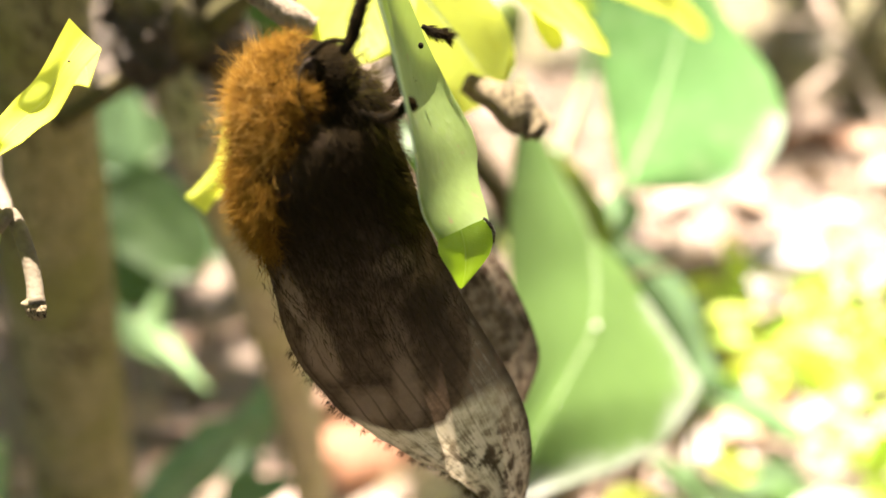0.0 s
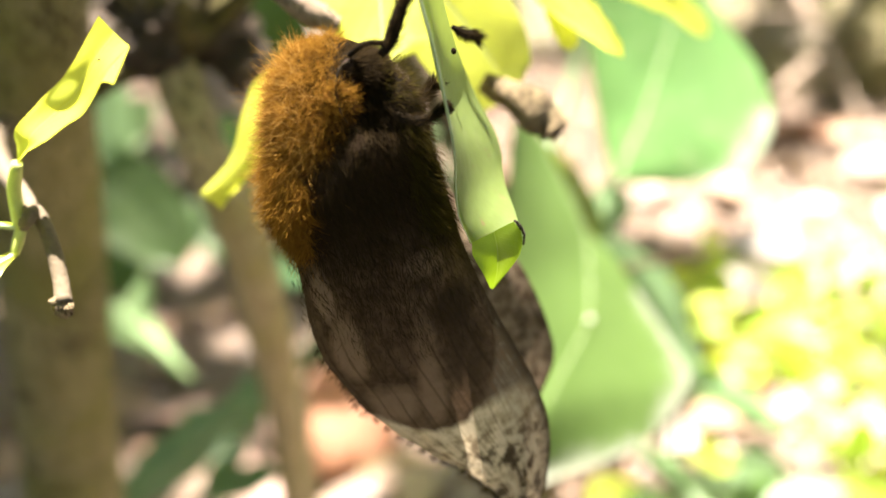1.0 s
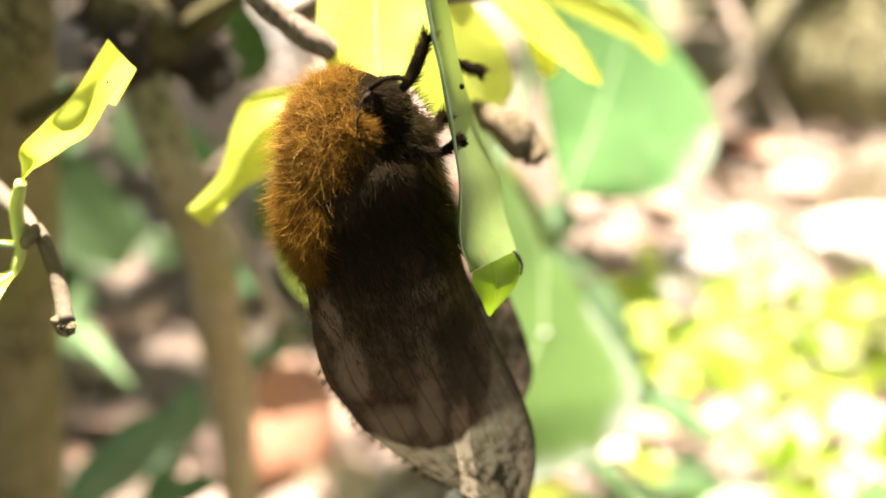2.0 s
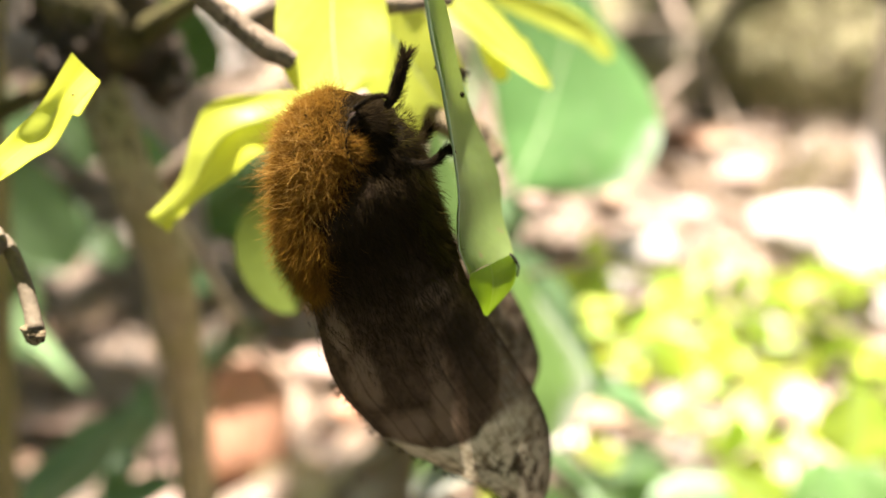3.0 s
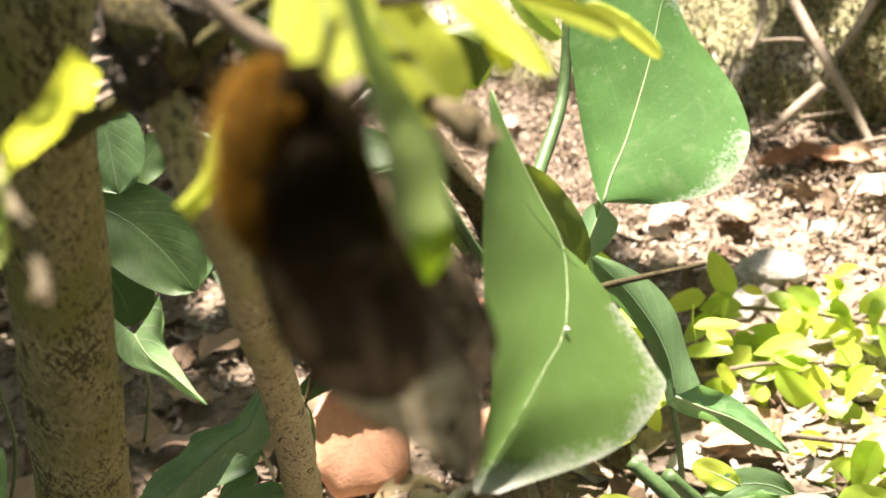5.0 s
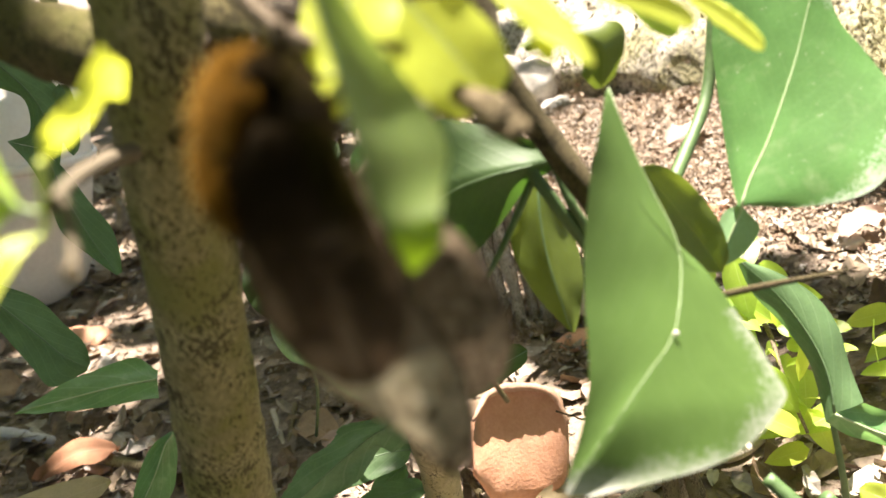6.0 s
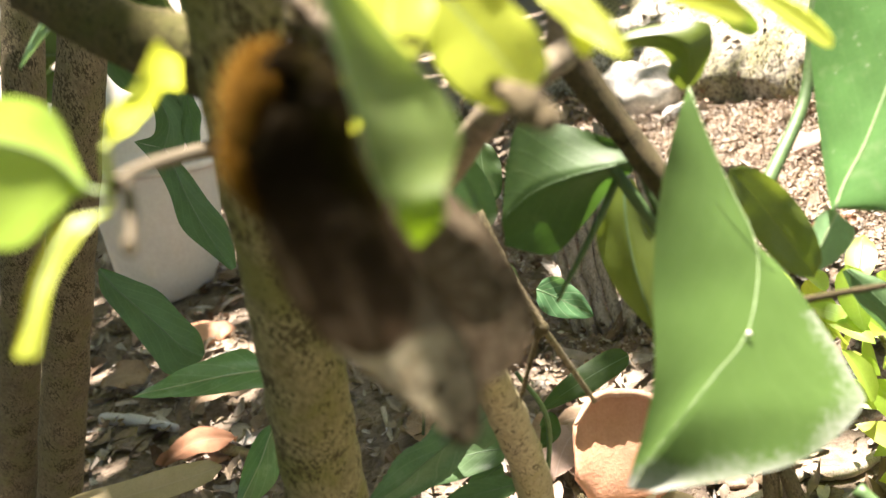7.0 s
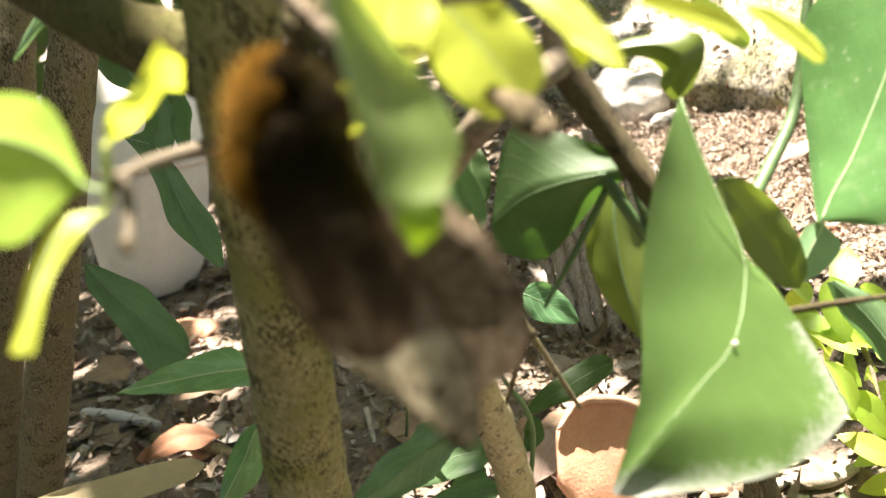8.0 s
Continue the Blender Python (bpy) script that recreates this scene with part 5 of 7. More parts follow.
# ---- vine with arrow-shaped leaves ----
def arrow_vine():
    vine = thing("arrow_vine", (-0.2221, 0.5168, 0.0000), "creeping vine with pale-veined arrow-shaped leaves", "vine")
    up = (0.0, -0.75, 0.66)

    def leaf(base, mid, tip, hw, mat="arrow_leaf", label="", lobes=(), **kw):
        ob = leaf_part(vine, base, mid, tip, hw, hw, kw.pop("normal", up), mat, label, rib=0.0005, p=kw.pop("p", 0.45), q=kw.pop("q", 0.75), fold=kw.pop("fold", 0.18), ripple=kw.pop("ripple", 0.004), **kw)
        for lt, lw in lobes:
            lb, lm = Vector(base), (Vector(base) + Vector(lt)) / 2
            bm = bmesh.new()
            blade(bm, local(vine, lb), local(vine, lm), local(vine, lt), lw, lw, up, p=0.3, q=0.8, fold=0.1, ripple=0.002, nu=14, nv=8)
            part("lobe", bm, MAT[mat], ob)
    leaf_between(vine, [(-0.1392, 0.3761, 0.1951), (-0.1411, 0.3728, 0.1840), (-0.1363, 0.3699, 0.1718), (-0.1236, 0.3677, 0.1635), (-0.1144, 0.3636, 0.1546), (-0.1072, 0.3617, 0.1494)],
                 [(-0.1318, 0.3783, 0.1810), (-0.1299, 0.3747, 0.1769), (-0.1260, 0.3709, 0.1713), (-0.1194, 0.3675, 0.1649), (-0.1126, 0.3641, 0.1567), (-0.1066, 0.3616, 0.1489)],
                 [(-0.1168, 0.3827, 0.1954), (-0.1175, 0.3802, 0.1851), (-0.1202, 0.3776, 0.1764), (-0.1170, 0.3737, 0.1664), (-0.1109, 0.3661, 0.1550), (-0.1063, 0.3619, 0.1493)], "bright_arrow", "arrow-shaped leaf, almost white along its veins", stalk=0.0004, cup=0.15, ripple=0.002, notch=0.06)
    leaf_between(vine, [(-0.0733, 0.3131, 0.1788), (-0.0845, 0.3097, 0.1698), (-0.0998, 0.3093, 0.1687), (-0.1060, 0.3072, 0.1627), (-0.1171, 0.3043, 0.1585), (-0.1248, 0.2990, 0.1513), (-0.1312, 0.2944, 0.1448)],
                 [(-0.0713, 0.3105, 0.1775), (-0.0778, 0.3049, 0.1688), (-0.0857, 0.3024, 0.1661), (-0.0946, 0.3005, 0.1616), (-0.1054, 0.2991, 0.1554), (-0.1152, 0.2965, 0.1495), (-0.1305, 0.2933, 0.1428)],
                 [(-0.0701, 0.3109, 0.1756), (-0.0702, 0.3063, 0.1622), (-0.0799, 0.3034, 0.1557), (-0.0839, 0.3053, 0.1585), (-0.0921, 0.3013, 0.1504), (-0.0997, 0.2995, 0.1458), (-0.1231, 0.2944, 0.1400)], "wavy_leaf", "dark arrow leaf with a ragged edge", stalk=0.0005, cup=0.15, ripple=0.004, notch=0.16, nu=60, nv=16)
    leaf((-0.0697, 0.2987, 0.1422), (-0.0824, 0.2996, 0.1400), (-0.1039, 0.3005, 0.1352), 0.0055, "green_arrow", p=0.6, q=0.6)
    leaf_between(vine, [(-0.1894, 0.3553, 0.1840), (-0.1975, 0.3541, 0.1925), (-0.2152, 0.3434, 0.1945), (-0.2293, 0.3326, 0.1932), (-0.2398, 0.3235, 0.1910)],
                 [(-0.1865, 0.3470, 0.1838), (-0.2013, 0.3393, 0.1874), (-0.2161, 0.3304, 0.1902), (-0.2282, 0.3226, 0.1927), (-0.2351, 0.3176, 0.1938)],
                 [(-0.1860, 0.3413, 0.1767), (-0.1989, 0.3352, 0.1809), (-0.2135, 0.3273, 0.1853), (-0.2254, 0.3207, 0.1900), (-0.2340, 0.3160, 0.1942)], "pale_arrow", "long pointed arrow leaf beside the trunk", stalk=0.0005, cup=0.15, ripple=0.002, notch=0.05)
    leaf_between(vine, [(-0.1911, 0.3495, 0.1561), (-0.1994, 0.3429, 0.1537), (-0.2060, 0.3324, 0.1430), (-0.2089, 0.3242, 0.1331), (-0.2092, 0.3210, 0.1284)],
                 [(-0.1884, 0.3451, 0.1569), (-0.1919, 0.3412, 0.1538), (-0.1968, 0.3328, 0.1447), (-0.2042, 0.3216, 0.1345), (-0.2061, 0.3183, 0.1316)],
                 [(-0.1916, 0.3522, 0.1545), (-0.1912, 0.3466, 0.1441), (-0.1946, 0.3374, 0.1321), (-0.2040, 0.3281, 0.1273), (-0.2098, 0.3235, 0.1266)], "pale_arrow", stalk=0.0005, cup=0.15, ripple=0.002)
    leaf((-0.0916, 0.3659, 0.1176), (-0.1171, 0.3583, 0.1191), (-0.1466, 0.3463, 0.1116), 0.010, "green_arrow")
    leaf((-0.0952, 0.3625, 0.1110), (-0.1034, 0.3589, 0.1081), (-0.1148, 0.3527, 0.1010), 0.006, "green_arrow")
    leaf((-0.0380, 0.4296, 0.1241), (-0.0599, 0.4207, 0.1188), (-0.0850, 0.4097, 0.1102), 0.0075, "dark_leaf")
    leaf((-0.0804, 0.4502, 0.1588), (-0.0687, 0.4510, 0.1502), (-0.0546, 0.4513, 0.1382), 0.010, "arrow_leaf")
    leaf((-0.0732, 0.3754, 0.1279), (-0.0719, 0.3731, 0.1201), (-0.0780, 0.3691, 0.1141), 0.005, "dark_leaf")
    for k, (b, m, t, hw) in enumerate((
            ((-0.2256, 0.4325, 0.3047), (-0.2250, 0.4279, 0.2910), (-0.2266, 0.4209, 0.2724), 0.006),
            ((-0.1286, 0.5248, 0.2257), (-0.1459, 0.5213, 0.2146), (-0.1624, 0.5163, 0.2007), 0.013),
            ((-0.1650, 0.5141, 0.1956), (-0.1473, 0.5052, 0.1825), (-0.1302, 0.4951, 0.1667), 0.016),
            ((-0.1205, 0.5173, 0.1683), (-0.1310, 0.5123, 0.1558), (-0.1452, 0.5065, 0.1409), 0.011),
            ((-0.1242, 0.5095, 0.1520), (-0.1128, 0.5059, 0.1477), (-0.1057, 0.5003, 0.1383), 0.009),
            ((-0.1187, 0.5634, 0.2153), (-0.1194, 0.5547, 0.1980), (-0.1171, 0.5455, 0.1803), 0.012),
            ((-0.1277, 0.4192, 0.2718), (-0.1264, 0.4123, 0.2550), (-0.1268, 0.4044, 0.2363), 0.016),
            ((-0.1454, 0.4221, 0.2283), (-0.1251, 0.4159, 0.2118), (-0.1074, 0.4048, 0.1835), 0.020),
            ((-0.1522, 0.4142, 0.2100), (-0.1427, 0.4075, 0.1933), (-0.1388, 0.4001, 0.1752), 0.017))):
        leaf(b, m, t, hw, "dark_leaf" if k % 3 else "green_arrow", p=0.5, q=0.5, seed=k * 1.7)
    leaf_between(vine, [(-0.2583, 0.4258, 0.3384), (-0.2604, 0.4239, 0.3295), (-0.2555, 0.4237, 0.3144), (-0.2434, 0.4268, 0.3030), (-0.2437, 0.4211, 0.2881), (-0.2516, 0.4135, 0.2872)],
                 [(-0.2573, 0.4264, 0.3386), (-0.2525, 0.4256, 0.3302), (-0.2472, 0.4259, 0.3196), (-0.2386, 0.4253, 0.3052), (-0.2344, 0.4226, 0.2917), (-0.2388, 0.4170, 0.2799)],
                 [(-0.2561, 0.4271, 0.3377), (-0.2459, 0.4322, 0.3314), (-0.2393, 0.4331, 0.3183), (-0.2286, 0.4334, 0.3040), (-0.2281, 0.4284, 0.2887), (-0.2337, 0.4184, 0.2699)], "green_arrow", "dark lobed leaf hanging before the planter", stalk=0.0006, cup=0.12, ripple=0.003)
    leaf_between(vine, [(-0.2500, 0.4110, 0.2876), (-0.2452, 0.4121, 0.2755), (-0.2405, 0.4095, 0.2594), (-0.2378, 0.4045, 0.2414), (-0.2273, 0.4032, 0.2263), (-0.2184, 0.4027, 0.2149)],
                 [(-0.2377, 0.4153, 0.2802), (-0.2355, 0.4138, 0.2706), (-0.2325, 0.4105, 0.2574), (-0.2282, 0.4072, 0.2425), (-0.2229, 0.4043, 0.2288), (-0.2173, 0.4023, 0.2155)],
                 [(-0.2337, 0.4184, 0.2699), (-0.2299, 0.4179, 0.2620), (-0.2243, 0.4159, 0.2487), (-0.2177, 0.4132, 0.2367), (-0.2157, 0.4089, 0.2256), (-0.2153, 0.4036, 0.2158)], "green_arrow", "long dark leaf hanging before the planter", stalk=0.0006, cup=0.12, ripple=0.003)
    leaf_between(vine, [(-0.2759, 0.3805, 0.2342), (-0.2759, 0.3773, 0.2236), (-0.2688, 0.3759, 0.2074), (-0.2593, 0.3730, 0.1884), (-0.2520, 0.3701, 0.1783), (-0.2378, 0.3779, 0.1792)],
                 [(-0.2747, 0.3805, 0.2353), (-0.2683, 0.3783, 0.2249), (-0.2600, 0.3779, 0.2128), (-0.2515, 0.3771, 0.2008), (-0.2439, 0.3767, 0.1894), (-0.2365, 0.3794, 0.1805)],
                 [(-0.2744, 0.3820, 0.2352), (-0.2642, 0.3868, 0.2256), (-0.2536, 0.3899, 0.2155), (-0.2452, 0.3883, 0.2015), (-0.2375, 0.3857, 0.1911), (-0.2353, 0.3808, 0.1821)], "green_arrow", "broad green leaf with a pointed tip", stalk=0.0006, cup=0.15, ripple=0.003)
    # stalks down to the ground
    for a, b in (((-0.1347, 0.3785, 0.1822), (-0.2235, 0.5806, 0.0000)), ((-0.0641, 0.3179, 0.1803), (-0.0721, 0.3260, 0.1068)), ((-0.1771, 0.3414, 0.1892), (-0.3013, 0.5242, 0.0000)), ((-0.0916, 0.3659, 0.1176), (-0.1322, 0.4572, 0.0000))):
        m = (Vector(a) + Vector(b)) / 2 + Vector((0.01, 0, 0.01))
        stem_part(vine, [a, m, b], [0.0009, 0.0011, 0.0012], "green_stem", "stalk", n=12, sides=6)

    for k, (a, b, c, w) in enumerate((
            ((-0.0249, 0.3792, 0.1174), (-0.0118, 0.3795, 0.1104), (0.0039, 0.3805, 0.1055), 0.003),
            ((-0.0425, 0.2627, 0.2985), (-0.0383, 0.2659, 0.3015), (-0.0331, 0.2653, 0.2954), 0.0025))):
        line = spline([a, b, c], 30)
        pts = [p + Vector((math.cos(i * 0.9), 0, math.sin(i * 0.9))) * w * (i / 30) ** 2 for i, p in enumerate(line)]
        bm = tube(bmesh.new(), [local(vine, p) for p in pts], [0.0005] + [0.0004] * 28 + [0.0003, 0.0002], 6, 90)
        part("tendril", bm, MAT["bud"], vine, "dark curling tendril")
    right = thing("arrow_vine", (0.1161, 0.4062, 0.0000), "creeping vine with long curved green leaves", "vine")
    leaf_between(right, [(0.0798, 0.3135, 0.1348), (0.0798, 0.3213, 0.1446), (0.0783, 0.3269, 0.1548), (0.0715, 0.3327, 0.1683), (0.0634, 0.3352, 0.1809), (0.0598, 0.3365, 0.1936)],
                 [(0.0831, 0.3119, 0.1390), (0.0834, 0.3174, 0.1512), (0.0807, 0.3229, 0.1629), (0.0751, 0.3287, 0.1751), (0.0680, 0.3334, 0.1857), (0.0612, 0.3365, 0.1940)],
                 [(0.0942, 0.3146, 0.1399), (0.0925, 0.3234, 0.1508), (0.0911, 0.3297, 0.1646), (0.0853, 0.3341, 0.1764), (0.0745, 0.3361, 0.1867), (0.0631, 0.3372, 0.1938)], "green_arrow", "long curved glossy lobe of an arrow leaf", stalk=0.0005, cup=0.2, ripple=0.002)
    leaf_between(right, [(0.0798, 0.3135, 0.1348), (0.0874, 0.3147, 0.1268), (0.1003, 0.3136, 0.1198), (0.1112, 0.3106, 0.1101), (0.1244, 0.3085, 0.1033)],
                 [(0.0830, 0.3117, 0.1387), (0.0934, 0.3112, 0.1311), (0.1052, 0.3108, 0.1231), (0.1155, 0.3092, 0.1135), (0.1251, 0.3081, 0.1031)],
                 [(0.0942, 0.3146, 0.1399), (0.1022, 0.3164, 0.1332), (0.1103, 0.3166, 0.1262), (0.1184, 0.3135, 0.1154), (0.1257, 0.3084, 0.1038)], "pale_arrow", "pointed leaf with a pale centre", stalk=0.0005, cup=0.2, ripple=0.0015)
    stem_part(right, [(0.0836, 0.3207, 0.1280), (0.0862, 0.3277, 0.0942), (0.0923, 0.3652, 0.0000)], [0.0012, 0.0014, 0.0016], "green_stem", "stalk")


MAT["bright_arrow"] = leaf_mat("bright_arrow", (0.26, 0.44, 0.19), (0.62, 0.70, 0.50), 0.4, 0.42, glow=(0.36, 0.58, 0.2), mottling=0.25, blotch=(0.45, 0.56, 0.38), vein_n=5, lateral=0.5)
MAT["pale_arrow"] = leaf_mat("pale_arrow", (0.13, 0.27, 0.10), (0.42, 0.54, 0.30), 0.3, 0.35, glow=(0.22, 0.45, 0.10), mottling=0.3, blotch=(0.24, 0.38, 0.18), vein_n=5, lateral=0.3)
MAT["wavy_leaf"] = leaf_mat("wavy_leaf", (0.125, 0.215, 0.105), (0.27, 0.37, 0.23), 0.25, 0.45, glow=(0.14, 0.28, 0.07), mottling=0.35, blotch=(0.19, 0.27, 0.16), vein_n=5, lateral=0.4)
MAT["green_arrow"] = leaf_mat("green_arrow", (0.095, 0.17, 0.068), (0.19, 0.28, 0.14), 0.28, 0.5, glow=(0.12, 0.28, 0.06), mottling=0.3, vein_n=6, lateral=0.4)
arrow_vine()


# ---- sunny ground shrub with lime leaves ----
def lime_shrub():
    sh = thing("lime_shrub", (0.2159, 0.4202, 0.0000), "low sunlit shrub with small lime-green leaves", "shrub")
    twigs = (
        ((0.1398, 0.4812, 0.0327), (0.1772, 0.4847, 0.0294), (0.2165, 0.4855, 0.0212)),
        ((0.2281, 0.4821, 0.0183), (0.2675, 0.4696, 0.0067), (0.2943, 0.4494, -0.0015), (0.3279, 0.4228, -0.0201)),
        ((0.1665, 0.4169, 0.0276), (0.1962, 0.4088, 0.0213), (0.2203, 0.4031, 0.0179), (0.2549, 0.4101, 0.0201)),
        ((0.3505, 0.5721, 0.0099), (0.3794, 0.5686, 0.0120), (0.4219, 0.5659, 0.0199)),
        ((0.0715, 0.5004, 0.0999), (0.0852, 0.4881, 0.0837), (0.0872, 0.4602, 0.0652), (0.0927, 0.4428, 0.0421)),
        ((0.1746, 0.5468, 0.0379), (0.2247, 0.5338, 0.0286), (0.2777, 0.5184, 0.0156), (0.3418, 0.5094, 0.0183)),
    )
    for k, t in enumerate(twigs):
        stem_part(sh, t, [0.0016, 0.0014, 0.0012, 0.0009][:len(t)], "twig", "twig", seed=k, sides=7)
    rng = random.Random(5)
    lines = [spline(t, 30) for t in twigs]
    right, toward, up = Vector((0.85, -0.5, 0)), Vector((-0.45, -0.8, 0.4)), Vector((0, 0, 1))
    for k in range(230):
        line = lines[rng.choice((0, 1, 1, 2, 4, 4, 5, 5, 5))]
        p = line[rng.randrange(31)] + right * rng.gauss(0, 0.018) + up * rng.gauss(0.0, 0.016) + toward * rng.uniform(-0.02, 0.03)
        d = (right * rng.gauss(0.2, 0.8) + up * rng.gauss(-0.35, 0.6) + toward * rng.gauss(0, 0.3)).normalized()
        ln = rng.uniform(0.014, 0.036)
        n = (toward * 0.6 + up * 0.7 + Vector((rng.gauss(0, 0.35), rng.gauss(0, 0.35), rng.gauss(0, 0.3)))).normalized()
        leaf_part(sh, p, p + d * ln * 0.5 + n * ln * 0.06, p + d * ln, ln * 0.24, ln * 0.24, n, "bright_leaf" if rng.random() < 0.6 else "lime_leaf", p=rng.uniform(0.45, 0.7), q=rng.uniform(0.6, 1.0), fold=rng.uniform(0.05, 0.4), ripple=0.001, nu=8, nv=4, seed=k * 0.7)
    return sh


MAT["lime_leaf"] = leaf_mat("lime_leaf", (0.48, 0.58, 0.09), (0.6, 0.68, 0.2), 0.5, 0.4, glow=(0.75, 0.86, 0.10), mottling=0.2)
lime_shrub()


def broad_plant():
    pl = thing("broadleaf_seedling", (0.1481, 0.3154, 0.0000), "low seedling with broad rounded green leaves", "plant")
    face = (-0.25, -0.75, 0.6)
    for b, m, t, hw, mt in (
            ((0.1079, 0.2971, 0.0639), (0.1103, 0.3022, 0.0744), (0.1198, 0.3063, 0.0851), 0.013, "mid_leaf"),
            ((0.1128, 0.2738, 0.0646), (0.1202, 0.2819, 0.0822), (0.1249, 0.2977, 0.0918), 0.017, "green_arrow"),
            ((0.1440, 0.3085, 0.0749), (0.1591, 0.3016, 0.0665), (0.1770, 0.2894, 0.0490), 0.012, "bright_leaf"),
            ((0.1555, 0.2610, 0.0535), (0.1666, 0.2694, 0.0727), (0.1807, 0.2891, 0.0926), 0.012, "mid_leaf"),
            ((0.1929, 0.2526, 0.0491), (0.1891, 0.2654, 0.0721), (0.1902, 0.2853, 0.0884), 0.020, "mid_leaf"),
            ((0.2264, 0.3343, 0.0840), (0.2227, 0.3263, 0.0679), (0.2168, 0.3196, 0.0533), 0.019, "bright_leaf"),
            ((0.2537, 0.3207, 0.0667), (0.2440, 0.3179, 0.0584), (0.2307, 0.3164, 0.0517), 0.014, "bright_leaf"),
            ((0.0724, 0.3266, 0.0657), (0.0603, 0.3293, 0.0671), (0.0531, 0.3369, 0.0792), 0.012, "lime_leaf"),
            ((0.0799, 0.3111, 0.0603), (0.0696, 0.3170, 0.0682), (0.0609, 0.3236, 0.0780), 0.012, "mid_leaf"),
            ((0.1125, 0.3341, 0.0706), (0.1036, 0.3386, 0.0762), (0.0945, 0.3424, 0.0807), 0.006, "lime_leaf"),
            ((0.1341, 0.3275, 0.0646), (0.1177, 0.3336, 0.0711), (0.0966, 0.3353, 0.0678), 0.007, "green_arrow")):
        leaf_part(pl, b, m, t, hw, hw, face, mt, rib=0.0005, p=0.55, q=0.5, fold=0.14, ripple=0.002, nu=14, nv=8)
    stem_part(pl, [(0.0743, 0.3036, 0.1091), (0.0883, 0.3020, 0.0888), (0.1030, 0.2976, 0.0634), (0.1279, 0.3149, 0.0000)], [0.0030, 0.0034, 0.0036, 0.0036], "green_stem", "stem", seed=2)
    stem_part(pl, [(0.1104, 0.3079, 0.0851), (0.0945, 0.3057, 0.0869), (0.0880, 0.3015, 0.0877)], [0.0012, 0.0016, 0.002], "green_stem", "stalk", n=10)
    stem_part(pl, [(0.1447, 0.3101, 0.0781), (0.1276, 0.3125, 0.0775), (0.1078, 0.3079, 0.0843)], [0.0006, 0.0008, 0.0010], "twig", "stalk", n=10)


broad_plant()


# ---- things on the ground ----
def shard():
    at = Vector((-0.0643, 0.4825, 0.0000))
    bm = bmesh.new()
    outline = ((-0.30, -0.50), (0.26, -0.50), (0.44, -0.36), (0.50, 0.10), (0.40, 0.40), (0.12, 0.52), (-0.22, 0.50), (-0.46, 0.26), (-0.50, -0.22))
    rim = [p for k in range(9) for p in (Vector(outline[k]).lerp(Vector(outline[(k + 1) % 9]), f / 5) for f in range(5))]
    layers = []
    for depth, rings in ((-0.5, (0.0, 0.45, 0.8, 0.96, 1.0)), (0.5, (1.0, 0.96, 0.8, 0.45, 0.0))):
        for s in rings:
            row = []
            for k, p in enumerate(rim):
                x, z = p.x * max(s, 0.15), p.y * max(s, 0.15)
                edge = 0.12 if s == 1.0 else 0.0
                q = Vector((x * 0.058, (depth * (1 - edge)) * 0.013 - 0.052 * x * x - 0.030 * z * abs(z), z * 0.064))
                n = q * 90
                row.append(bm.verts.new(q + Vector((noise.noise(n), noise.noise(n + Vector((7, 0, 0))), noise.noise(n + Vector((0, 7, 0))))) * 0.0012))
            layers.append(row)
    for a, b in zip(layers, layers[1:]):
        for k in range(len(rim)):
            bm.faces.new((a[k], a[(k + 1) % len(rim)], b[(k + 1) % len(rim)], b[k]))
    bm.faces.new(layers[0][::-1])
    bm.faces.new(layers[-1])
    bmesh.ops.recalc_face_normals(bm, faces=bm.faces[:])
    ob = part("pot_shard", bm, MAT["terracotta"], None)
    bm = bmesh.new()
    line = [Vector((x * 0.058, -0.0085 - 0.052 * x * x - 0.030 * z * abs(z), z * 0.064)) for x, z in ((-0.47, 0.24), (-0.23, 0.48), (0.11, 0.50), (0.39, 0.39), (0.49, 0.10))]
    tube(bm, line, [0.0012, 0.0024, 0.0026, 0.0024, 0.0012], 8, 30, 0.5, 3)
    part("broken_edge", bm, MAT["clay_dust"], ob, "paler crumbling broken edge")
    ob.matrix_world = Matrix.Translation(at + Vector((-0.002, 0.010, 0.030))) @ Matrix.Rotation(radians(-36), 4, 'X') @ Matrix.Rotation(radians(18), 4, 'Z')
    tagged(ob, "broken orange terracotta pot shard standing in litter", "pot shard")
    for k, (p, sx) in enumerate((((0.0117, 0.5184, 0.0000), 0.020), ((-0.5417, 0.8378, 0.0000), 0.035), ((0.0222, 0.6797, 0.0000), 0.016), ((-0.0273, 0.6604, 0.0000), 0.02))):
        bm = bmesh.new()
        bmesh.ops.create_icosphere(bm, subdivisions=3, radius=1)
        for v in bm.verts:
            v.co *= 1 + 0.35 * noise.noise(v.co * 1.6 + Vector((k * 5, 0, 0)))
            v.co = Vector((v.co.x * sx, v.co.y * sx * 0.7, v.co.z * sx * 0.35))
        c = part("clay_clod", bm, MAT["terracotta"], None)
        c.location = Vector(p) + Vector((0, 0, sx * 0.2))
        tagged(c, "small reddish clay fragment lying on soil", "clay fragment", "clay fragments")


shard()


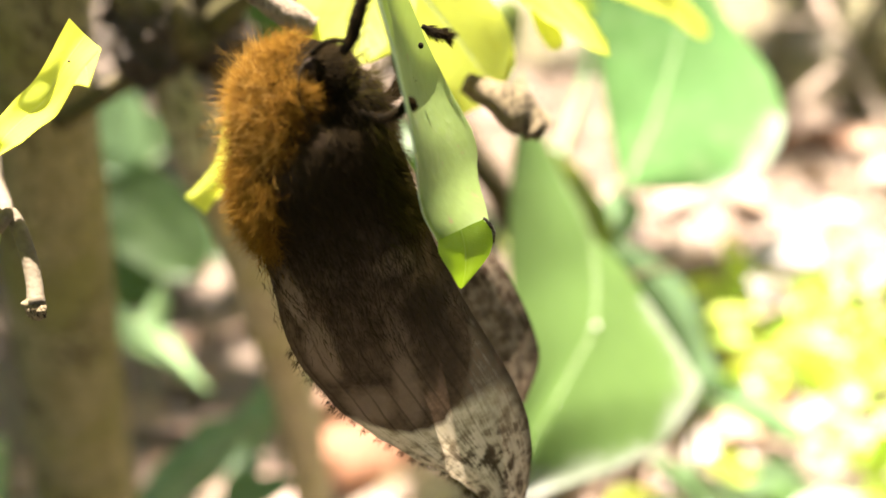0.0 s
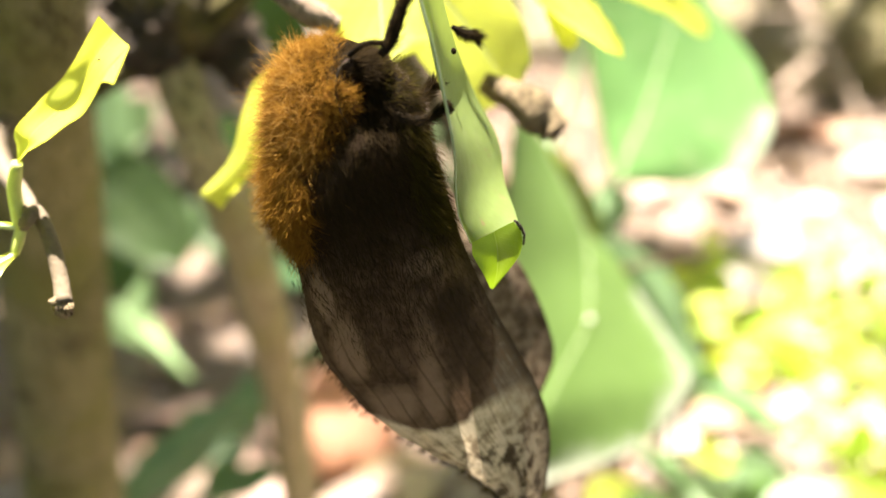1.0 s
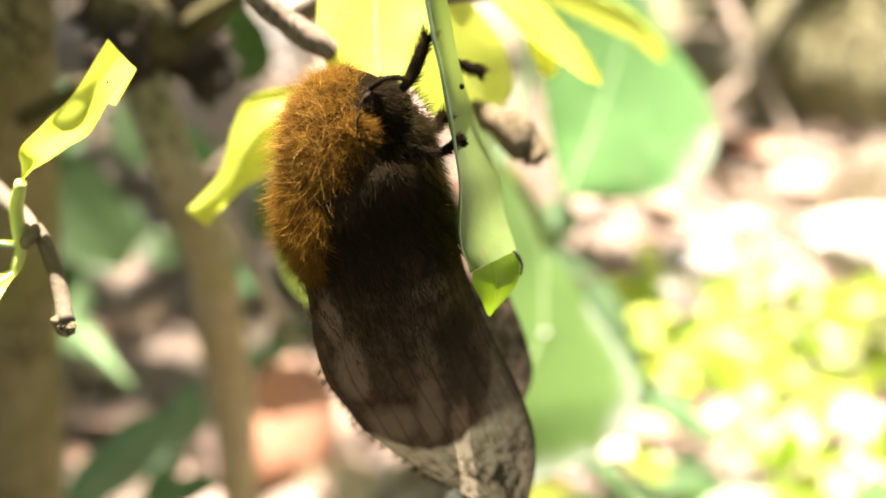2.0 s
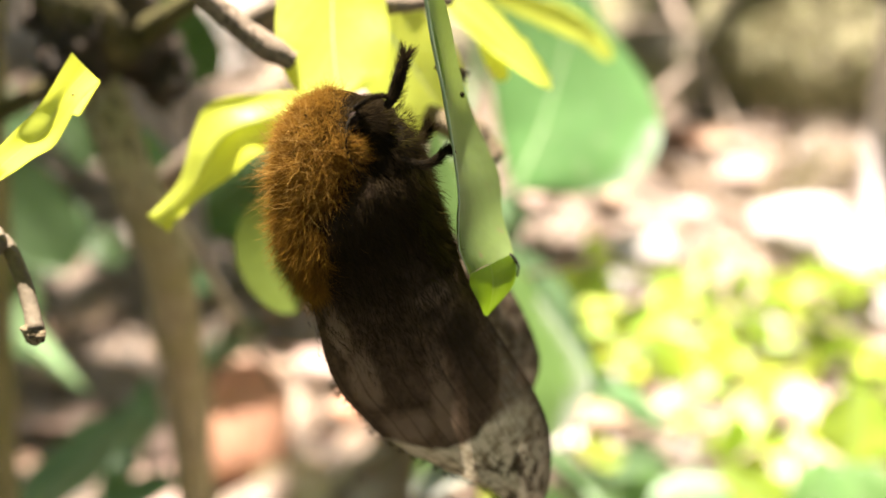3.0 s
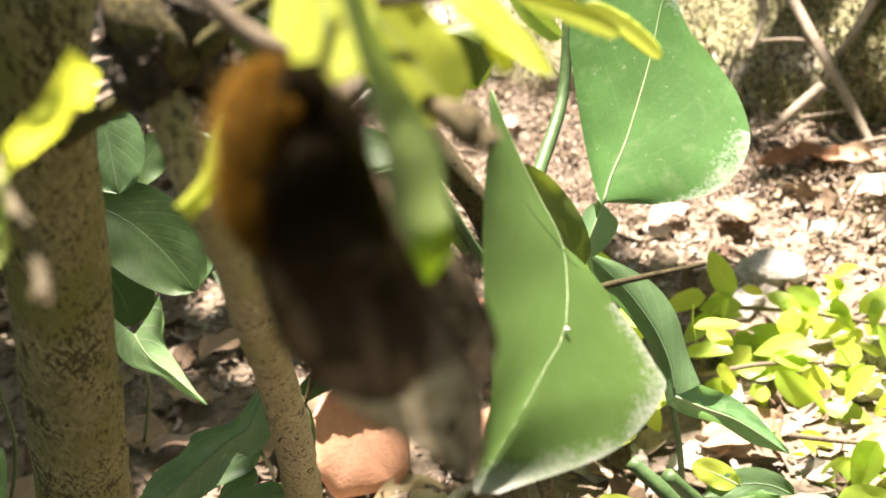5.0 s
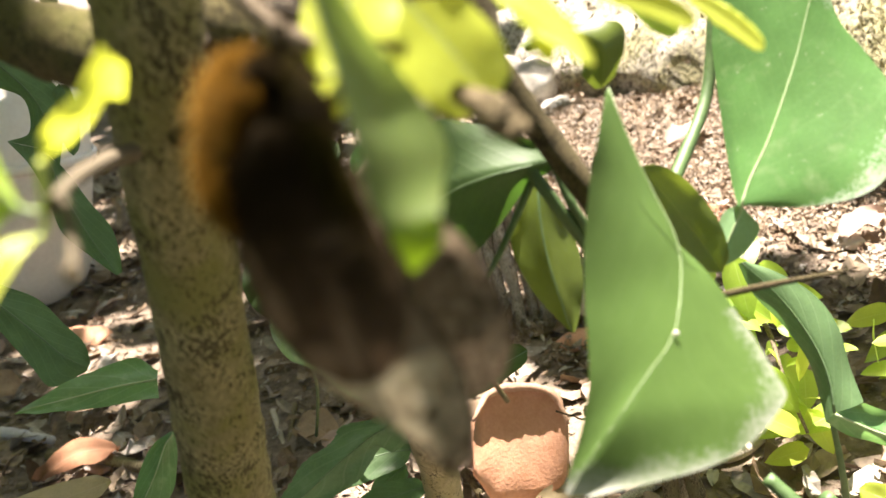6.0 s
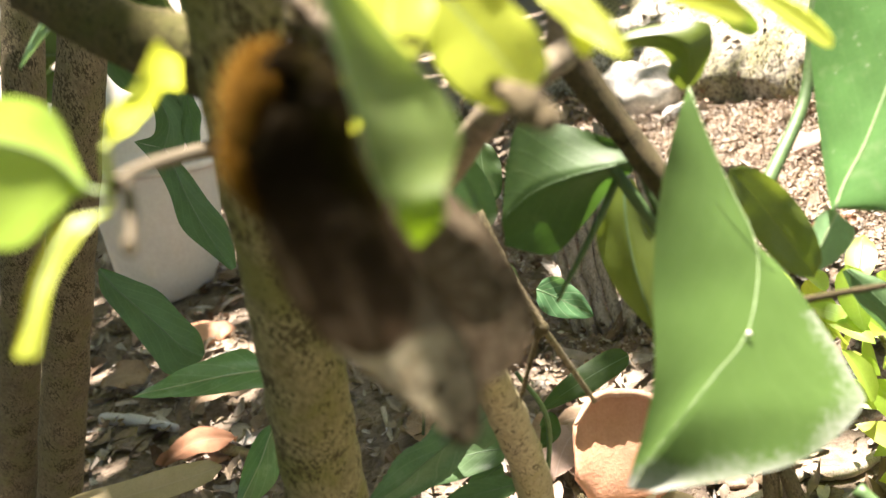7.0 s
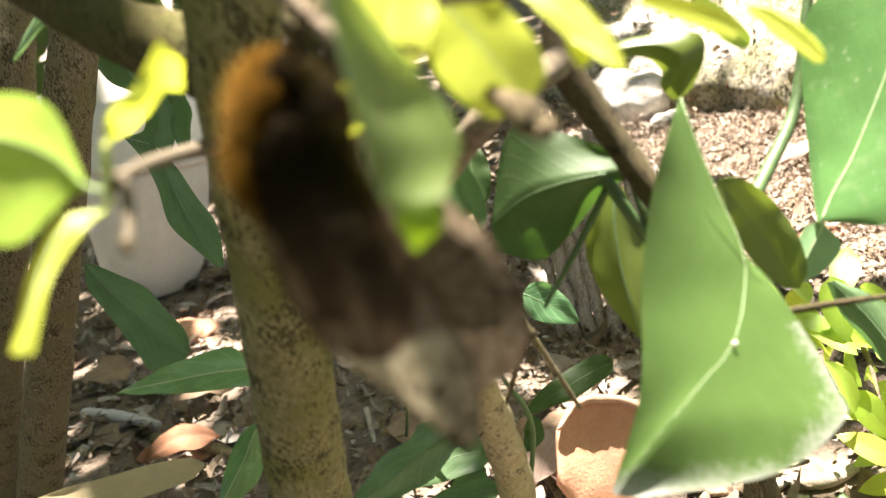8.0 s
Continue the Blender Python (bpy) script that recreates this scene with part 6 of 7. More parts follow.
def stones():
    spots = (((0.3644, 0.6068, 0.0000), 0.036, 0.75), ((0.3549, 0.6498, 0.0000), 0.018, 0.6), ((0.2428, 0.6385, 0.0000), 0.026, 0.5), ((0.2073, 0.6058, 0.0000), 0.02, 0.5),
             ((0.2701, 0.5029, 0.0000), 0.022, 0.4), ((0.2419, 0.4786, 0.0000), 0.016, 0.4), ((0.3063, 0.6856, 0.0000), 0.014, 0.6), ((-0.1020, 1.4300, 0.0000), 0.062, 0.9),
             ((-0.0450, 1.3600, 0.0000), 0.026, 0.6), ((0.1916, 0.7552, 0.0000), 0.013, 0.5), ((-0.0029, 0.4903, 0.0000), 0.008, 0.6), ((0.0058, 0.4563, 0.0000), 0.009, 0.6),
             ((-0.0147, 0.4640, 0.0000), 0.007, 0.6), ((0.0220, 0.4722, 0.0000), 0.006, 0.6), ((-0.0189, 0.5025, 0.0000), 0.007, 0.6), ((-0.2214, 0.5919, 0.0000), 0.010, 0.5), ((-0.4816, 0.7840, 0.0000), 0.012, 0.5),
             ((0.3527, 0.4982, 0.0000), 0.02, 0.5), ((0.3737, 0.5578, 0.0000), 0.03, 0.5), ((0.3812, 0.7445, 0.0000), 0.02, 0.5))
    for k, (p, r, flat) in enumerate(spots):
        bm = bmesh.new()
        bmesh.ops.create_icosphere(bm, subdivisions=4 if r > 0.015 else 3, radius=1)
        for v in bm.verts:
            d = 1 + 0.30 * noise.noise(v.co * 1.3 + Vector((k * 3.1, 0, 0))) + 0.12 * noise.noise(v.co * 4 + Vector((k, 0, 0)))
            v.co = Vector((v.co.x * d * r, v.co.y * d * r * 0.8, v.co.z * d * r * flat))
        ob = part("stone", bm, MAT["stone" if r > 0.011 else "clod"], None)
        ob.location = Vector(p) + Vector((0, 0, r * flat * 0.4))
        ob.rotation_euler.z = k * 1.3
        tagged(ob, "pale rounded stone bedded in the litter" if r > 0.011 else "small brown pebble among the litter", "stone", "pale stones" if r > 0.011 else "pebbles")


stones()


BANK_SPOTS = []


def bank_mat():
    """Coarse grey stone, speckled light and dark, with olive moss in patches."""
    m, nt, b = material("mossy_stone")
    big = noise_out(nt, 9, 4)
    mid = noise_out(nt, 170, 3)
    fine = noise_out(nt, 420, 5, None, 0.75)
    stone = ramp(nt, math_node(nt, 'MULTIPLY_ADD', fine, 0.4, math_node(nt, 'MULTIPLY', mid, 0.6)), [(0.40, (0.035, 0.028, 0.018)), (0.46, (0.26, 0.225, 0.17)), (0.54, (0.66, 0.61, 0.52))])
    green = ramp(nt, math_node(nt, 'MULTIPLY_ADD', fine, 0.5, math_node(nt, 'MULTIPLY', mid, 0.5)), [(0.40, (0.025, 0.024, 0.009)), (0.48, (0.15, 0.14, 0.055)), (0.58, (0.40, 0.37, 0.20))])
    tc = nt.nodes.new("ShaderNodeTexCoord")
    at = nt.nodes.new("ShaderNodeSeparateXYZ")
    nt.links.new(tc.outputs["Object"], at.inputs[0])
    near = math_node(nt, 'MINIMUM', math_node(nt, 'MULTIPLY', at.outputs[0], 0.35), 0.16)
    nt.links.new(mixc(nt, ramp(nt, math_node(nt, 'ADD', near, math_node(nt, 'MULTIPLY_ADD', mid, 0.3, math_node(nt, 'MULTIPLY', big, 0.7))), [(0.46, (0, 0, 0)), (0.58, (0.95, 0.95, 0.95))]), stone, green), b.inputs["Base Color"])
    b.inputs["Roughness"].default_value = 0.95
    bump(nt, math_node(nt, 'MULTIPLY_ADD', mid, 0.6, math_node(nt, 'MULTIPLY', fine, 0.4)), 0.9, 0.008, b)
    return m


MAT["bank"] = bank_mat()


def bank():
    """The mossy stone edging that closes the view behind."""
    line = spline([(0.6396, 0.5416, 0.0000), (0.5286, 0.7438, 0.0000), (0.3535, 0.8954, 0.0000), (0.0625, 1.2810, 0.0000), (-0.3306, 1.6999, 0.0000)], 90)
    bm = bmesh.new()
    rows = []
    for i, p in enumerate(line):
        t = (line[min(i + 1, 90)] - line[max(i - 1, 0)])
        t.z = 0
        n = Vector((-t.y, t.x, 0)).normalized()
        if n.y < 0:
            n = -n
        row = []
        for j in range(31):
            s = j / 30
            out = n * (0.05 - 0.075 * math.sin(min(s * 4, 1) * math.pi / 2) + 0.45 * s)
            q = Vector((p.x, p.y, -0.02)) + out + Vector((0, 0, 0.27 * s ** 0.75))
            w = q * 14
            q += (Vector((noise.noise(w), noise.noise(w + Vector((5, 0, 0))), noise.noise(w + Vector((0, 5, 0))))) * 0.016
                  + Vector((noise.noise(w * 4), noise.noise(w * 4 + Vector((5, 0, 0))), noise.noise(w * 4 + Vector((0, 5, 0))))) * 0.009)
            row.append(bm.verts.new(q))
        rows.append(row)
    for a, b in zip(rows, rows[1:]):
        for j in range(30):
            bm.faces.new((a[j], b[j], b[j + 1], a[j + 1]))
            if j > 1:
                BANK_SPOTS.append((a[j].co.copy(), Vector((0, -0.8, 0.5))))
    return tagged(part("mossy_bank", bm, MAT["bank"], None), "rough grey stone bank overgrown with moss", "bank", kind="structure")


bank()


def post():
    b = Vector((0.4114, 0.5891, 0.0000))
    ps = thing("pale_post", b, "pale weathered trunk lit by the sun", "post")
    stem_part(ps, [b - Vector((0, 0, 0.02)), (0.4595, 0.6588, 0.0482), (0.4622, 0.6532, 0.1659), (0.4620, 0.6503, 0.3297)], [0.017, 0.016, 0.0155, 0.015], "post", "trunk", "", 18, 40, 0.1, 3)


post()


def planter():
    b = Vector((-0.6374, 0.9411, 0.0000))
    pot = thing("planter", b, "large white plastic planter standing in shade behind leaves", "planter")
    for name, prof in (("body", ((0.0, 0.002), (0.030, 0.0), (0.050, 0.012), (0.064, 0.045), (0.080, 0.152), (0.092, 0.285), (0.089, 0.285), (0.076, 0.152), (0.058, 0.05), (0.0, 0.030))),
                       ("rim", ((0.0830, 0.166), (0.086, 0.165), (0.088, 0.168), (0.088, 0.174), (0.086, 0.177), (0.0835, 0.176), (0.0830, 0.166)))):
        bm = bmesh.new()
        rings = []
        for r, z in prof:
            rings.append([bm.verts.new((r * math.cos(2 * math.pi * k / 48), r * math.sin(2 * math.pi * k / 48), z)) for k in range(48)])
        for a, c in zip(rings, rings[1:]):
            for k in range(48):
                bm.faces.new((a[k], a[(k + 1) % 48], c[(k + 1) % 48], c[k]))
        bmesh.ops.remove_doubles(bm, verts=bm.verts[:], dist=0.0001)
        part(name, bm, MAT["white_plastic"], pot)
    pot.rotation_euler = (radians(-6), radians(10), 0)
    pot.location = b + Vector((-0.03, 0.06, 0))


planter()


def sticks():
    data = (
        ((-0.0394, 0.4278, 0.0000), (-0.0036, 0.4598, 0.0000), (0.0416, 0.4929, 0.0000), 0.0045, "straw_stick", "pale bare stick lying on the litter"),
        ((-0.5617, 0.6757, 0.0000), (-0.5173, 0.6626, 0.0000), (-0.4634, 0.6388, 0.0000), 0.0060, "pipe", "grey-white length of pipe on the soil"),
        ((-0.4530, 0.6149, 0.0000), (-0.4018, 0.5982, 0.0000), (-0.3416, 0.5653, 0.0000), 0.0060, "old_bark", "rotten brown stick in the shade"),
        ((0.4037, 0.9938, 0.1291), (0.4114, 0.8786, 0.0420), (0.4138, 0.8242, -0.0000), 0.0055, "dead_twig", "dead tan branch leaning on the bank"),
        ((0.3870, 1.0008, 0.1314), (0.3703, 0.9686, 0.0997), (0.3487, 0.9487, 0.0793), 0.0045, "dead_twig", "dead tan branch leaning on the bank"),
        ((0.3962, 0.8901, 0.0461), (0.3600, 0.8780, 0.0304), (0.3341, 0.8672, 0.0187), 0.0055, "dead_twig", "dead tan branch leaning on the bank"),
        ((0.4871, 0.9539, 0.1183), (0.4596, 0.9333, 0.0938), (0.4253, 0.9121, 0.0686), 0.0050, "dead_twig", "dead tan branch leaning on the bank"),
        ((0.3629, 0.9556, 0.0876), (0.3906, 0.9457, 0.0857), (0.4134, 0.9325, 0.0808), 0.0022, "dead_twig", "dead tan branch leaning on the bank"),
        ((0.3184, 0.8855, 0.0280), (0.3593, 0.8765, 0.0293), (0.4082, 0.8631, 0.0312), 0.0018, "dead_twig", "dead tan branch leaning on the bank"),
        ((0.3541, 0.9694, 0.0971), (0.3155, 0.9267, 0.0566), (0.3061, 0.8830, 0.0244), 0.0022, "dead_twig", "dead tan branch leaning on the bank"),
        ((0.3854, 0.8495, 0.0176), (0.3951, 0.8362, 0.0074), (0.4244, 0.8239, 0.0116), 0.0030, "dead_twig", "dead tan branch leaning on the bank"),
        ((0.0132, 0.4043, 0.0000), (-0.0471, 0.4985, 0.0000), (-0.0733, 0.5455, 0.0000), 0.0025, "old_bark", "thin brown stick on the soil"),
        ((-0.2709, 0.6341, 0.0000), (-0.2475, 0.5808, 0.0000), (-0.2189, 0.5201, 0.0000), 0.0022, "straw_stick", "dry straw stalk on the soil"),
        ((-0.2531, 0.6393, 0.0000), (-0.2452, 0.5882, 0.0000), (-0.2360, 0.5358, 0.0000), 0.0022, "old_bark", "thin brown stick on the soil"),
        ((0.0175, 0.4176, 0.0000), (0.0272, 0.4256, 0.0416), (0.0290, 0.4136, 0.0693), 0.0035, "twig", "short brown stem in the litter"),
        ((-0.0943, 0.4861, 0.0000), (-0.1252, 0.5535, 0.0000), (-0.1404, 0.6007, 0.0000), 0.0025, "old_bark", "thin brown stick on the soil"),
        ((0.0373, 0.4863, 0.0000), (0.0619, 0.4885, 0.0000), (0.0932, 0.5182, 0.0000), 0.0040, "straw_stick", "pale bare stick lying on the litter"),
        ((-0.0816, 0.8689, 0.0000), (-0.1007, 0.8349, 0.0000), (-0.1466, 0.7752, 0.0000), 0.0025, "straw_stick", "thin bleached stick on the soil"),
        ((0.3015, 0.8100, 0.0000), (0.3359, 0.7620, 0.0000), (0.3817, 0.7667, 0.0000), 0.0035, "old_bark", "thin brown stick on the soil"))
    for k, (a, m, c, r, mt, label) in enumerate(data):
        lift = Vector((0, 0, r * 1.2))
        bm = tube(bmesh.new(), [Vector(p) + lift for p in (a, m, c)], [r, r * 0.9, r * 0.6], 9, 18, 0.2, k * 2.0)
        tagged(part("pipe" if mt == "pipe" else "stick", bm, MAT[mt], None), label, "pipe" if mt == "pipe" else "stick", "" if mt == "pipe" else "fallen sticks")


MAT["straw_stick"] = bark_mat("straw_stick", (0.46, 0.38, 0.28), (0.68, 0.60, 0.48), (0.56, 0.50, 0.40), 120, 0.25)
MAT["dead_twig"] = bark_mat("dead_twig", (0.26, 0.20, 0.14), (0.50, 0.41, 0.32), (0.40, 0.33, 0.25), 120, 0.3)
MAT["pipe"] = rough_mat("pipe", (0.42, 0.39, 0.38), (0.62, 0.59, 0.58), 60, 0.6, bump_d=0.0004)
sticks()


# ---- leaf litter ----
def litter_mat(name):
    m, nt, b = material(name)
    geo = nt.nodes.new("ShaderNodeNewGeometry")
    col = ramp(nt, geo.outputs["Random Per Island"], [(0.0, (0.10, 0.055, 0.030)), (0.25, (0.24, 0.175, 0.11)), (0.5, (0.36, 0.29, 0.205)), (0.72, (0.33, 0.275, 0.215)), (0.88, (0.46, 0.42, 0.36)), (1.0, (0.60, 0.57, 0.52))])
    col = mixc(nt, 0.5, col, ramp(nt, noise_out(nt, 160, 5), [(0.3, (0.10, 0.06, 0.04)), (0.7, (0.9, 0.8, 0.7))]), 'MULTIPLY')
    nt.links.new(col, b.inputs["Base Color"])
    b.inputs["Roughness"].default_value = 0.85
    bump(nt, noise_out(nt, 500, 4), 0.5, 0.0008, b)
    return m


MAT["litter"] = litter_mat("litter")


def litter():
    rng = random.Random(21)
    verts, faces = [], []

    def flake(p, ln, wd, tilt):
        """A curled scrap of dry leaf or bark."""
        a = rng.uniform(0, 2 * math.pi)
        m = Matrix.Translation(p) @ Euler((rng.gauss(0, tilt), rng.gauss(0, tilt), a)).to_matrix().to_4x4()
        curl = rng.uniform(-0.5, 0.6)
        k = len(verts)
        for i in range(5):
            s = i / 4
            w = wd * max(math.sin(math.pi * (0.1 + 0.8 * s)), 0.2) * rng.uniform(0.7, 1.15)
            for j in (-1, 0, 1):
                z = curl * ln * (s - 0.5) ** 2 * 2 + abs(j) * wd * 0.3 * rng.uniform(-0.3, 1)
                verts.append(m @ Vector(((s - 0.5) * ln, j * w / 2, z)))
        for i in range(4):
            for j in range(2):
                q = k + i * 3 + j
                faces.append((q, q + 1, q + 4, q + 3))
    for _ in range(28000):
        x, y = rng.uniform(-0.95, 1.25), rng.uniform(0.28, 1.75)
        small = rng.random() < 0.82
        ln = rng.uniform(0.004, 0.014) if small else rng.uniform(0.016, 0.042)
        flake(Vector((x, y, ground_height(x, y) + rng.uniform(0.0, 0.008))), ln, ln * rng.uniform(0.2, 0.6), 0.35)
    for _ in range(14000):
        x, y = rng.uniform(-0.25, 0.55), rng.uniform(0.62, 1.35)
        ln = rng.uniform(0.002, 0.008)
        flake(Vector((x, y, ground_height(x, y) + rng.uniform(0.004, 0.011))), ln, ln * rng.uniform(0.3, 0.7), 0.5)
    for _ in range(20000):
        x, y = rng.uniform(-0.12, 0.38), rng.uniform(0.78, 1.35)
        ln = rng.uniform(0.002, 0.0055)
        flake(Vector((x, y, ground_height(x, y) + rng.uniform(0.008, 0.013))), ln, ln * rng.uniform(0.3, 0.8), 0.6)
    for p, n in BANK_SPOTS:
        for _ in range(1 if rng.random() < 0.5 else 0):
            ln = rng.uniform(0.005, 0.016)
            flake(p + n * 0.003 + Vector((rng.gauss(0, 0.01), rng.gauss(0, 0.004), rng.gauss(0, 0.008))), ln, ln * rng.uniform(0.3, 0.7), 0.9)
    me = bpy.data.meshes.new("litter")
    me.from_pydata([tuple(v) for v in verts], [], faces)
    me.materials.append(MAT["litter"])
    tagged(new("leaf_litter", me), "layer of broken dry brown leaves and bark scraps", "leaf litter", kind="stuff")


litter()


def moss():
    """Moss and wisps of grass on the bank."""
    rng = random.Random(41)
    verts, faces = [], []

    def blade_of(p, h, w):
        a = rng.uniform(0, 6.28)
        side = Vector((math.cos(a), math.sin(a), 0)) * w / 2
        lean = Vector((rng.gauss(0, 0.5), rng.gauss(-0.25, 0.4), 0)) * h
        k = len(verts)
        verts.extend((p - side, p + side, p + side * 0.7 + lean * 0.4 + Vector((0, 0, h * 0.6)), p - side * 0.7 + lean * 0.4 + Vector((0, 0, h * 0.6)), p + lean + Vector((0, 0, h))))
        faces.extend(((k, k + 1, k + 2, k + 3), (k + 3, k + 2, k + 4)))
    for p, n in BANK_SPOTS:
        if noise.noise(p * 16) < (0.28 if p.x < 0.3 else -0.25):
            continue
        for _ in range(16):
            blade_of(p + Vector((rng.gauss(0, 0.012), rng.gauss(0, 0.010), rng.gauss(0, 0.005))), rng.uniform(0.003, 0.010), rng.uniform(0.0015, 0.004))
    for c in ((0.4283, 0.6861, 0.0000), (0.3987, 0.6885, 0.0000), (0.3640, 0.6810, 0.0000), (0.4440, 0.6780, 0.0000)):
        for _ in range(40):
            blade_of(Vector(c) + Vector((rng.gauss(0, 0.025), rng.gauss(0, 0.02), 0)), rng.uniform(0.02, 0.07), 0.0018)
    me = bpy.data.meshes.new("moss")
    me.from_pydata([tuple(v) for v in verts], [], faces)
    me.materials.append(MAT["moss"])
    tagged(new("moss", me), "olive moss and wisps of grass on the bank", "moss", kind="stuff")


def moss_mat():
    m, nt, b = material("moss")
    geo = nt.nodes.new("ShaderNodeNewGeometry")
    col = ramp(nt, geo.outputs["Random Per Island"], [(0.0, (0.08, 0.074, 0.027)), (0.5, (0.19, 0.17, 0.07)), (0.85, (0.34, 0.30, 0.16)), (1.0, (0.22, 0.30, 0.06))])
    nt.links.new(col, b.inputs["Base Color"])
    b.inputs["Roughness"].default_value = 0.9
    return m


MAT["moss"] = moss_mat()
moss()


def split_log():
    """Pale fibrous slab of split wood leaning among the litter behind the stems."""
    at = Vector((-0.0800, 0.7300, 0.0))
    log = thing("split_log", at, "weathered split log with pale grey fibrous strips leaning in the litter", "log")
    rng = random.Random(21)
    along, across = Vector((-0.020, 0.095, 0.190)), Vector((0.094, -0.012, -0.010))
    out = along.cross(across).normalized() * -1
    for k in range(8):
        bm = bmesh.new()
        f0, f1 = (k + 0.04) / 8 - 0.5, (k + rng.uniform(0.75, 0.96)) / 8 - 0.5
        top, sink = rng.uniform(0.80, 1.05), rng.uniform(-0.006, 0.004)
        rings = []
        for i in range(15):
            u = -0.06 + top * i / 14
            bow = 0.010 * (1 - (2 * (k + 0.5) / 8 - 1) ** 2)
            row = []
            for v, h in ((f0, 0.0), (f0, 0.006), ((f0 + f1) / 2, 0.0085), (f1, 0.006), (f1, 0.0)):
                p = along * u + across * v + out * (h + bow + sink)
                row.append(bm.verts.new(p + Vector((noise.noise(p * 70), noise.noise(p * 70 + Vector((5, 0, 0))), noise.noise(p * 70 + Vector((0, 5, 0))))) * 0.0035))
            rings.append(row)
        for a, b in zip(rings, rings[1:]):
            for j in range(5):
                bm.faces.new((a[j], a[(j + 1) % 5], b[(j + 1) % 5], b[j]))
        bm.faces.new(rings[0])
        bm.faces.new(rings[-1][::-1])
        bmesh.ops.recalc_face_normals(bm, faces=bm.faces[:])
        part("strip", bm, MAT["fibre"], log)


MAT["fibre"] = bark_mat("fibre", (0.20, 0.155, 0.12), (0.56, 0.475, 0.40), (0.40, 0.33, 0.28), 60, 0.3)
split_log()


def dry_leaves():
    spots = [((-0.0300, 0.4300, 0.0000), 0.045, "straw_leaf"), ((-0.1120, 0.4480, 0.0000), 0.06, "pink_leaf"), ((-0.1804, 0.5494, 0.0000), 0.06, "pink_leaf"), ((-0.0915, 0.5214, 0.0000), 0.06, "pink_leaf"), ((-0.1928, 0.6203, 0.0000), 0.05, "dry_leaf"),
             ((-0.2789, 0.5348, 0.0000), 0.05, "dry_leaf"), ((-0.5706, 0.7352, 0.0000), 0.06, "dry_leaf"), ((-0.4284, 0.6744, 0.0000), 0.07, "dry_leaf"), ((-0.4096, 0.5832, 0.0000), 0.06, "rust_leaf"), ((-0.2172, 0.5758, 0.0000), 0.05, "dry_leaf"),
             ((-0.1021, 0.5233, 0.0000), 0.06, "pink_leaf"), ((-0.1193, 0.5389, 0.0000), 0.05, "dry_leaf"), ((-0.0982, 0.5560, 0.0000), 0.05, "dry_leaf"), ((0.3562, 0.8194, 0.0000), 0.05, "rust_leaf"), ((0.3759, 0.8005, 0.0000), 0.05, "dry_leaf"),
             ((0.3257, 0.8282, 0.0000), 0.04, "rust_leaf"), ((0.2522, 0.7375, 0.0000), 0.05, "dry_leaf"), ((0.3677, 0.7176, 0.0000), 0.05, "pink_leaf"), ((0.2039, 0.7619, 0.0000), 0.05, "pink_leaf"), ((0.2449, 0.4089, 0.0000), 0.05, "pink_leaf"),
             ((0.1501, 0.4458, 0.0000), 0.05, "dry_leaf"), ((-0.0335, 0.7047, 0.0000), 0.06, "pink_leaf"), ((-0.0126, 0.5619, 0.0000), 0.04, "pink_leaf"), ((0.0925, 0.8293, 0.0000), 0.05, "rust_leaf"), ((0.1055, 1.0922, 0.0000), 0.06, "pink_leaf"), ((-0.1726, 0.6863, 0.0000), 0.05, "dry_leaf")]
    rng = random.Random(8)
    for k, (p, ln, mt) in enumerate(spots):
        bm = bmesh.new()
        a = rng.uniform(0, 6.28)
        d = Vector((math.cos(a), math.sin(a), 0))
        h = ln * rng.uniform(0.05, 0.2)
        blade(bm, -d * ln / 2, Vector((0, 0, h)), d * ln / 2, ln * 0.25, ln * 0.25, (rng.gauss(0, 0.2), rng.gauss(-0.3, 0.2), 1), p=0.6, q=0.6, fold=rng.uniform(0.1, 0.5), ripple=ln * 0.2, nu=14, nv=8, seed=k * 2.3)
        ob = part("dry_leaf", bm, MAT[mt], None)
        ob.location = Vector(p) + Vector((0, 0, 0.012))
        tagged(ob, "curled dry brown leaf lying on the litter", "dry leaf", "fallen dry leaves")
    for base, mid, tip, hw, lab in (((-0.3325, 0.3364, 0.1269), (-0.2881, 0.3497, 0.1246), (-0.2399, 0.3657, 0.1259), 0.008, "long straw-yellow dry leaf"), ((-0.0639, 0.4645, -0.0069), (-0.0413, 0.4690, -0.0024), (-0.0217, 0.4496, -0.0115), 0.015, "crumpled tan dry leaf")):
        bm = bmesh.new()
        blade(bm, base, mid, tip, hw, hw, (0, -0.7, 0.7), p=0.5, q=0.3, fold=0.3, ripple=0.003, nu=18, nv=8)
        tagged(part("dry_leaf", bm, MAT["straw_leaf"], None), lab + " on the ground", "dry leaf", "fallen dry leaves")


MAT["pink_leaf"] = leaf_mat("pink_leaf", (0.40, 0.29, 0.23), (0.48, 0.38, 0.32), 0.2, 0.8, glow=(0.5, 0.35, 0.25), mottling=0.3)
MAT["rust_leaf"] = leaf_mat("rust_leaf", (0.26, 0.12, 0.06), (0.34, 0.2, 0.12), 0.2, 0.8, glow=(0.35, 0.15, 0.06), mottling=0.4)
dry_leaves()


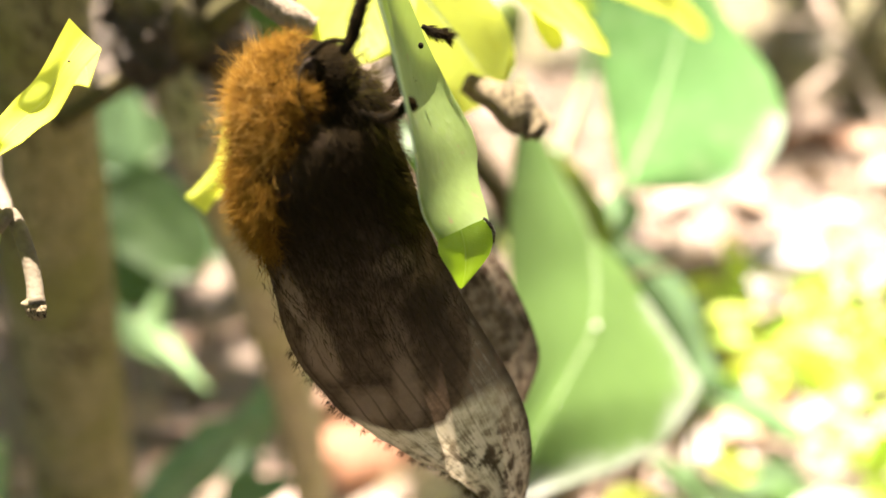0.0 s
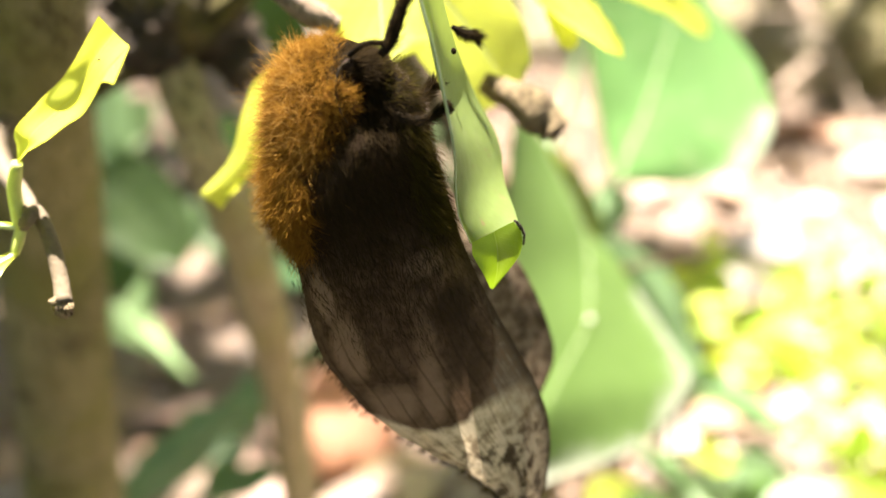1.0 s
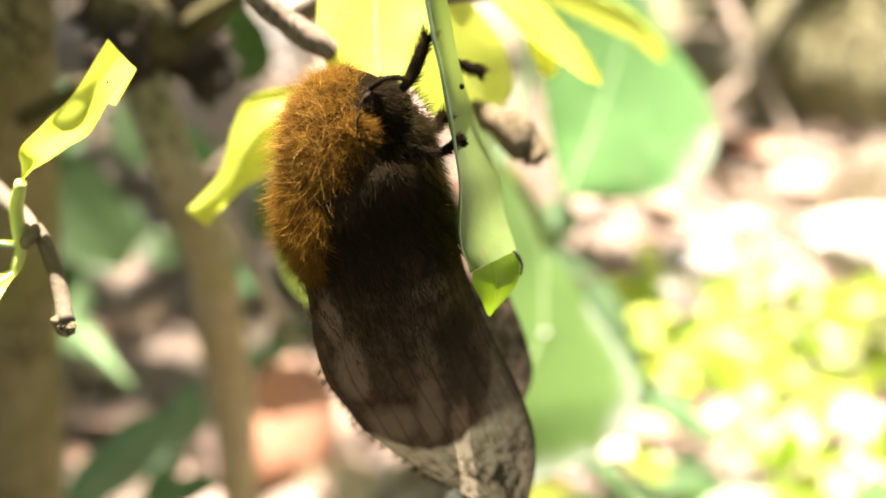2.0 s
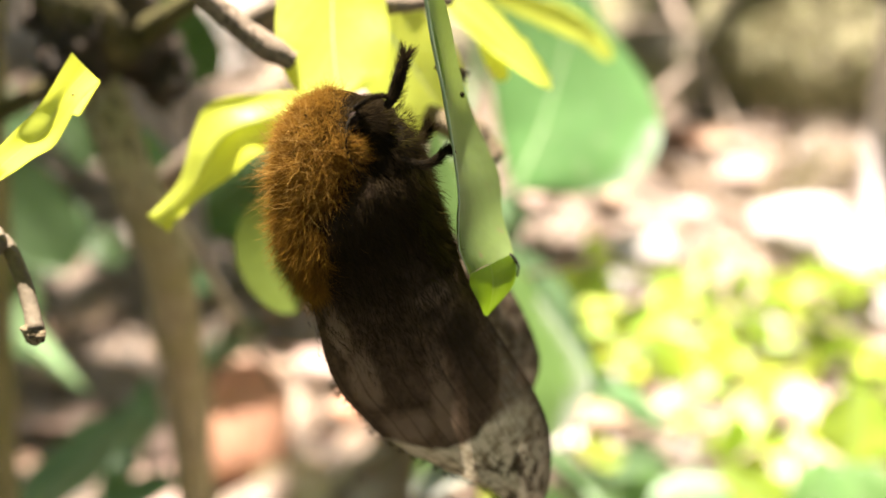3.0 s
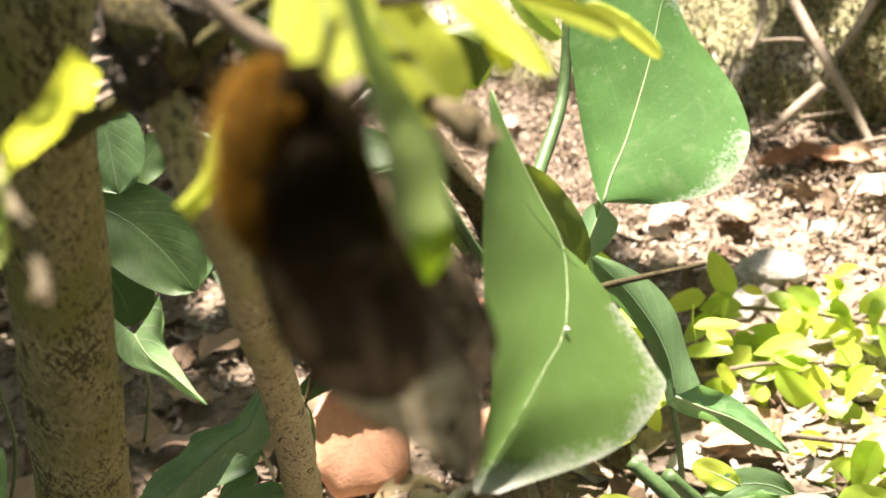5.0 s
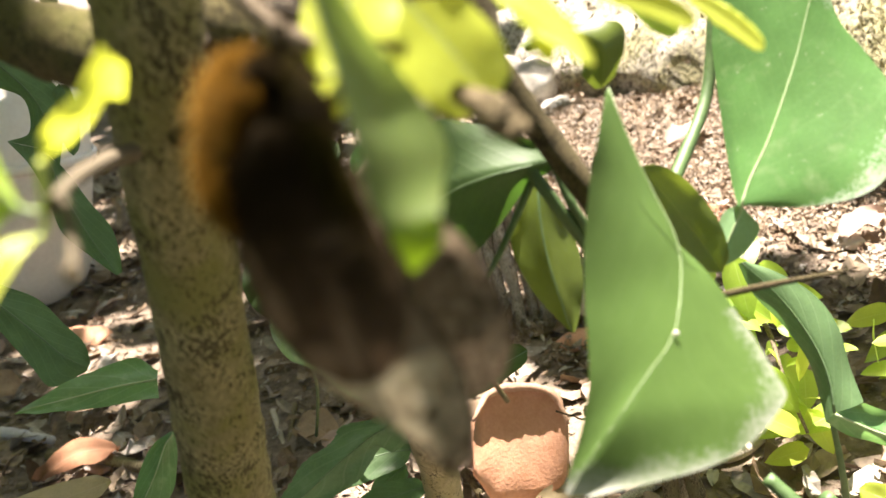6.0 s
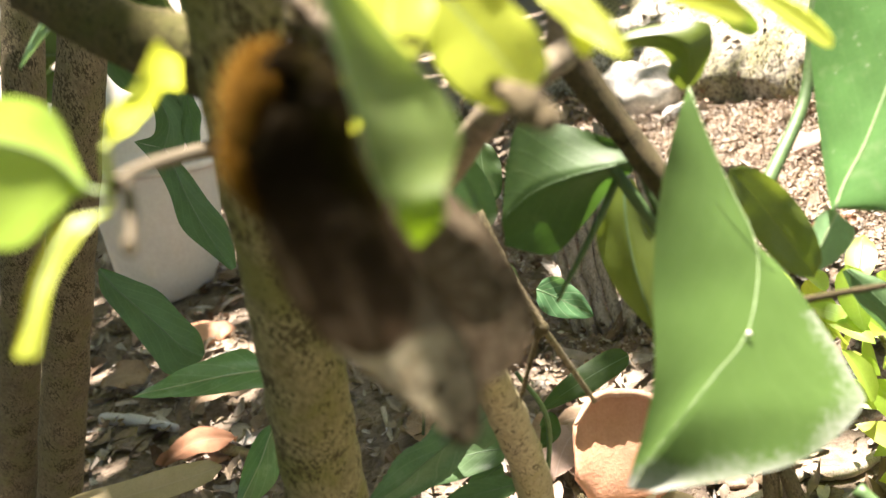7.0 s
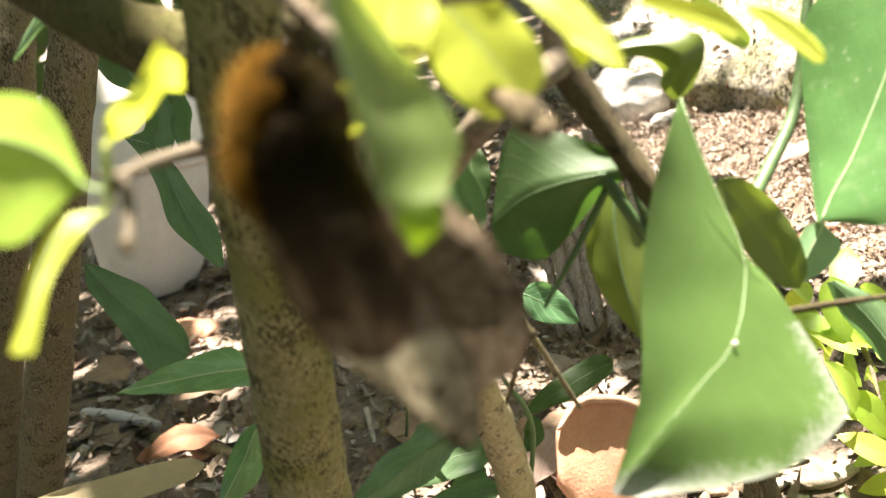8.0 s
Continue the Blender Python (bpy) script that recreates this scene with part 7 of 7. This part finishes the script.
# ---- unseen foliage added overhead and around, outside the view, to shade the place ----
def canopy():
    rng = random.Random(33)
    verts, faces = [], []

    def leafquad(p, ln, tilt):
        m = Matrix.Translation(p) @ Euler((rng.gauss(0, tilt), rng.gauss(0, tilt), rng.uniform(0, 6.28))).to_matrix().to_4x4()
        k = len(verts)
        for x, y, z in ((-0.5, 0, 0), (-0.2, -0.2, 0.03), (0.25, -0.17, 0.02), (0.5, 0, -0.05), (0.25, 0.17, 0.02), (-0.2, 0.2, 0.03)):
            verts.append(m @ (Vector((x, y, z)) * ln))
        faces.append((k, k + 1, k + 2, k + 3, k + 4, k + 5))
    made = 0
    while made < 46000:
        x, y = rng.uniform(-4, 5), rng.uniform(-4, 5)
        z = rng.uniform(1.9, 3.0)
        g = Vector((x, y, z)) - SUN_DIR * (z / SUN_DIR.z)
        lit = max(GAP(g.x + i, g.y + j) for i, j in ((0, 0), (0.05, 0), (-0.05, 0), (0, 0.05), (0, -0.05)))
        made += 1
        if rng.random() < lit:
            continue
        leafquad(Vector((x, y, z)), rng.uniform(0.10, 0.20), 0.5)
    # two small unseen leaves lower down, added to break the sun above the moth
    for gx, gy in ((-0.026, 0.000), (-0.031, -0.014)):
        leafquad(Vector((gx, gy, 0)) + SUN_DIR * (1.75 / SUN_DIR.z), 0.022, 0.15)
    for _ in range(13000):
        a = rng.uniform(0, 6.28)
        if math.cos(a) > 0.2 and rng.random() < 0.5:
            continue
        r = rng.uniform(3.6, 4.6)
        leafquad(Vector((r * math.cos(a), r * math.sin(a), rng.uniform(0.05, 2.6))), rng.uniform(0.15, 0.3), 1.2)
    me = bpy.data.meshes.new("canopy")
    me.from_pydata([tuple(v) for v in verts], [], faces)
    me.materials.append(MAT["canopy"])
    tagged(new("unseen_canopy", me), "unseen leafy tree crowns added to shade the place from above", "tree canopy", kind="stuff")


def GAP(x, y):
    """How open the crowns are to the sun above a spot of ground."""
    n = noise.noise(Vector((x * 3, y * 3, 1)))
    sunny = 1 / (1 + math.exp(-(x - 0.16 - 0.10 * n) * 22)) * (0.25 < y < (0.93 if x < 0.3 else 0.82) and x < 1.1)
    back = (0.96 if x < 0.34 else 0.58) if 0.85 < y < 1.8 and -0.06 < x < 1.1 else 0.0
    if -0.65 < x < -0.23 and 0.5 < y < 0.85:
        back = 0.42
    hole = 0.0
    # holes placed by hand so that sun reaches chosen leaves, twigs and litter
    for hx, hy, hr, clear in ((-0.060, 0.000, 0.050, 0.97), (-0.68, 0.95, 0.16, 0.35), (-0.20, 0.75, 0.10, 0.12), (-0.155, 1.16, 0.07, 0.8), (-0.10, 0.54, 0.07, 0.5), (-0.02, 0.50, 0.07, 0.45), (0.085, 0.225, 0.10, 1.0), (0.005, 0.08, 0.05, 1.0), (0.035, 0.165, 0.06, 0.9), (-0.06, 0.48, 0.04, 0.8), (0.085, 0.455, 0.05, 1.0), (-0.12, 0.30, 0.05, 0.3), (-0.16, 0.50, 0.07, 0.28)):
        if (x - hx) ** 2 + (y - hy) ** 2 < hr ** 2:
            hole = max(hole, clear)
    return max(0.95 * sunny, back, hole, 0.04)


def canopy_mat():
    m, nt, b = material("canopy")
    geo = nt.nodes.new("ShaderNodeNewGeometry")
    col = ramp(nt, geo.outputs["Random Per Island"], [(0.0, (0.05, 0.09, 0.02)), (1.0, (0.16, 0.22, 0.05))])
    nt.links.new(col, b.inputs["Base Color"])
    b.inputs["Roughness"].default_value = 0.5
    tr = nt.nodes.new("ShaderNodeBsdfTranslucent")
    tr.inputs[0].default_value = (0.30, 0.36, 0.08, 1)
    mx = nt.nodes.new("ShaderNodeMixShader")
    mx.inputs[0].default_value = 0.28
    nt.links.new(b.outputs[0], mx.inputs[1])
    nt.links.new(tr.outputs[0], mx.inputs[2])
    nt.links.new(mx.outputs[0], nt.nodes["Material Output"].inputs[0])
    return m


MAT["canopy"] = canopy_mat()
canopy()


def motions():
    # the moth and its leaf swing a little in the breeze: seconds, metres, degrees
    sway = [
        (0.0, 0.0001, 0.0002, -0.0002, 0.5, -0.3),
        (0.5, 0.0003, 0.0001, -0.0002, -0.6, -1.3),
        (1.0, -0.0000, 0.0000, 0.0000, 0.0, 0.0),
        (1.5, 0.0003, 0.0003, -0.0006, -0.5, 0.6),
        (1.7, 0.0001, 0.0002, -0.0002, 0.5, 0.7),
        (2.8, 0.0013, -0.0007, -0.0001, -0.9, -2.8),
        (3.0, 0.0034, -0.0018, -0.0001, -0.2, -4.8),
        (3.5, 0.0025, -0.0018, 0.0002, 0.9, -3.2),
        (4.0, 0.0025, -0.0008, 0.0003, -0.4, -3.9),
        (4.5, 0.0022, -0.0006, 0.0001, -1.0, -1.4),
        (5.0, 0.0012, 0.0001, -0.0001, 1.1, -0.1),
        (5.2, -0.0002, -0.0002, -0.0001, 0.3, -0.2),
        (6.3, 0.0001, -0.0004, 0.0000, -0.6, 0.6),
        (6.5, 0.0000, -0.0005, -0.0000, -0.5, 0.8),
        (7.0, -0.0004, -0.0006, -0.0000, -0.4, 1.0),
        (7.5, -0.0004, -0.0005, -0.0001, 0.2, 0.0),
        (8.0, -0.0003, -0.0003, -0.0002, -0.2, -0.5),
    ]
    home = moth.location.copy()
    walk(moth, [(t, Matrix.Translation(home + Vector((x, y, z))) @ pose(0, 0, 0, 0, ry, rz)) for t, x, y, z, rz, ry in sway])
    # seconds, metres, degrees about the upright
    leaf_sway = [
        (0.0, -0.0001, -0.0009, 0.0004, 0.0),
        (0.5, 0.0003, -0.0004, 0.0000, 1.0),
        (1.0, 0.0000, 0.0000, -0.0000, 1.0),
        (1.5, 0.0003, -0.0004, -0.0006, 0.0),
        (1.7, 0.0001, -0.0003, -0.0002, -1.0),
        (2.8, 0.0014, 0.0003, -0.0004, -5.0),
        (3.0, 0.0031, -0.0008, -0.0005, -6.0),
        (3.5, 0.0022, -0.0009, 0.0002, -5.0),
        (4.0, 0.0038, -0.0006, 0.0005, -4.0),
        (4.5, 0.0026, -0.0004, -0.0001, -2.0),
        (5.0, 0.0016, -0.0003, -0.0007, 0.0),
        (5.2, 0.0006, -0.0008, -0.0018, 0.0),
        (6.3, 0.0021, -0.0000, -0.0017, 0.0),
        (6.5, 0.0017, -0.0000, -0.0015, 0.0),
        (7.0, 0.0012, -0.0000, -0.0013, 0.0),
        (7.5, 0.0011, -0.0001, -0.0014, 0.0),
        (8.0, 0.0013, -0.0000, -0.0013, 0.0),
    ]
    base = hanging_leaf.location.copy()
    grip = Matrix.Translation((0.001, -0.012, 0))
    walk(hanging_leaf, [(t, Matrix.Translation(base + Vector((x, y, z))) @ grip @ pose(0, 0, 0, 0, 0, turn) @ grip.inverted()) for t, x, y, z, turn in leaf_sway])
    pulls = [(0.0, 0.080), (3.55, 0.080), (3.75, 0.12), (3.95, 0.28), (4.2, 0.34), (5.2, 0.37), (6.3, 0.50), (8.0, 0.52)]
    rows = []
    for t, d in pulls:
        k = max(i for i in range(len(PATH)) if PATH[i][0] <= t)
        a, b = PATH[k], PATH[min(k + 1, len(PATH) - 1)]
        f = (t - a[0]) / (b[0] - a[0]) if b[0] > a[0] else 0.0
        e = Vector(a[1]).lerp(Vector(b[1]), f)
        g = Vector(a[2]).lerp(Vector(b[2]), f)
        rows.append((t, Matrix.Translation(e + (g - e).normalized() * d)))
    walk(focus_mark, rows)


motions()
